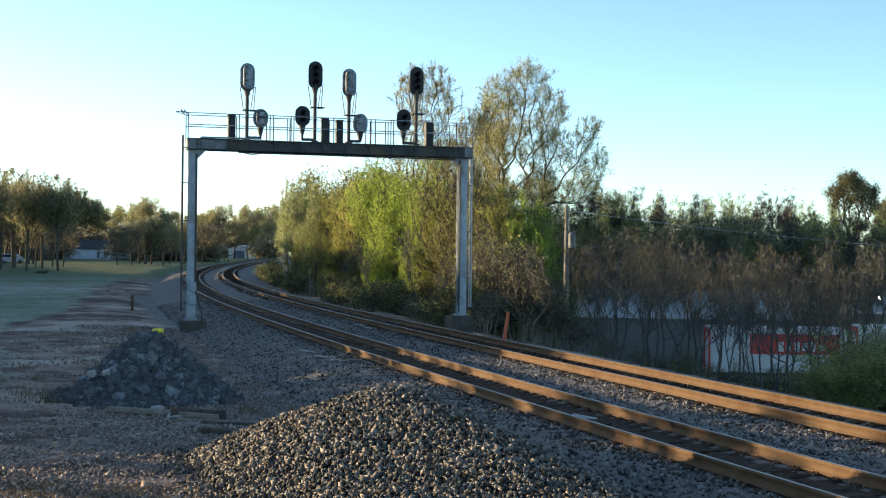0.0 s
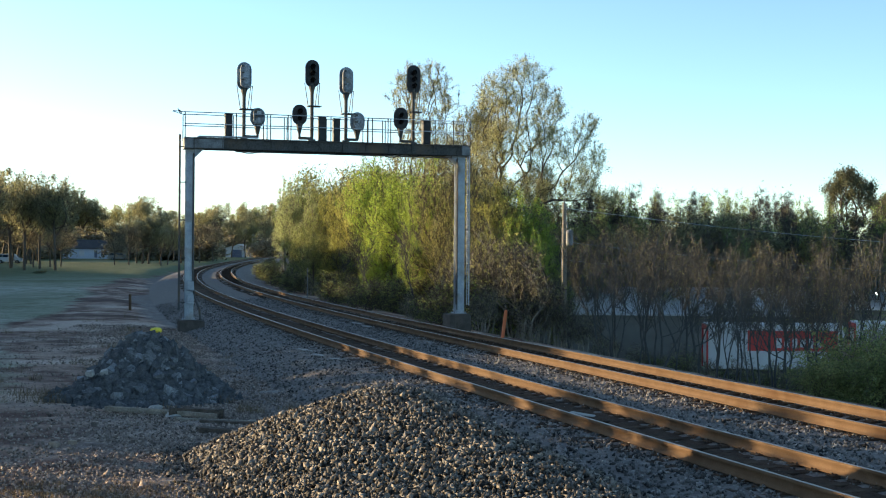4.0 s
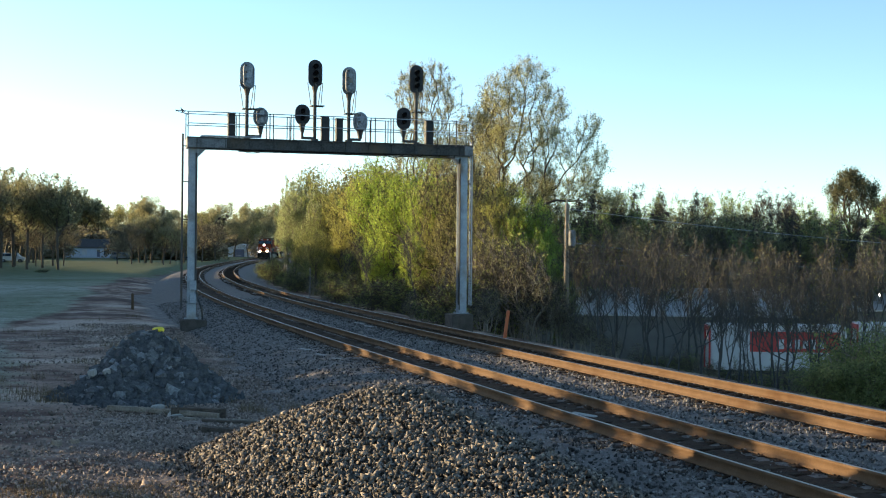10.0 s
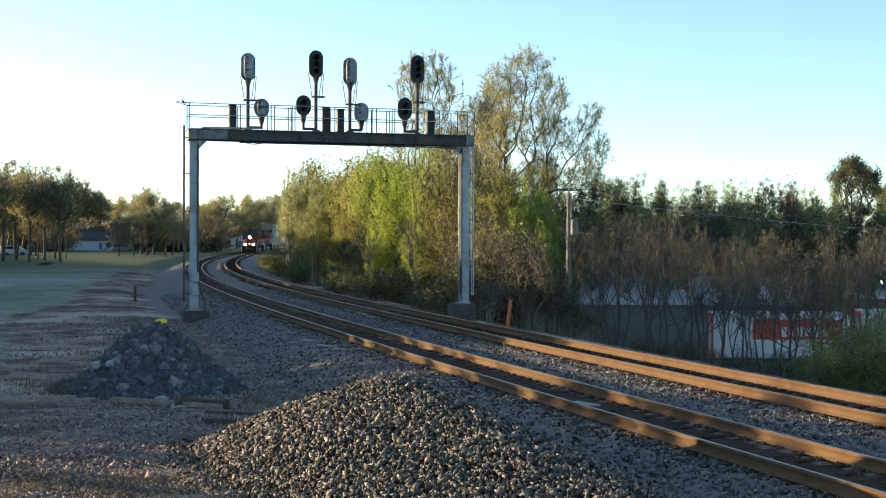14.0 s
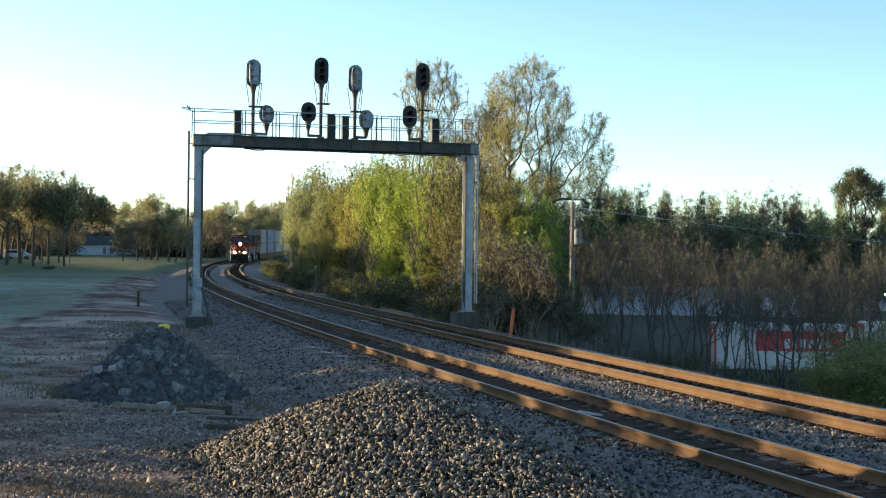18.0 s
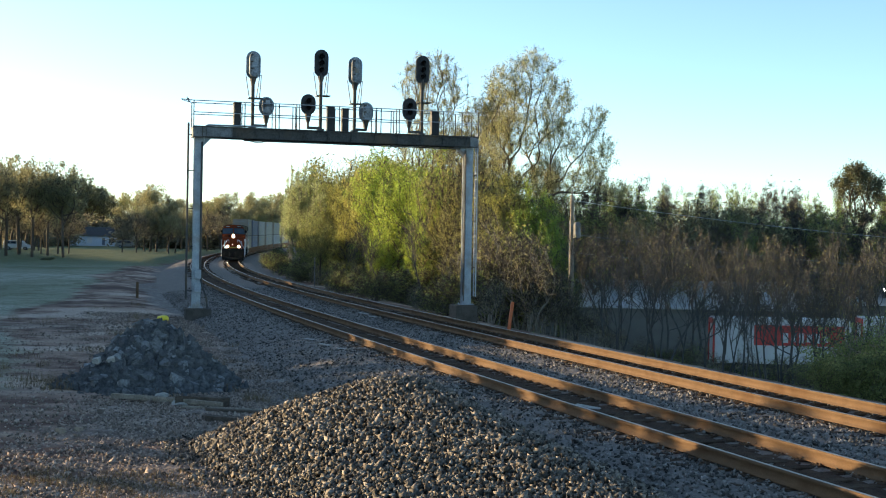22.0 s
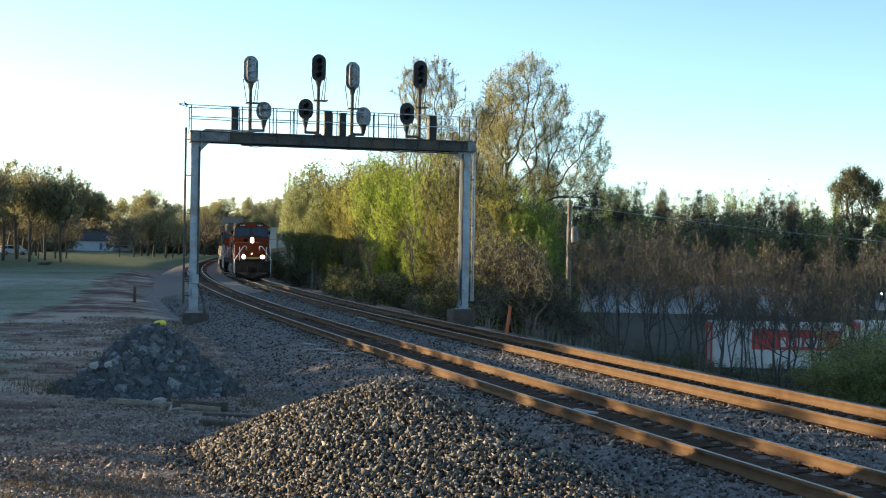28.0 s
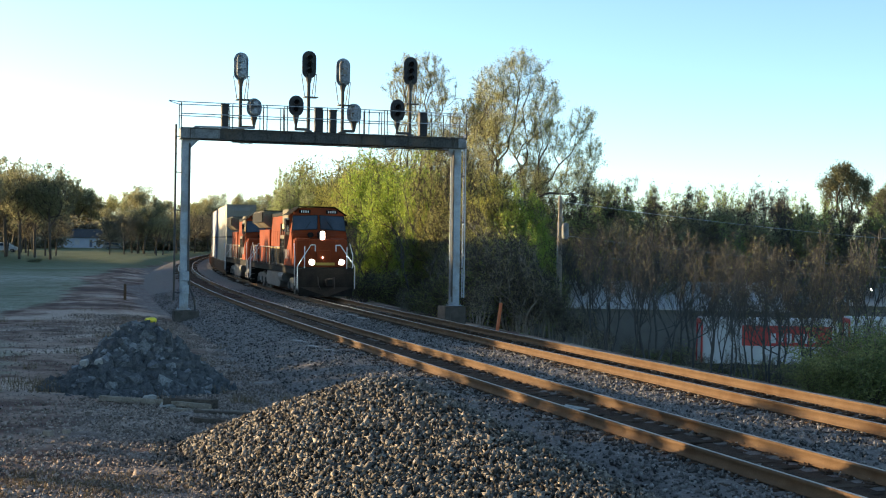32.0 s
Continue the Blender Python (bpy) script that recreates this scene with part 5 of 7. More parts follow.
# only planted out of view, as a blocker of the low sun
screen = [make_tree(55, "hedge_bush", "dense hedge bush added out of view to cast shade", 5, 0.06, BARK, LEAF_DARK, 1300, 0.6, 0.35, 4, 0.5, 0.05, 1, 7, 0.2, 0.1, group="hedge")]
hedgerow = [make_tree(56, "hedgerow_bush", "dark brown tangled hedgerow bush", 4, 0.06, BARK, LEAF_DUSK, 1500, 0.28, 0.45, 4, 0.6, 0.05, 1, 7, 0.2, 0.05, group="hedge", twigs=600, twig_size=0.5)]
olive_far = [make_tree(s, "distant_tree", "distant brown-olive tree in early leaf", 8, 0.18, BARK, LEAF_OLIVE if s < 63 else LEAF_BROWN, 4600, 0.12, 0.3, 8, 0.5, 0.1, 2, group=WOODS, twigs=500, twig_size=0.5) for s in (61, 62, 63)]
slim_far = [make_tree(s, "slim_tree", "slim upright tree with thin green spring foliage", 10, 0.12, PALE_BARK, LEAF_GREEN, 2400, 0.1, 0.2, 8, 0.22, 0.18, 2, group=WOODS, twigs=800, twig_size=0.5) for s in (64, 65)]
bare_far = [make_tree(s, "bare_tree", "slim bare tree with pale upright twigs", 10, 0.11, PALE_BARK, LEAF_TAN, 250, 0.1, 0.25, 8, 0.26, 0.18, 2, group=WOODS, twigs=2200, twig_size=0.5) for s in (66, 67)]
PROTOS = [p[0] for q in (olive_far, slim_far, bare_far, hedgerow, amber, mixed, arching, screen, spring, gold, pale, brushy, tall, tall_green, olive, thin_green, bare, sapling, bush, under, pine, shade) for p in q]

# the thicket inside the curve: bearing, depth, rise of the top
random.seed(21)
for proto, b, d, up, wide in ((pale[1], -122, 140, 48, 0.6), (pale[0], -118, 136, 57, 0.7), (pale[1], -112, 133, 57, 0.75), (pale[0], -119, 146, 44, 0.6), (mixed[0], -106, 136, 54, 0.8), (mixed[0], -97, 140, 62, 0.8), (mixed[0], -88, 142, 66, 0.8), (mixed[0], -78, 140, 68, 0.8), (mixed[0], -66, 138, 71, 0.8), (mixed[0], -54, 136, 70, 0.8),
                              (mixed[0], -112, 128, 26, 0.8), (mixed[0], -104, 122, 30, 0.8), (mixed[0], -97, 116, 28, 0.8), (pale[1], -100, 124, 44, 0.9), (mixed[0], -91, 131, 14, 0.8),
                              (gold[0], -84, 124, 48, 0.7), (gold[1], -72, 119, 56, 0.8), (gold[0], -62, 118, 60, 0.7), (gold[1], -77, 118, 22, 0.8), (amber[0], -66, 113, 12, 0.8), (amber[1], -86, 124, 14, 0.7),
                              (spring[0], -24, 105, 80, 0.92), (spring[1], -48, 111, 75, 0.8), (spring[1], -38, 106, 34, 0.8), (spring[0], -8, 101, 78, 0.75), (spring[0], -53, 108, 18, 0.7), (spring[1], -18, 99, 16, 0.8),
                              (amber[0], 6, 98, 76, 0.9), (amber[1], 20, 95, 66, 0.9), (gold[1], 36, 94, 62, 0.9), (gold[0], 0, 98, 34, 0.8), (amber[1], 11, 93, 26, 0.8), (amber[0], 24, 88, 34, 0.8), (gold[0], 48, 94, 58, 0.9), (spring[1], 62, 92, 48, 0.8),
                              (gold[1], 44, 91, 42, 0.8), (spring[0], 58, 89, 26, 0.7), (gold[0], 36, 86, 18, 0.8), (gold[1], 52, 84, 10, 0.8), (spring[1], 73, 85, 17, 0.5), (gold[0], 64, 88, 2, 0.8), (mixed[0], 84, 92, 20, 0.8),
                              (tall_green[0], 112, 112, 46, 1), (tall_green[0], 124, 118, 38, 0.8), (mixed[0], 82, 136, 34, 1), (mixed[0], 96, 138, 32, 1),
                              (brushy[0], 29, 74, 22, 1.1), (brushy[1], 40, 71, 10, 1.2), (brushy[1], 52, 70, 4, 1.2), (brushy[0], 62, 71, -4, 1.2), (brushy[1], 70, 69, -8, 1.2), (brushy[0], 10, 78, 4, 1.2),
                              (thin_green[0], -104, 160, 56, 0.8), (thin_green[1], -111, 176, 52, 0.8),
                              (olive_far[0], -104, 215, 42, 0.7), (olive_far[1], -108, 240, 36, 0.7), (olive_far[2], -110, 265, 30, 0.6), (slim_far[1], -117, 230, 40, 0.9), (slim_far[0], -120, 250, 34, 0.9), (olive_far[1], -104, 262, 38, 0.8), (olive_far[0], -96, 250, 46, 1), (olive_far[2], -88, 230, 50, 1), (olive_far[0], -80, 180, 60, 1),
                              (olive_far[1], -60, 150, 62, 1), (olive_far[0], -40, 150, 62, 1), (olive_far[2], -15, 150, 62, 1), (olive_far[1], 10, 150, 58, 1), (olive_far[0], 40, 150, 48, 1), (olive_far[1], 66, 140, 40, 1), (olive_far[0], 90, 140, 36, 1), (olive_far[2], 112, 140, 34, 1)):
    plant_up_to(proto, b, d, up, wide)
for proto, b, up in ((mixed[0], -54, 78), (mixed[0], -42, 82), (mixed[0], -28, 85), (mixed[0], -14, 84), (amber[1], 2, 84), (mixed[0], 16, 82), (amber[0], 32, 76)):
    plant_up_to(proto, b, random.uniform(126, 134), up, 1.0)
plant_up_to(tall[0], -15, 118, 147, 1, 0.0)
plant_up_to(tall[1], 56, 108, 150, 1, 0.0)
plant_up_to(tall[0], 22, 114, 112, 0.9, 2.0)
plant_up_to(tall[0], 36, 118, 122, 0.9, 1.0)
plant_up_to(tall[0], 6, 116, 92, 1, 3.0)
plant_up_to(tall[0], 76, 114, 74, 1, 4.0)
for k in range(60):    # undergrowth along the foot of the thicket, up to the ballast
    s = 64 + k * 3.6
    p = on_track(s, random.uniform(6.6, 9.2))
    plant(random.choice(under + under + brushy), p[0], p[1], random.uniform(1.3, 2.4) * (1 if k < 40 else 0.8), wide=1.3)
for b, d, up in ((-46, 103, -22), (-39, 102, -20), (-33, 101, -23), (-26, 100, -20), (-18, 98, -22), (-9, 96, -20)):    # shade-dark brush under the crowns
    plant_up_to(random.choice(under), b, d, up, 1.3)
for k in range(11):
    p = on_track(72 + k * 9, random.uniform(8.0, 11.5))
    plant(random.choice(sapling), p[0], p[1], random.uniform(4, 6.5))

# the grey scrub on the bank
for k in range(20):
    b = 40 + k * 15.5 + random.uniform(-4, 4)
    d = random.uniform(46, 58) - 0.03 * b
    if off_track(place(b, d), d)[0] < 6.2 or 70 < b < 112 or (b > 270 and k % 2):
        continue
    plant_up_to(random.choice((bare + sapling) if b < 180 else sapling + bare[:1]), b, d, random.uniform(-16, 18), 0.85)
for k in range(24):
    b = random.uniform(66, 345)
    d = random.uniform(60, 80)
    if 74 < b < 114:
        d = 96
    if b > 280 and k % 2:    # the brush thins out towards the bushes
        continue
    plant_up_to(random.choice(sapling), b, d, random.uniform(0, 26), 1.0)
for b, d, up in ((288, 38, -104), (304, 38, -94), (320, 38, -76), (338, 38, -66), (306, 43, -92), (324, 44, -74), (344, 44, -60), (334, 41, -68), (352, 40, -62)):
    plant_up_to(random.choice(bush), b, d, up, 1.15)
for b, d, up in ((318, 40, -56), (338, 39, -44), (352, 41, -40)):
    plant_up_to(arching[0], b, d, up, 1.0)
for b, d, up in ((126, 92, -66), (150, 94, -68), (182, 94, -68), (205, 96, -70)):
    plant_up_to(random.choice(brushy), b, d, up, 1.6)
for b, d, up in ((50, 72, 2), (44, 82, 10), (34, 70, -14)):
    plant_up_to(random.choice(under), b, d, up)
for b, d, up in ((60, 68, 8), (68, 66, -4), (80, 68, -18), (90, 66, -30), (102, 66, -38), (114, 64, -44)):
    plant_up_to(random.choice(brushy), b, d, up, 1.3)
for k in range(15):    # low brush before the lot
    b = 122 + k * 12.5 + random.uniform(-4, 4)
    plant_up_to(random.choice(brushy + under[:1]), b, random.uniform(56, 64), random.uniform(-88, -74), 1.5, label="low tangled brush on the bank")
for k in range(11):    # forked stems before the trailers
    b = 198 + k * 10 + random.uniform(-4, 4)
    d = random.uniform(46, 56)
    plant_up_to(sapling[k % 4], b, d, random.uniform(-30, 4), 0.9)
# woods beyond the lot: a low mass with slim single trees over it
for k in range(30):
    b = 118 + k * 7.8 + random.uniform(-3, 3)
    d = random.uniform(140, 165)
    plant_up_to(random.choice(slim_far + thin_green[:1] + bare_far + bare_far), b, d, random.uniform(34, 50), random.uniform(0.6, 0.85))
for k in range(44):
    b = 100 + k * 5.7 + random.uniform(-3, 3)
    d = random.uniform(112, 132)
    plant_up_to(random.choice(olive_far[1:] + bare[:2] + bare_far + bare_far + slim_far), b, d, random.uniform(14, 32))
plant_up_to(pine[0], 313, 140, 66, 0.85)
plant_up_to(pine[0], 346, 150, 52, 0.85)
for b, d, up in ((286, 120, 36), (296, 126, 30), (300, 124, 38), (336, 122, 40), (346, 124, 34)):
    plant_up_to(thin_green[0], b, d, up, 1.2)
plant_up_to(thin_green[0], 144, 128, 42, 1.3)
plant_up_to(thin_green[1], 152, 128, 36, 1.2)
for proto, b, up in ((bare_far[0], 100, 58), (slim_far[0], 108, 54), (bare_far[1], 116, 52), (slim_far[1], 123, 48), (bare_far[0], 130, 47), (thin_green[1], 137, 44), (bare_far[1], 92, 62), (bare_far[0], 166, 46), (bare_far[1], 190, 45), (bare_far[0], 222, 47), (bare_far[1], 250, 45), (bare_far[0], 272, 47)):
    plant_up_to(proto, b, 127 + b % 5, up, 1.0)

# trees along the street behind the field
for b, d, up in ((-338, 190, 62), (-328, 200, 60), (-318, 185, 58), (-306, 192, 58), (-294, 186, 56), (-286, 385, 54), (-274, 380, 48), (-264, 390, 40), (-352, 178, 64)):
    plant_up_to(random.choice(olive), b, d + random.uniform(-6, 8), up + random.uniform(-4, 3), random.uniform(0.8, 1.0))
for b, d, up in ((-327, 205, 25), (-311, 208, 20), (-298, 212, 24), (-290, 216, 22), (-249, 240, 16), (-238, 248, 20), (-228, 256, 22), (-214, 262, 20), (-198, 270, 22), (-184, 280, 22), (-174, 300, 24)):
    plant_up_to(random.choice(shade), b, d, up + random.uniform(-3, 3), random.uniform(0.75, 1.0), label="small round street tree with bare dark branches")
for k in range(34):
    b = -345 + k * 6.6 + random.uniform(-2, 2)
    d = random.uniform(380, 450)
    plant_up_to(random.choice(olive_far[1:] + olive_far[2:] + bare_far + slim_far), b, d, random.uniform(22, 34) + (8 if -262 < b < -215 else 0))
for k in range(12):
    b = -196 + k * 6.2
    d = random.uniform(470, 540)
    plant_up_to(random.choice(olive_far), b, d, random.uniform(28, 37))

for k in range(26):    # the brown wood behind the street trees
    b = -348 + k * 6.0 + random.uniform(-2, 2)
    if -302 < b < -240:
        continue
    plant_up_to(olive_far[2], b, random.uniform(240, 290), random.uniform(18, 30) + (14 if b < -290 else 0), 1.15)
for k in range(36):    # dark shrubbery round the houses
    b = -348 + k * 6.2
    d = random.uniform(300, 345) + (60 if b > -180 else 0)
    if -296 < b < -244 or -175 < b < -138:    # the house and the garage show here
        d = 372 if b < -200 else 440
    plant_up_to(hedgerow[0], b, d, random.uniform(6, 15), 1.7)
    plant_up_to(olive_far[2 if k % 3 else 0], b + 3, d + 25, random.uniform(12, 24), 1.3)

for b, d, h in ((-304, 166, 0.55), (-309, 167, 0.45)):    # a low heap of dead brush on the field
    plant(under[0], place(b, d), d, h, wide=2.2, label="low dark heap of dead brush on the field")

# hedges and trees added outside the view, towards the sun, to shade the yard and the bank
random.seed(77)
for y in (64, 71, 79, 128, 137, 147):
    plant(random.choice(shade), -0.34 * y - 14 - random.uniform(0, 4), y, random.uniform(8.5, 10))
for k in range(44):
    y = 61 + k * 2.3
    if 108 < y < 118:    # a gap left in the added hedge so the low sun reaches the field
        continue
    plant(screen[0], -0.34 * y - 14.5 - random.uniform(0, 2.5), y, random.uniform(6.7, 7.4) + (2.3 if y > 138 else 0), wide=1.4)
# near row of the unseen hedge; its heights set where shade ends on the yard
for k in range(34):
    y = 11 + k * 1.5
    plant(screen[0], -0.34 * y - 14.5 - random.uniform(0, 1), y, random.uniform(1.7, 2.0) + (0.6 if y > 26 else 0) + (1.2 if y > 32 else 0) + (0.15 if y < 33 else 0) + (0.25 if y > 40 else 0) + (0.7 if 35.8 < y < 38.8 else 0.45 if 38.8 < y < 43 else 0), wide=1.5)
# far row of the unseen hedge, added to shade the field
for k in range(30):
    y = 163 + k * 4.2
    plant(screen[0], -0.36 * y - 14 - random.uniform(0, 3), y, random.uniform(3.8, 4.5) + (1.6 if y < 190 else 0), wide=1.8)
for k in range(12):    # tall unseen trees beyond the field's edge, added to shade its far part
    y = 185 + k * 14
    plant(random.choice(olive_far), -0.37 * y - 8 - random.uniform(0, 6), y, random.uniform(13, 16))
for ob in PROTOS:    # the patterns themselves leave the scene
    for o in (*ob.children_recursive, ob):
        bpy.data.objects.remove(o)


# ---- buildings and vehicles round about ----
def house(x, y, w, deep, wall_h, roof_h, wall_mat, label, turn=0.0, openings=()):
    """A plain house: walls, gable roof, windows and doors in its front (towards -y)."""
    g = thing("house", label, "house", "houses along the street", (x, y, ground_z(x, y) - 0.1), turn)
    bm = bmesh.new()
    xs = sorted({-w / 2, w / 2, *[v for o in openings for v in (o[0] - o[2] / 2, o[0] + o[2] / 2)]})
    for a, b in zip(xs, xs[1:]):    # front wall in strips, left open at the windows
        hole = [o for o in openings if o[0] - o[2] / 2 - 1e-6 <= a and b <= o[0] + o[2] / 2 + 1e-6]
        spans = [(0, wall_h)] if not hole else [(0, hole[0][1]), (hole[0][1] + hole[0][3], wall_h)]
        for z0, z1 in spans:
            if z1 - z0 > 0.01:
                box(bm, ((a + b) / 2, -deep / 2 + 0.08, (z0 + z1) / 2), (b - a, 0.16, z1 - z0))
    for sx in (-1, 1):
        box(bm, (sx * (w / 2 - 0.08), 0, wall_h / 2), (0.16, deep - 0.33, wall_h))
        vs = [bm.verts.new((sx * (w / 2 - 0.02), yy, zz)) for yy, zz in ((-deep / 2, wall_h), (deep / 2, wall_h), (0, wall_h + roof_h))]
        bm.faces.new(vs)
    box(bm, (0, deep / 2 - 0.08, wall_h / 2), (w, 0.16, wall_h))
    part("wall", bm, wall_mat, g)
    bm = bmesh.new()
    for s in (-1, 1):
        a, b = Vector((0, 0, wall_h + roof_h + 0.05)), Vector((0, s * (deep / 2 + 0.4), wall_h - 0.12))
        n = Vector((0, s * roof_h, deep / 2)).normalized() * 0.12
        o = [a, b, b + n, a + n]
        v0 = [bm.verts.new(p + Vector((-w / 2 - 0.3, 0, 0))) for p in o]
        v1 = [bm.verts.new(p + Vector((w / 2 + 0.3, 0, 0))) for p in o]
        for i in range(4):
            bm.faces.new((v0[i], v0[(i + 1) % 4], v1[(i + 1) % 4], v1[i]))
        bm.faces.new(v0[::-1]), bm.faces.new(v1)
    part("roof", bm, ROOFING, g)
    for ox, oz, ow, oh, kind in openings:
        bm = bmesh.new()
        for sx in (-1, 1):
            box(bm, (ox + sx * (ow / 2 - 0.05), -deep / 2 - 0.02, oz + oh / 2), (0.1, 0.08, oh))
            box(bm, (ox, -deep / 2 - 0.02, oz + oh / 2 + sx * (oh / 2 - 0.05)), (ow - 0.2, 0.08, 0.1))
        win = part("door" if kind == "door" else "window", bm, SIDING_WHITE, g, "white framed window" if kind != "door" else "")
        bm = bmesh.new()
        box(bm, (ox, -deep / 2 + 0.05, oz + oh / 2), (ow - 0.1, 0.03, oh - 0.1))
        part("pane", bm, GLASS if kind == "window" else (BOX_BLUE if kind == "door" else SIDING_WHITE), win)
    return g


house(-94.5, 350, 13.5, 8, 2.8, 2.2, SIDING_BLUE, "blue-grey single-storey house with white windows", 6,
      ((-4.4, 0.9, 1.1, 1.4, "shutter"), (-0.7, 0.9, 1.3, 1.4, "shutter"), (2.9, 0.3, 0.95, 2.05, "door"), (5.0, 0.9, 1.6, 1.3, "window")))
house(-74, 362, 10, 7, 2.7, 2.0, SIDING_WHITE, "small white house behind the street trees", -4, ((-2.2, 0.9, 1.2, 1.3, "window"), (1.5, 0.3, 0.95, 2.05, "door")))
house(-118, 345, 11, 8, 2.7, 2.0, SIDING_WHITE, "pale house behind the street trees", 4, ((-2.6, 0.9, 1.2, 1.3, "window"), (0.6, 0.3, 0.95, 2.05, "door"), (3.4, 0.9, 1.4, 1.3, "window")))
house(-131, 330, 9, 7, 2.7, 2.0, SIDING_BLUE, "small grey house behind the street trees", 0, ((-1.6, 0.9, 1.2, 1.3, "window"), (2.0, 0.3, 0.95, 2.05, "door")))


def garage(x, y):
    g = thing("garage", "white gabled garage with a wide blue-grey door", "garage", at=(x, y, ground_z(x, y) - 0.1), turn=-6)
    bm = bmesh.new()
    w, h, r, deep = 8.0, 2.9, 1.2, 9
    o = [(-w / 2, 0), (-2.2, 0), (-2.2, 2.5), (1.2, 2.5), (1.2, 0), (w / 2, 0), (w / 2, h), (0, h + r), (-w / 2, h)]
    prism(bm, o, -deep / 2, deep / 2)
    part("wall", bm, SIDING_WHITE, g)
    bm = bmesh.new()
    prism(bm, [(-w / 2 - 0.35, h - 0.1), (0, h + r), (w / 2 + 0.35, h - 0.1), (w / 2 + 0.35, h + 0.04), (0, h + r + 0.15), (-w / 2 - 0.35, h + 0.04)], -deep / 2 - 0.3, deep / 2 + 0.3)
    part("roof", bm, SIDING_WHITE, g)
    for k in range(5):
        bm = bmesh.new()
        box(bm, (-0.5, -deep / 2 + 0.1, 0.25 + 0.5 * k), (3.36, 0.06, 0.48))
        soften(bm, 0.02)
        part("door_panel", bm, BOX_BLUE, g)


garage(-63.5, 418)


def van(x, y, turn, label, paint):
    """A parked van, its side along local x."""
    g = thing("van", label, "van", "parked vehicles", (x, y, ground_z(x, y)), turn)
    bm = bmesh.new()
    o = [(-2.5, 0.35), (-1.95, 0.35), (-1.85, 0.62), (-1.15, 0.62), (-1.05, 0.35), (1.15, 0.35), (1.25, 0.62), (1.95, 0.62), (2.05, 0.35), (2.5, 0.4), (2.52, 0.95), (1.7, 1.15), (1.0, 1.82), (-2.35, 1.88), (-2.5, 1.1)]
    prism(bm, o, -0.92, 0.92)
    soften(bm, 0.06)
    body = part("body", bm, paint, g)
    for a, b, c, e in ((-2.2, -1.2, 1.2, 1.7), (-1.1, 0.0, 1.2, 1.7), (0.1, 0.85, 1.2, 1.68)):
        bm = bmesh.new()
        prism(bm, [(a, c), (b + (0.3 if b > 0.5 else 0), c), (b, e), (a, e)], -0.935, 0.935)
        part("window", bm, GLASS, body)
    for wx in (-1.5, 1.6):
        for wy in (-0.8, 0.8):
            bm = bmesh.new()
            bar(bm, (wx, wy - 0.11, 0.34), (wx, wy + 0.11, 0.34), 0.34, 16)
            wheel = part("wheel", bm, TYRE, g)
            bm = bmesh.new()
            bar(bm, (wx, wy - 0.12, 0.34), (wx, wy + 0.12, 0.34), 0.2, 12)
            part("rim", bm, GALV, wheel)
    return g


van(-83.0, 252, 8, "white van parked behind the street trees", WHITE_PAINT)
van(-78.0, 318, 5, "grey van parked before the blue house", BOX_GREY)


def box_truck(x, y, turn, length, label):
    """A freight trailer: white side with a red band, red and white rear."""
    g = thing("freight_trailer", label, "trailer", "trailers in the lot", (x, y, ground_z(x, y)), turn)
    bm = bmesh.new()
    box(bm, (0, 0, 2.75), (length, 2.55, 2.9))
    soften(bm, 0.04)
    part("body", bm, WHITE_PAINT, g)
    bm = bmesh.new()
    box(bm, (length * 0.12, -1.285, 3.15), (length * 0.66, 0.02, 1.3))
    part("red_panel", bm, RED_PAINT, g, "red advertising panel")
    for k in range(6):    # unreadable pale letters as bars
        bm = bmesh.new()
        box(bm, (length * 0.02 + k * 0.5, -1.30, 3.0), (0.32, 0.012, 0.5 if k % 2 else 0.62))
        part("letter_bar", bm, WHITE_PAINT, g)
    bm = bmesh.new()
    box(bm, (-length / 2 - 0.03, -0.2, 2.3), (0.06, 1.9, 1.8))
    part("rear_door", bm, WHITE_PAINT, g)
    bm = bmesh.new()
    for yy in (-1.15, 1.15):
        box(bm, (-length / 2 - 0.05, yy, 2.7), (0.1, 0.25, 2.8))
    box(bm, (-length / 2 - 0.05, 0, 3.95), (0.1, 2.05, 0.3))
    part("rear_frame", bm, RED_PAINT, g)
    bm = bmesh.new()
    box(bm, (0, 0, 1.15), (length, 0.9, 0.25))
    part("chassis", bm, DARK_STEEL, g)
    for wx in (-length / 2 + 1.2, -length / 2 + 2.5, length / 2 - 1.5):
        for wy in (-1.0, 1.0):
            bm = bmesh.new()
            bar(bm, (wx, wy - 0.2, 0.5), (wx, wy + 0.2, 0.5), 0.5, 16)
            part("wheel", bm, TYRE, g)


box_truck(21.6, 85, -4, 8.6, "white freight trailer with a red panel parked in the lot")
box_truck(32.2, 88, -8, 8.6, "white freight trailer with a red panel beyond the bushes")


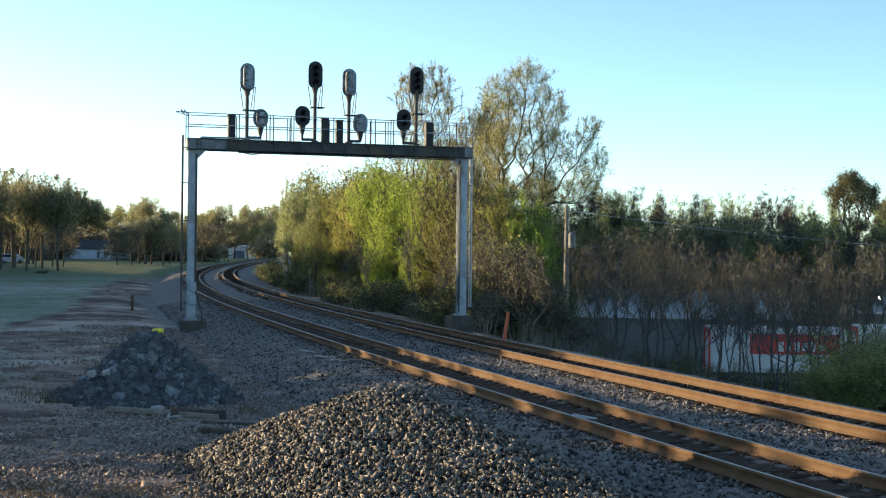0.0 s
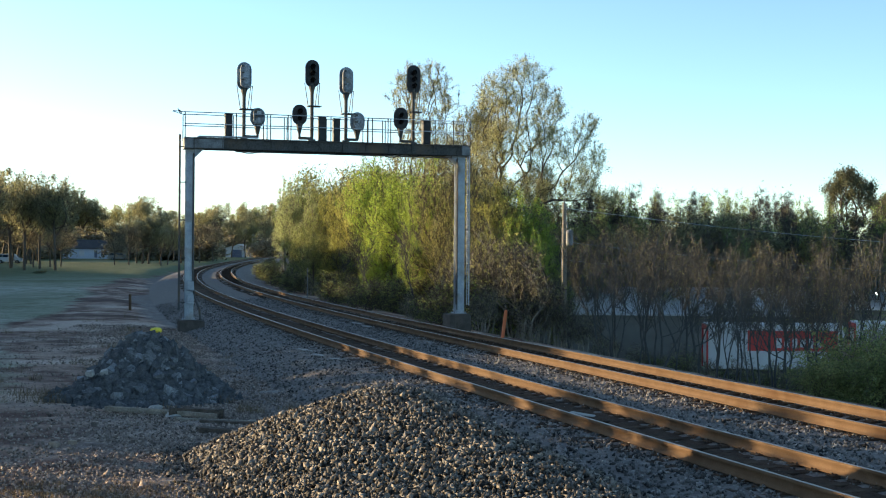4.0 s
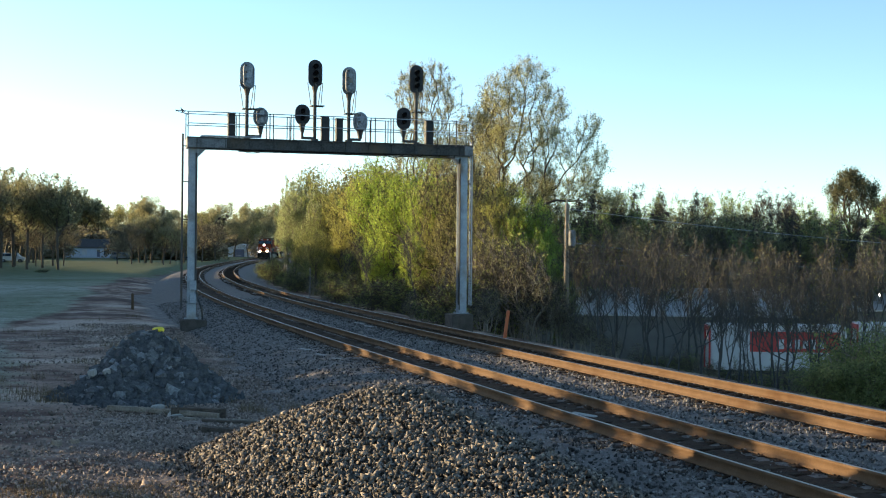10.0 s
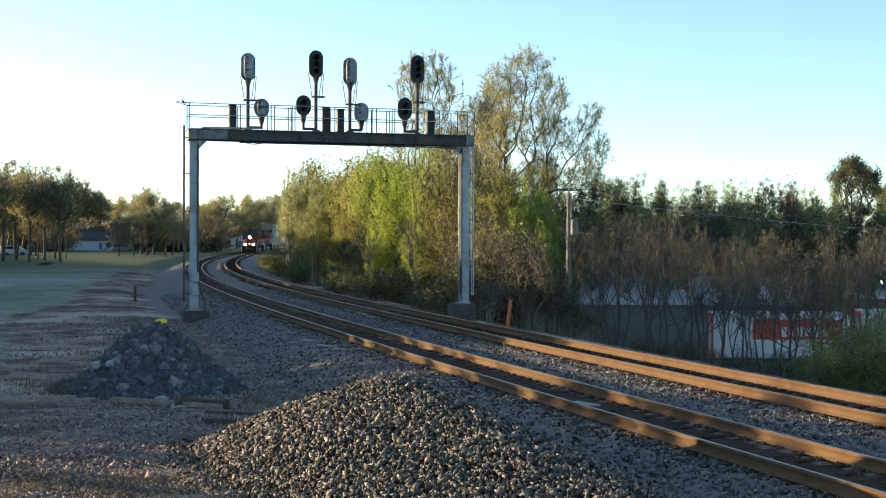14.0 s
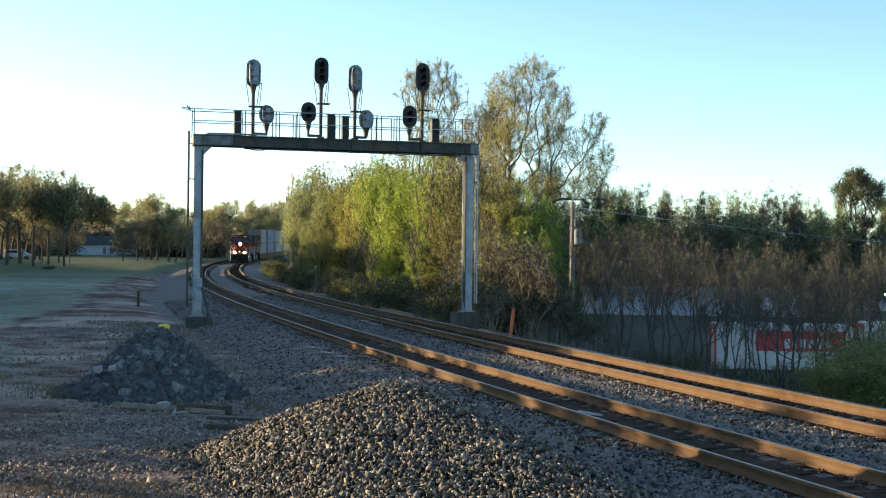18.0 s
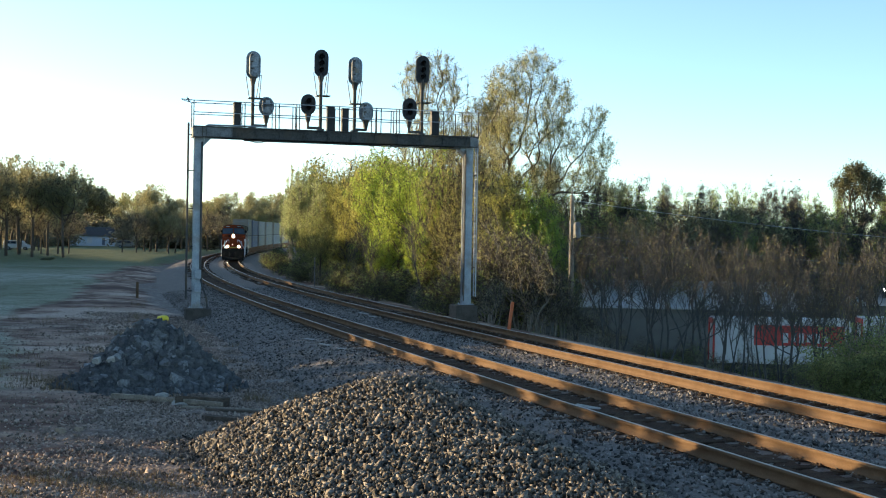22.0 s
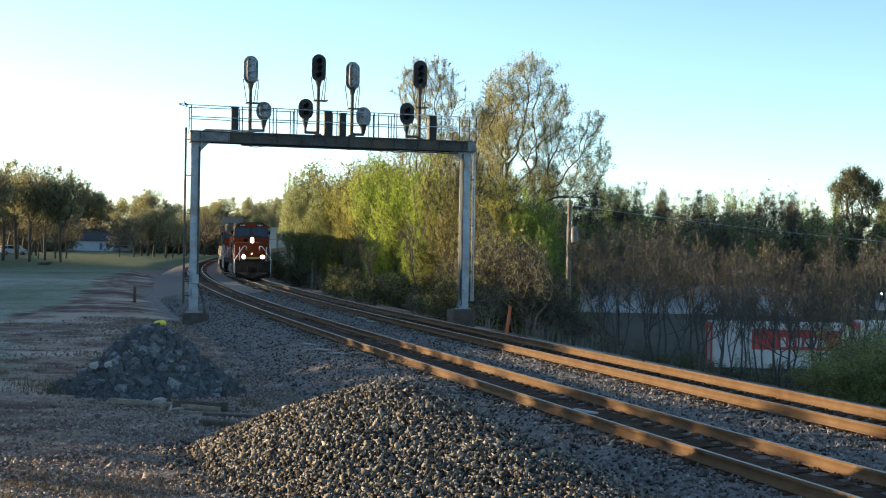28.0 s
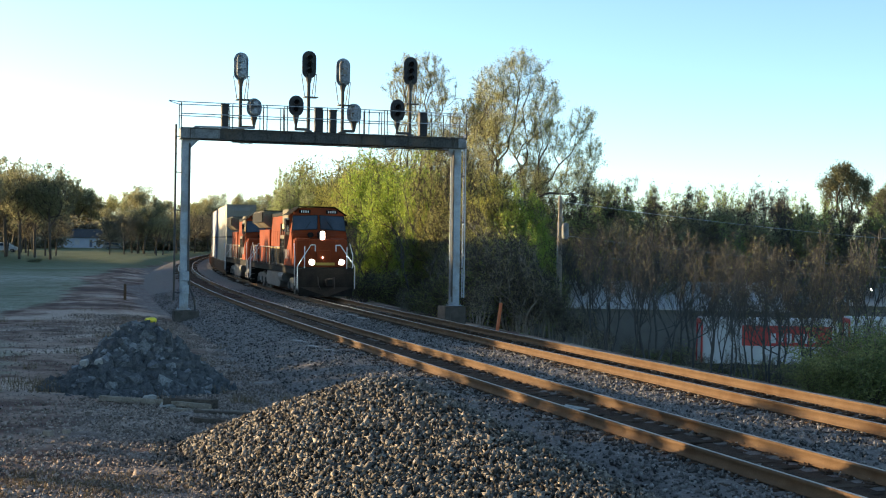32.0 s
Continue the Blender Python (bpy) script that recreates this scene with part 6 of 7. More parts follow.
def warehouse(x, y, w, deep, h, roof, turn, label):
    g = thing("warehouse", label, "warehouse", at=(x, y, ground_z(x, y) - 0.1), turn=turn)
    bm = bmesh.new()
    prism(bm, [(-w / 2, 0), (w / 2, 0), (w / 2, h), (-w / 2, h)], -deep / 2, deep / 2)
    part("wall", bm, DARK_WALL, g)
    bm = bmesh.new()
    m = pose(0, 0, 0, 0, 0, 90)
    prism(bm, [(-deep / 2 - 0.4, h - 0.05), (0, h + roof), (deep / 2 + 0.4, h - 0.05), (deep / 2 + 0.4, h + 0.1), (0, h + roof + 0.15), (-deep / 2 - 0.4, h + 0.1)], -w / 2 - 0.4, w / 2 + 0.4, m)
    rf = part("roof", bm, ROOF_METAL, g, "pale grey metal roof")
    for k in range(int(w / 1.0)):    # standing seams on the slope in view
        bm = bmesh.new()
        a, b = Vector((-w / 2 + 0.5 + k, -deep / 2 - 0.4, h + 0.12)), Vector((-w / 2 + 0.5 + k, 0, h + roof + 0.17))
        bar(bm, a, b, 0.03, 4)
        part("seam", bm, ROOF_METAL, rf)
    for k in range(int(w / 6)):
        bm = bmesh.new()
        box(bm, (-w / 2 + 3 + 6 * k, -deep / 2 - 0.03, 1.6), (2.8, 0.08, 3.0))
        part("shutter_door", bm, DARK_WALL, g)


warehouse(15.5, 116, 28, 14, 3.7, 2.0, -5, "low warehouse with a pale grey metal roof")
warehouse(39, 124, 24, 14, 3.9, 1.7, -8, "second low warehouse with a pale metal roof")


g = thing("yard_light", "small burning yard light on the warehouse wall", "lamp", at=(38.6, 115.6, -0.5))
bm = bmesh.new()
box(bm, (0.05, 0.55, 0.16), (0.08, 1.1, 0.08))
box(bm, (0.05, 0.0, 0.14), (0.34, 0.34, 0.1))
soften(bm, 0.015)
part("bracket", bm, DARK_STEEL, g)
bm = bmesh.new()
bmesh.ops.create_uvsphere(bm, u_segments=12, v_segments=8, radius=0.12)
part("globe", bm, MARK_LAMP, g)

# ---- utility pole and its wires ----
def utility_pole(x, y, top):
    z0 = ground_z(x, y)
    g = thing("utility_pole", "weathered wooden utility pole with a grey transformer", "utility pole", at=(x, y, z0))
    bm = bmesh.new()
    bar(bm, (0, 0, -0.5), (0, 0, top - z0), 0.19, 10, 0.12)
    part("pole", bm, WOOD, g)
    bm = bmesh.new()
    h = top - z0 - 2.1
    bar(bm, (0.3, -0.15, h - 0.42), (0.3, -0.15, h + 0.42), 0.22, 14)
    bar(bm, (0.3, -0.15, h + 0.42), (0.3, -0.15, h + 0.52), 0.22, 14, 0.14)
    bar(bm, (0.0, -0.1, h), (0.15, -0.15, h), 0.05, 6)
    bar(bm, (0.15, -0.2, h + 0.6), (0.12, -0.2, h + 0.95), 0.05, 8)
    part("transformer", bm, WORN_GALV, g, "grey transformer can")
    bm = bmesh.new()
    bar(bm, (-0.14, 0, 0), (-0.14, 0, top - z0 - 1.5), 0.03)
    part("ground_wire", bm, GALV, g)
    bm = bmesh.new()
    bar(bm, (0, 0, top - z0), (0, 0, top - z0 + 0.3), 0.05, 8)
    part("insulator", bm, CONCRETE, g)
    return g


PX, PY = place(94.5, 78), 78
utility_pole(PX, PY, 5.9)
utility_pole(40, 94, 3.6)


def wire(a, b, sag, r=0.02):
    a, b = Vector(a), Vector(b)
    pts = [a.lerp(b, t) - Vector((0, 0, sag * 4 * t * (1 - t))) for t in np.linspace(0, 1, 15)]
    pl = Plant(1)
    pl.tube(pts, [r] * len(pts), 5)
    tagged(new("overhead_wire", pl.wood("overhead_wire", GALV)), "thin grey overhead wire slung between utility poles", "wire", "overhead wires")


for z0, z1, sag in ((5.6, 3.4, 0.3), (3.6, 1.5, 0.35), (2.5, 0.9, 0.3)):
    wire((PX, PY, z0), (40, 94, z1), sag, 0.016)


# ---- the train ----
WHEELS = []    # the locomotives' wheelsets, which turn


def bogie(parent, x, axles, spread, name="bogie"):
    """A truck with wheelsets."""
    bm = bmesh.new()
    L = spread * (axles - 1)
    for y in (-1.02, 1.02):
        o = [(-L / 2 - 0.55, 0.62), (-L / 2 - 0.4, 0.42), (L / 2 + 0.4, 0.42), (L / 2 + 0.55, 0.62), (L / 2 + 0.5, 0.86), (L / 4, 1.0), (-L / 4, 1.0), (-L / 2 - 0.5, 0.86)]
        prism(bm, o, y - 0.09, y + 0.09, pose(x, 0, 0))
        for i in range(axles):
            box(bm, (x - L / 2 + i * spread, y * 1.1, 0.53), (0.34, 0.14, 0.36))
    box(bm, (x, 0, 0.75), (1.2, 2.0, 0.3))
    b = part(name, bm, LOCO_GREY, parent)
    sets = []
    for i in range(axles):
        bm = bmesh.new()
        for y in (-0.75, 0.75):
            bar(bm, (0, y - 0.065, 0), (0, y + 0.065, 0), 0.52, 20)
            bar(bm, (0, y * 0.93 - 0.015, 0), (0, y * 0.93 + 0.015, 0), 0.55, 20)
        bar(bm, (0, -0.8, 0), (0, 0.8, 0), 0.09, 8)
        ws = part("wheelset", bm, LOCO_GREY, b)
        ws.location = (x - L / 2 + i * spread, 0, 0.53)
        sets.append(ws)
    return sets


def locomotive(lit):
    g = thing("locomotive", "orange and black diesel locomotive with burning headlights" if lit else "second orange and black diesel locomotive, lights off", "locomotive", "locomotives")
    P = lambda n, bm, m, p=g, l="": part(n, bm, m, p, l)
    bm = bmesh.new()
    box(bm, (0, 0, 1.42), (21.0, 2.9, 0.34))
    box(bm, (0, 0, 1.62), (20.6, 3.06, 0.06))
    soften(bm, 0.02)
    P("underframe", bm, LOCO_BLACK)
    bm = bmesh.new()
    prism(bm, [(-2.9, 0.55), (-2.5, 0.35), (2.5, 0.35), (2.9, 0.55), (2.9, 1.25), (-2.9, 1.25)], -1.35, 1.35)
    soften(bm, 0.06)
    P("fuel_tank", bm, LOCO_GREY)
    for y in (-1.42, 1.42):
        bm = bmesh.new()
        bar(bm, (3.1, y * 0.9, 1.0), (5.0, y * 0.9, 1.0), 0.26, 12)
        P("air_reservoir", bm, LOCO_GREY)
    WHEELS.extend(bogie(g, 6.9, 3, 1.75) + bogie(g, -6.9, 3, 1.75))
    # pilot and plough
    for sx in (1, -1):
        bm = bmesh.new()
        m = pose(0, 0, 0) if sx > 0 else pose(0, 0, 0, 0, 0, 180)
        vs = [Vector(v) for v in ((10.55, -1.45, 1.35), (10.55, 1.45, 1.35), (10.55, 1.45, 0.62), (10.95, 0, 0.14), (10.55, -1.45, 0.62), (10.5, 1.4, 0.16), (10.5, -1.4, 0.16))]
        back = [Vector((10.35, v.y, v.z)) for v in vs]
        q = [bm.verts.new(m @ v) for v in vs]
        k = [bm.verts.new(m @ v) for v in back]
        bm.faces.new((q[0], q[1], q[2], q[4])), bm.faces.new((q[2], q[5], q[3])), bm.faces.new((q[4], q[2], q[3])), bm.faces.new((q[4], q[3], q[6]))
        bm.faces.new((k[0], k[1], k[5], k[6])), bm.faces.new((q[0], q[1], k[1], k[0])), bm.faces.new((q[1], q[2], q[5], k[5], k[1])), bm.faces.new((q[0], k[0], k[6], q[6], q[4])), bm.faces.new((q[3], q[5], k[5], k[6], q[6]))
        P("pilot_plough", bm, LOCO_BLACK)
        bm = bmesh.new()
        box(bm, (sx * 10.9, 0, 0.88), (0.7, 0.22, 0.3))
        box(bm, (sx * 11.2, 0.08, 0.88), (0.24, 0.34, 0.42))
        soften(bm, 0.04)
        P("coupler", bm, LOCO_BLACK)
        for y in (-0.45, 0.4):
            bm = bmesh.new()
            pts = [(sx * 10.6, y, 1.15), (sx * 10.85, y, 0.75), (sx * 10.95, y * 0.8, 0.5)]
            for a, b in zip(pts, pts[1:]):
                bar(bm, a, b, 0.035)
            P("air_hose", bm, TYRE)
    # nose: wide, chamfered
    bm = bmesh.new()
    rows = []
    for x, w, z in ((9.75, 0.72, 2.72), (9.75, 0.72, 1.62), (8.9, 1.42, 1.62), (8.5, 1.46, 3.02)):
        rows.append((x, w, z))
    o = [(9.72, -0.75), (9.72, 0.75), (9.1, 1.45), (7.6, 1.48), (7.6, -1.48), (9.1, -1.45)]
    lo = [bm.verts.new((x, y, 1.65)) for x, y in o]
    hi = [bm.verts.new((x - (0.25 if x > 9.5 else 0.12 if x > 9 else 0), y * 0.97, 3.12 + (0.15 if x < 9 else 0))) for x, y in o]
    for i in range(6):
        bm.faces.new((lo[i], lo[(i + 1) % 6], hi[(i + 1) % 6], hi[i]))
    bm.faces.new(hi), bm.faces.new(lo[::-1])
    soften(bm, 0.07, 2)
    nose = P("nose", bm, LOCO_ORANGE)
    bm = bmesh.new()
    box(bm, (9.70, 0, 2.1), (0.06, 0.75, 0.9))
    soften(bm, 0.02)
    P("nose_door", bm, LOCO_ORANGE, nose)
    bm = bmesh.new()
    box(bm, (9.74, 0, 1.82), (0.03, 1.2, 0.14))
    P("nose_stripe", bm, LOCO_YELLOW, nose, "yellow stripe across the nose")
    # cab
    bm = bmesh.new()
    o = [(8.35, 1.66), (8.35, 3.28), (8.2, 3.38), (7.85, 4.5), (7.6, 4.84), (7.3, 4.84), (5.3, 4.84), (5.3, 1.66)]
    prism(bm, o, -1.5, 1.5)
    for v in bm.verts:
        if v.co.z > 4.7:
            v.co.y *= 0.62
        elif v.co.z > 4.4:
            v.co.y *= 0.97
    soften(bm, 0.05, 2)
    cab = P("cab", bm, LOCO_ORANGE)
    bm = bmesh.new()
    for sy in (-1, 1):
        vs = [bm.verts.new(v) for v in ((7.95, sy * 1.6, 4.43), (5.2, sy * 1.6, 4.43), (5.2, sy * 0.95, 4.9), (7.68, sy * 0.95, 4.9))]
        bm.faces.new(vs if sy > 0 else vs[::-1])
    vs = [bm.verts.new(v) for v in ((7.68, -0.95, 4.91), (7.68, 0.95, 4.91), (5.2, 0.95, 4.91), (5.2, -0.95, 4.91))]
    bm.faces.new(vs)
    bmesh.ops.solidify(bm, geom=bm.faces[:], thickness=0.05)
    P("cab_roof", bm, LOCO_BLACK, cab, "dark cab roof")
    front = lambda z: 8.2 - 0.35 * (z - 3.38) / 1.12    # the raked cab front

    def pane(sy, grow, out):
        """A windshield pane, wider and lower at its outer end."""
        b2 = bmesh.new()
        o = ((0.08 - grow, 4.40 + grow), (1.36 + grow, 4.36 + grow), (1.43 + grow, 3.62 - grow), (0.12 - grow, 3.70 - grow))
        rows = [[b2.verts.new((front(z) + dx, sy * y, z)) for y, z in o] for dx in (-0.03, out)]
        b2.faces.new(rows[0]), b2.faces.new(rows[1][::-1])
        for i in range(4):
            b2.faces.new((rows[0][i], rows[0][(i + 1) % 4], rows[1][(i + 1) % 4], rows[1][i]))
        return b2

    for sy, y0, y1 in ((-1, -1.32, -0.16), (1, 0.16, 1.32)):
        w = P("windshield", pane(sy, 0.0, 0.05), GLASS, cab)
        P("gasket", pane(sy, 0.045, 0.035), TYRE, w)
        bm = bmesh.new()
        bar(bm, (front(3.66) + 0.07, sy * 0.75, 3.66), (front(4.1) + 0.07, sy * 0.45, 4.1), 0.012, 5)
        P("wiper", bm, LOCO_BLACK, w)
        bm = bmesh.new()
        box(bm, (7.80, (y0 + y1) / 2, 4.62), (0.12, 0.62, 0.19))
        nb = P("number_board", bm, LOCO_BLACK, cab)
        bm = bmesh.new()
        for k in range(4):
            box(bm, (7.868, (y0 + y1) / 2 - 0.18 + k * 0.12, 4.62), (0.01, 0.06, 0.12))
        P("number_bars", bm, RAIL_WHITE, nb, "pale unreadable figures")
    for sy in (-1, 1):
        for x in (5.9, 6.9):
            bm = bmesh.new()
            box(bm, (x, sy * 1.5, 3.9), (0.78, 0.04, 0.75))
            soften(bm, 0.015)
            P("side_window", bm, GLASS, cab)
        bm = bmesh.new()
        box(bm, (7.3, sy * 1.6, 4.0), (0.08, 0.16, 0.3))
        P("mirror", bm, LOCO_BLACK, cab)
    # hood
    bm = bmesh.new()
    box(bm, (0.55, 0, 3.1), (9.5, 1.85, 2.9))
    soften(bm, 0.05, 2)
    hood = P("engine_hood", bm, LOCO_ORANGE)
    bm = bmesh.new()
    box(bm, (0.55, 0, 4.6), (9.5, 1.9, 0.2))
    box(bm, (2.6, 0, 4.78), (1.8, 1.3, 0.18))
    soften(bm, 0.03)
    P("hood_roof", bm, LOCO_BLACK, hood, "black hood roof")
    for sy in (-1, 1):
        for x in np.arange(-3.6, 5.0, 0.95):
            bm = bmesh.new()
            box(bm, (x, sy * 0.945, 2.75), (0.85, 0.035, 1.7))
            soften(bm, 0.012)
            P("access_door", bm, LOCO_ORANGE, hood)
        bm = bmesh.new()
        box(bm, (0.55, sy * 0.972, 2.62), (9.4, 0.03, 0.1))
        P("yellow_stripe", bm, LOCO_YELLOW, hood)
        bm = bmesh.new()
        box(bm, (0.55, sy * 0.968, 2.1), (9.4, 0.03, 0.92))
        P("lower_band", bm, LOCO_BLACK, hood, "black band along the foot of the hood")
        for x in (0.4, 1.3, 2.2, 2.75, 3.3):
            bm = bmesh.new()
            box(bm, (x, sy * 0.975, 3.3), (0.34, 0.04, 1.5))
            for z in np.arange(2.65, 4.0, 0.15):
                box(bm, (x, sy * 0.99, z), (0.3, 0.03, 0.05))
            P("vent", bm, LOCO_BLACK, hood)
    bm = bmesh.new()
    box(bm, (-6.75, 0, 2.7), (5.1, 2.1, 2.08))
    soften(bm, 0.04)
    rad = P("radiator_section", bm, LOCO_ORANGE)
    bm = bmesh.new()
    prism(bm, [(-1.05, 3.86), (1.05, 3.86), (1.48, 4.2), (1.48, 4.88), (-1.48, 4.88), (-1.48, 4.2)], 4.2, 9.3, pose(0, 0, 0, 0, 0, 90))
    soften(bm, 0.04)
    P("radiator_wing", bm, HOUSING, rad, "sooty tan overhanging radiator wing")
    for sy in (-1, 1):
        bm = bmesh.new()
        box(bm, (-6.7, sy * 1.52, 4.5), (4.9, 0.04, 0.64))
        P("radiator_grille", bm, LOCO_BLACK, rad)
    bm = bmesh.new()
    box(bm, (-6.75, 0, 4.91), (5.0, 2.8, 0.06))
    P("radiator_top", bm, LOCO_BLACK, rad)
    bm = bmesh.new()
    bar(bm, (8.3, -0.52, 3.36), (8.72, -0.52, 3.36), 0.14, 12)
    P("air_intake", bm, LOCO_BLACK, nose, "round black intake beside the headlight")
    for sy in (-1, 1):
        for k in range(4):    # pale lettering that cannot be read
            bm = bmesh.new()
            box(bm, (5.6 + k * 0.5, sy * 1.51, 2.3), (0.13, 0.02, 0.5))
            P("letter_bar", bm, RAIL_GREY, cab, "pale unreadable lettering")
    # dynamic brake housing, dark with a cream panel, behind the cab
    bm = bmesh.new()
    box(bm, (4.0, 0, 4.42), (2.3, 2.5, 0.8))
    soften(bm, 0.05)
    db = P("brake_housing", bm, HOUSING, hood, "sooty tan dynamic brake housing")
    for sy in (-1, 1):
        bm = bmesh.new()
        box(bm, (4.0, sy * 1.1, 3.86), (2.3, 0.32, 0.3))
        soften(bm, 0.03)
        P("louvre_panel", bm, CREAM, db, "cream painted panel under the housing")
        for x in (3.15, 3.6, 4.05, 4.5, 4.95):
            bm = bmesh.new()
            box(bm, (x, sy * 0.972, 3.05), (0.24, 0.05, 1.15))
            soften(bm, 0.01)
            P("side_louvre", bm, LOCO_BLACK, hood)
        for x in np.arange(-3.2, 3.4, 0.55):
            bm = bmesh.new()
            box(bm, (x, sy * 0.995, 2.1), (0.3, 0.03, 0.8))
            for z in np.arange(1.9, 2.6, 0.12):
                box(bm, (x, sy * 1.012, z), (0.26, 0.03, 0.04))
            P("filter_screen", bm, LOCO_BLACK, hood)
    # inverter cabinet behind the cab
    bm = bmesh.new()
    box(bm, (4.45, -1.2, 2.5), (1.6, 0.55, 1.7))
    soften(bm, 0.03)
    cc = P("control_cabinet", bm, HOUSING, g, "sooty brown control cabinet with dark louvres")
    for x in np.arange(3.78, 5.2, 0.27):
        bm = bmesh.new()
        box(bm, (x, -1.485, 2.45), (0.12, 0.03, 1.4))
        P("louvre", bm, LOCO_BLACK, cc)
    # handrails along the walkways and at the steps
    for sy in (-1, 1):
        bm = bmesh.new()
        bar(bm, (-9.9, sy * 1.47, 2.68), (5.1, sy * 1.47, 2.68), 0.02)
        P("handrail", bm, RAIL_GREY)
        for x in np.arange(-9.8, 5.2, 1.5):
            bm = bmesh.new()
            bar(bm, (x, sy * 1.47, 1.6), (x, sy * 1.47, 2.68), 0.018)
            P("stanchion", bm, RAIL_GREY)
        for sx in (1, -1):
            bm = bmesh.new()
            for pts in (((10.55, 1.52, 0.55), (10.55, 1.52, 1.7), (10.3, 0.78, 2.82), (10.3, 0.55, 2.82), (10.3, 0.55, 2.5)), ((9.8, 1.55, 0.65), (9.8, 1.55, 2.3), (9.2, 1.5, 2.9)), ((10.4, 1.12, 1.6), (10.4, 1.12, 2.75))):
                for a, b in zip(pts, pts[1:]):
                    bar(bm, (a[0] * sx, a[1] * sy, a[2]), (b[0] * sx, b[1] * sy, b[2]), 0.024)
            P("step_rail", bm, RAIL_WHITE)
            for z in (0.45, 0.8, 1.15):
                bm = bmesh.new()
                box(bm, (sx * 10.15, sy * 1.38, z), (0.6, 0.26, 0.03))
                P("step", bm, LOCO_GREY)
    # lamps
    lamp = LAMP if lit else GLASS
    for y, z in ((0.0, 3.42), (0.0, 3.24)):
        bm = bmesh.new()
        bar(bm, (8.3, y, z), (9.28, y, z), 0.135, 14)
        case = P("headlight", bm, LOCO_BLACK)
        bm = bmesh.new()
        bar(bm, (9.28, y, z), (9.31, y, z), 0.12, 14)
        P("headlight_lens", bm, lamp, case)
    for y in (-0.79, 0.79):
        bm = bmesh.new()
        bar(bm, (10.45, y, 1.93), (10.68, y, 1.93), 0.17, 14)
        case = P("ditch_light", bm, LOCO_BLACK)
        bm = bmesh.new()
        bar(bm, (10.68, y, 1.93), (10.72, y, 1.93), 0.135, 14)
        P("ditch_light_lens", bm, lamp, case)
    bm = bmesh.new()
    bar(bm, (9.74, -0.06, 2.16), (9.78, -0.06, 2.16), 0.03, 8)
    P("marker_light", bm, MARK_LAMP if lit else GLASS)
    return g


def container(length, mat, label):
    g = thing("shipping_container", label, "container", "containers on the train")
    bm = bmesh.new()
    n = int(length / 0.28)
    # corrugated sides
    for sy in (-1, 1):
        rows = []
        for i in range(n * 2 + 1):
            x = -length / 2 + length * i / (n * 2)
            y = sy * (1.24 if (i // 2) % 2 else 1.205)
            rows.append((bm.verts.new((x, y, 0.16)), bm.verts.new((x, y, 2.78))))
        for a, b in zip(rows, rows[1:]):
            bm.faces.new((a[0], b[0], b[1], a[1]))
    box(bm, (0, 0, 2.84), (length, 2.5, 0.1))
    part("body", bm, mat, g)
    bm = bmesh.new()
    box(bm, (0, 0, 0.08), (length, 2.49, 0.16))
    part("bottom_rail", bm, DARK_STEEL, g, "dark grimy bottom rail")
    bm = bmesh.new()
    for sx in (-1, 1):
        for sy in (-1, 1):
            box(bm, (sx * (length / 2 - 0.08), sy * 1.2, 1.45), (0.16, 0.14, 2.86))
    part("corner_post", bm, mat, g)
    for sx in (-1, 1):
        bm = bmesh.new()
        box(bm, (sx * (length / 2 - 0.03), 0, 1.45), (0.06, 2.26, 2.62))
        for y in (-0.6, -0.25, 0.25, 0.6):
            bar(bm, (sx * (length / 2 + 0.02), y, 0.2), (sx * (length / 2 + 0.02), y, 2.7), 0.02)
        soften(bm, 0.01)
        part("end_panel", bm, mat, g)
    bm = bmesh.new()
    for sy in (-1, 1):
        box(bm, (length * 0.3, sy * 1.255, 2.2), (2.0, 0.02, 0.45))
        box(bm, (-length * 0.4, sy * 1.255, 2.35), (0.8, 0.02, 0.2))
    part("marking_bar", bm, BOX_BLUE if mat is not BOX_BLUE else BOX_WHITE, g, "dark unreadable marking")
    bm = bmesh.new()
    box(bm, (length / 2 + 0.012, 0, 2.5), (0.02, 1.5, 0.26))
    part("marking_bar", bm, BOX_GREY if mat is not BOX_GREY else BOX_BLUE, g)
    return g


def well_car():
    g = thing("well_car", "brown steel double-stack well car", "rail car", "well cars")
    bm = bmesh.new()
    for sy in (-1, 1):
        prism(bm, [(-8.6, 0.3), (8.6, 0.3), (8.9, 1.1), (8.6, 1.25), (-8.6, 1.25), (-8.9, 1.1)], sy * 1.42 - 0.06, sy * 1.42 + 0.06)
        for x in np.arange(-8, 8.1, 1.6):
            box(bm, (x, sy * 1.5, 0.77), (0.09, 0.06, 0.9))
    box(bm, (0, 0, 0.32), (17, 2.7, 0.1))
    part("well", bm, WELL, g)
    for sx in (-1, 1):
        bm = bmesh.new()
        prism(bm, [(8.5, 0.9), (9.9, 0.95), (9.9, 1.3), (8.5, 1.3)], -1.2, 1.2, pose(0, 0, 0) if sx > 0 else pose(0, 0, 0, 0, 0, 180))
        part("end_platform", bm, WELL, g)
        bm = bmesh.new()
        box(bm, (sx * 10.0, 0, 0.88), (0.5, 0.25, 0.3))
        part("coupler", bm, LOCO_BLACK, g)
        bogie(g, sx * 9.0, 2, 1.75)
    return g


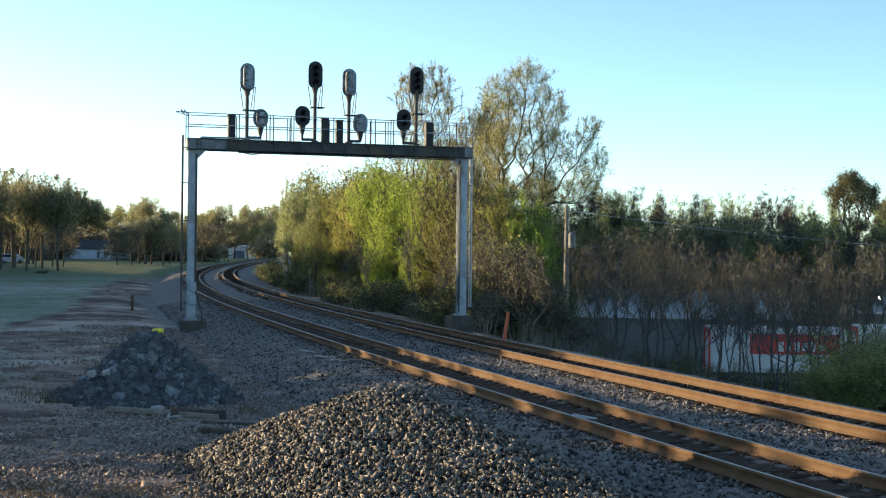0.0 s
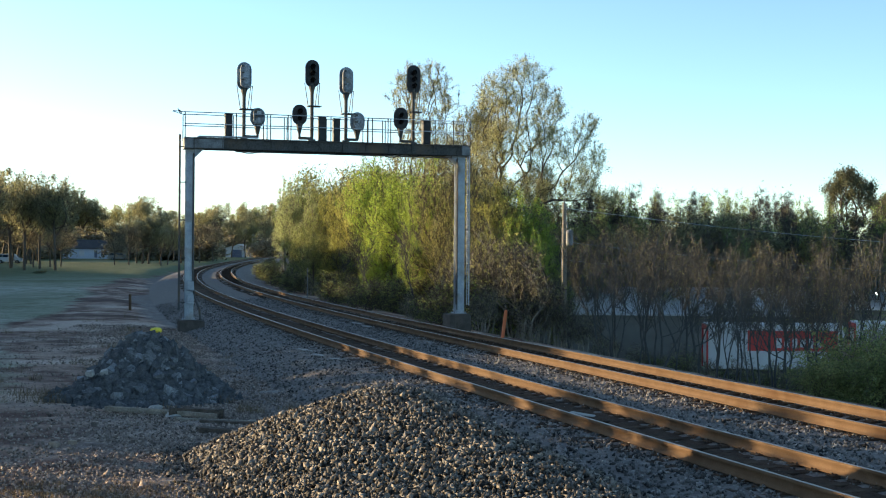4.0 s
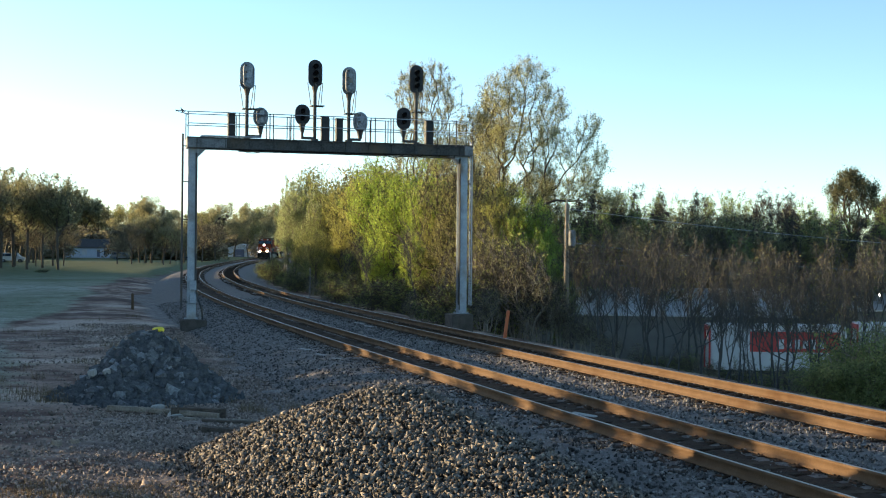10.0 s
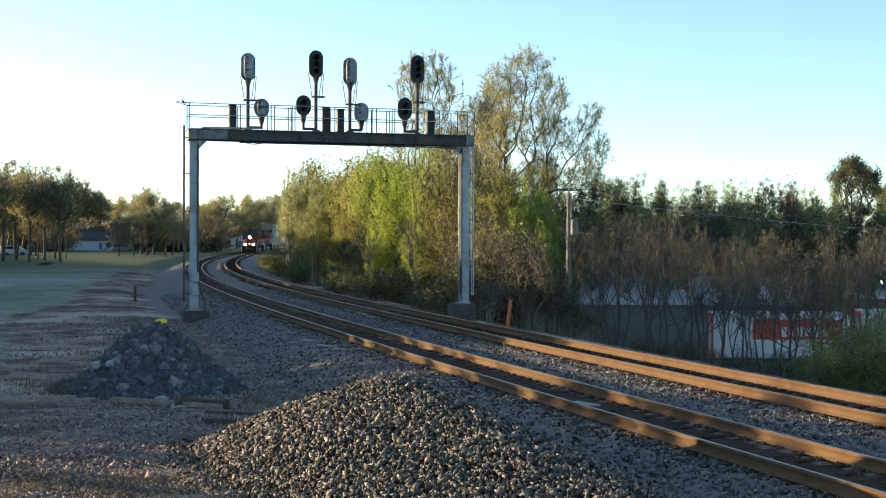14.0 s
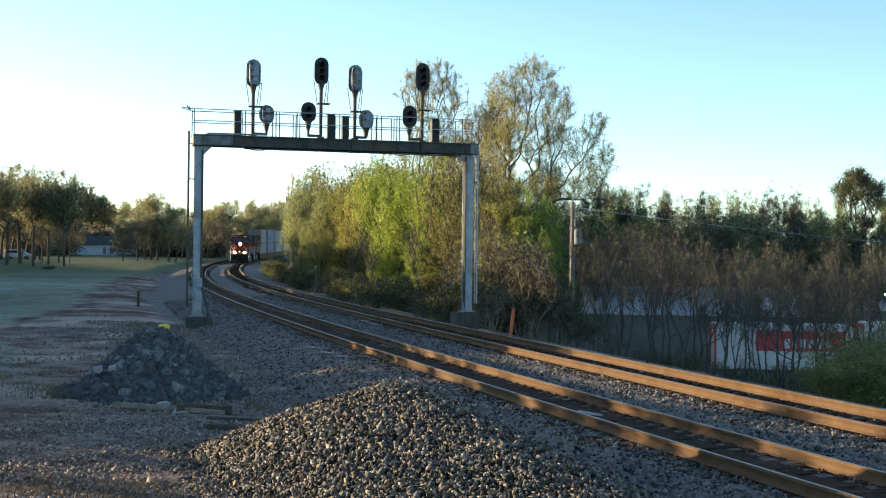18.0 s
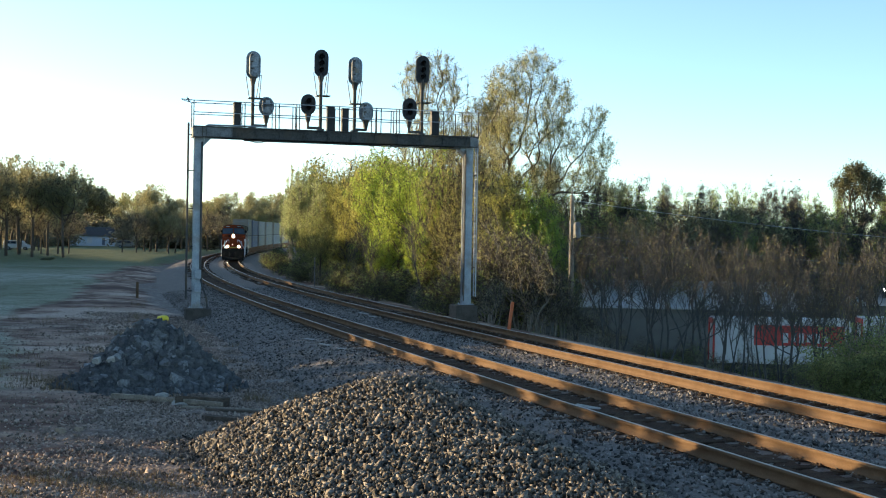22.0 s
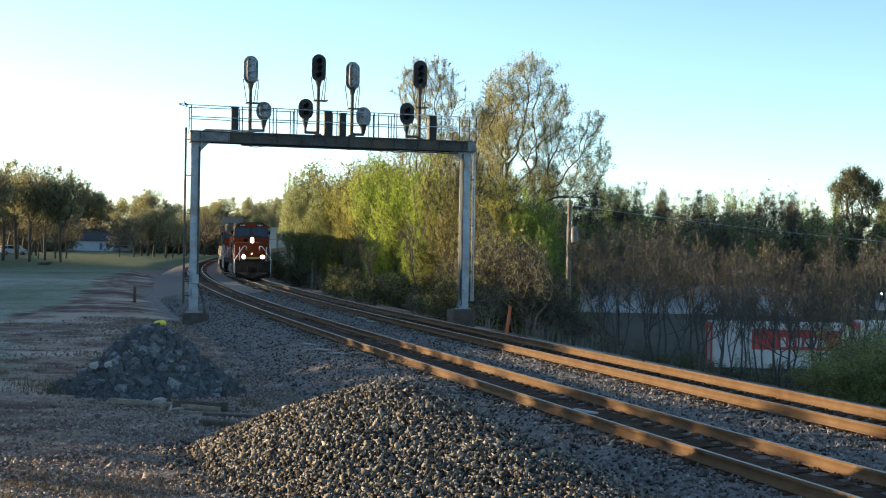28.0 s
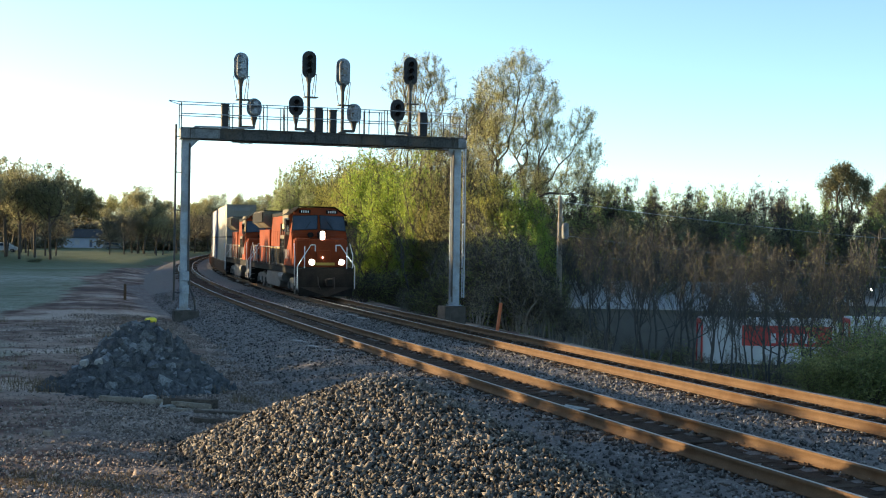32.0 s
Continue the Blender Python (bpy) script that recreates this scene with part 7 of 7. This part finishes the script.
E_TRACK = SPACING / 2
TRAIN = []    # thing, arc length behind the ditch lights, half the distance of the bogies, lift
lead = locomotive(True)
TRAIN.append((lead, 10.7, 6.9, 0.0))
TRAIN.append((locomotive(False), 33.2, 6.9, 0.0))
first_car = well_car()
boxes = [container(16.15, BOX_WHITE, "white corrugated shipping container on the train"), container(16.15, BOX_BLUE, "blue-grey corrugated shipping container on the train"),
         container(16.15, BOX_GREY, "pale grey corrugated shipping container on the train")]
order = ((0, 0), (1, 1), (0, 2), (0, 0), (2, 0), (0, 0), (0, 1), (2, 0), (0, 0), (0, 0), (1, 0), (0, 0))
used = set()
for k, (low, high) in enumerate(order):
    c = 55.2 + 20.6 * k
    TRAIN.append((first_car if k == 0 else copy_thing(first_car, Matrix()), c, 9.0, 0.0))
    for idx, z in ((low, 0.38), (high, 3.28)):
        TRAIN.append((boxes[idx] if idx not in used else copy_thing(boxes[idx], Matrix()), c, 9.0, z))
        used.add(idx)


# ---- birds ----
def bird(label):
    """A small dark bird that looks along its own x axis, with two wings that turn at the shoulders."""
    g = thing("bird", label, "bird", "small birds")
    bm = bmesh.new()
    bmesh.ops.create_uvsphere(bm, u_segments=12, v_segments=8, radius=0.5, matrix=Matrix.Diagonal((0.14, 0.055, 0.06, 1)))
    part("body", bm, FEATHER, g)
    bm = bmesh.new()
    bmesh.ops.create_uvsphere(bm, u_segments=10, v_segments=6, radius=0.024, matrix=Matrix.Translation((0.08, 0, 0.018)))
    head = part("head", bm, FEATHER, g)
    bm = bmesh.new()
    bar(bm, (0.098, 0, 0.017), (0.125, 0, 0.012), 0.007, 6, 0.001)
    part("beak", bm, ORANGE_POST, head)
    bm = bmesh.new()
    prism(bm, [(-0.05, 0.008), (-0.15, 0.004), (-0.15, -0.004), (-0.05, -0.012)], -0.02, 0.02)
    part("tail", bm, FEATHER, g)
    wings = []
    for sy in (-1, 1):
        bm = bmesh.new()
        o = [(0.045, 0.0), (0.05, 0.07), (0.02, 0.17), (-0.01, 0.175), (-0.035, 0.09), (-0.045, 0.0)]
        rows = [[bm.verts.new((x, sy * y, z)) for x, y in o] for z in (0.004, -0.004)]
        for i in range(6):
            bm.faces.new((rows[0][i], rows[0][(i + 1) % 6], rows[1][(i + 1) % 6], rows[1][i]))
        bm.faces.new(rows[0]), bm.faces.new(rows[1][::-1])
        w = part("wing", bm, FEATHER, g)
        w.location = (0.015, sy * 0.022, 0.02)
        wings.append(w)
    return g, wings


def perch(x, y):
    return Vector((x, y, ground_z(x, y) + 0.07))


ARM = BRIDGE @ Vector((-0.56, -0.55, 9.165))
ARM_TOO = BRIDGE @ Vector((-0.42, -0.55, 9.16))
# each bird: places at times, and when it flies
BIRDS = (
    (bird("small dark bird that crosses the sky on spread wings"), 19.4, 24.0,
     ((0, perch(34, 50)), (19.4, perch(34, 50)), (20.0, Vector((21.0, 38.0, 1.6))), (20.4, Vector((13.5, 30.0, 4.4))), (20.7, Vector((7.95, 24.03, 5.57))), (20.8, Vector((6.07, 22.03, 5.91))),
      (20.9, Vector((4.24, 20.03, 6.1))), (21.0, Vector((2.37, 18.02, 6.25))), (21.2, Vector((-1.4, 14.0, 6.6))), (22.0, Vector((-14, 0, 7.2))), (24.0, perch(-30, -22)), (32, perch(-30, -22)))),
    (bird("small dark bird that sits on the bridge's handrail arm"), 29.7, 32.0,
     ((0, ARM), (29.7, ARM), (29.8, Vector((-11.93, 57.99, 9.3))), (30.0, Vector((-12.22, 57.0, 9.3))), (30.2, Vector((-12.95, 56.0, 9.39))), (30.4, Vector((-14.16, 55.0, 9.08))), (30.6, Vector((-15.6, 54.0, 8.9))),
      (31.0, Vector((-19.0, 51.8, 8.6))), (32, Vector((-28.0, 46.0, 8.0))))),
    (bird("small dark bird that leaves the handrail arm for the field"), 1.5, 6.0,
     ((0, ARM_TOO), (1.5, ARM_TOO), (1.7, Vector((-12.56, 58.0, 8.07))), (1.9, Vector((-13.58, 57.0, 7.71))), (2.0, Vector((-14.19, 56.5, 7.42))), (2.1, Vector((-14.92, 56.0, 7.22))), (2.3, Vector((-16.53, 55.0, 6.68))),
      (3.0, Vector((-23, 52, 5.6))), (4.5, Vector((-38, 46, 3.0))), (6.0, perch(-50, 40)), (32, perch(-50, 40)))),
)


def fly(thing_wings, start, end, places):
    """Keys a bird along its places, and its wings: folded at rest, beating in the air."""
    ob, wings = thing_wings
    n = len(places)
    rows = []
    for i, (t, p) in enumerate(places):
        a, b = places[max(i - 1, 0)][1], places[min(i + 1, n - 1)][1]
        d = b - a
        resting = t <= start or t >= end
        h = math.atan2(d.y, d.x) if d.length > 0.01 else math.atan2(places[2][1].y - p.y, places[2][1].x - p.x) if t <= start else math.atan2(places[-2][1].y - places[-3][1].y, places[-2][1].x - places[-3][1].x)
        rise = -0.9 if resting and t < 32 else -math.atan2(d.z, math.hypot(d.x, d.y) + 0.01) * 0.6
        rows.append((t, Matrix.Translation(p) @ Euler((0, rise, h)).to_matrix().to_4x4()))
    walk(ob, rows)
    for w, sy in zip(wings, (-1, 1)):
        at = Matrix.Translation(w.location.copy())
        folded = at @ Euler((0, 0, sy * 1.35)).to_matrix().to_4x4()
        beat = [(0, folded), (start, folded)]
        for k in range(1, int((end - start) * 10)):
            beat.append((start + k * 0.1, at @ Euler((sy * (0.75 if k % 2 else -0.45), 0, sy * 0.12)).to_matrix().to_4x4()))
        beat += [(end, folded)] + ([(32, folded)] if end < 32 else [])
        walk(w, beat)


def motions():
    """The train comes round the curve at a steady 10.86 m/s; the birds fly."""
    for flight in BIRDS:
        fly(*flight)
    for ob, back, half, lift in TRAIN:
        rows = []
        for k in range(65):
            t = k * 0.5
            s = 71.09 + 10.862 * (32 - t) + back
            a, b = Vector(on_track(s - half, E_TRACK, lift)), Vector(on_track(s + half, E_TRACK, lift))
            d = (a - b).normalized()
            y = Vector((0, 0, 1)).cross(d).normalized()
            m = Matrix((d, y, d.cross(y))).transposed().to_4x4()
            rows.append((t, Matrix.Translation((a + b) / 2) @ m))
        walk(ob, rows)
    for ws in WHEELS:
        at = ws.location.copy()
        walk(ws, [(k / 15, Matrix.Translation(at) @ Matrix.Rotation(10.862 / 0.52 * k / 15, 4, 'Y')) for k in range(481)])


motions()
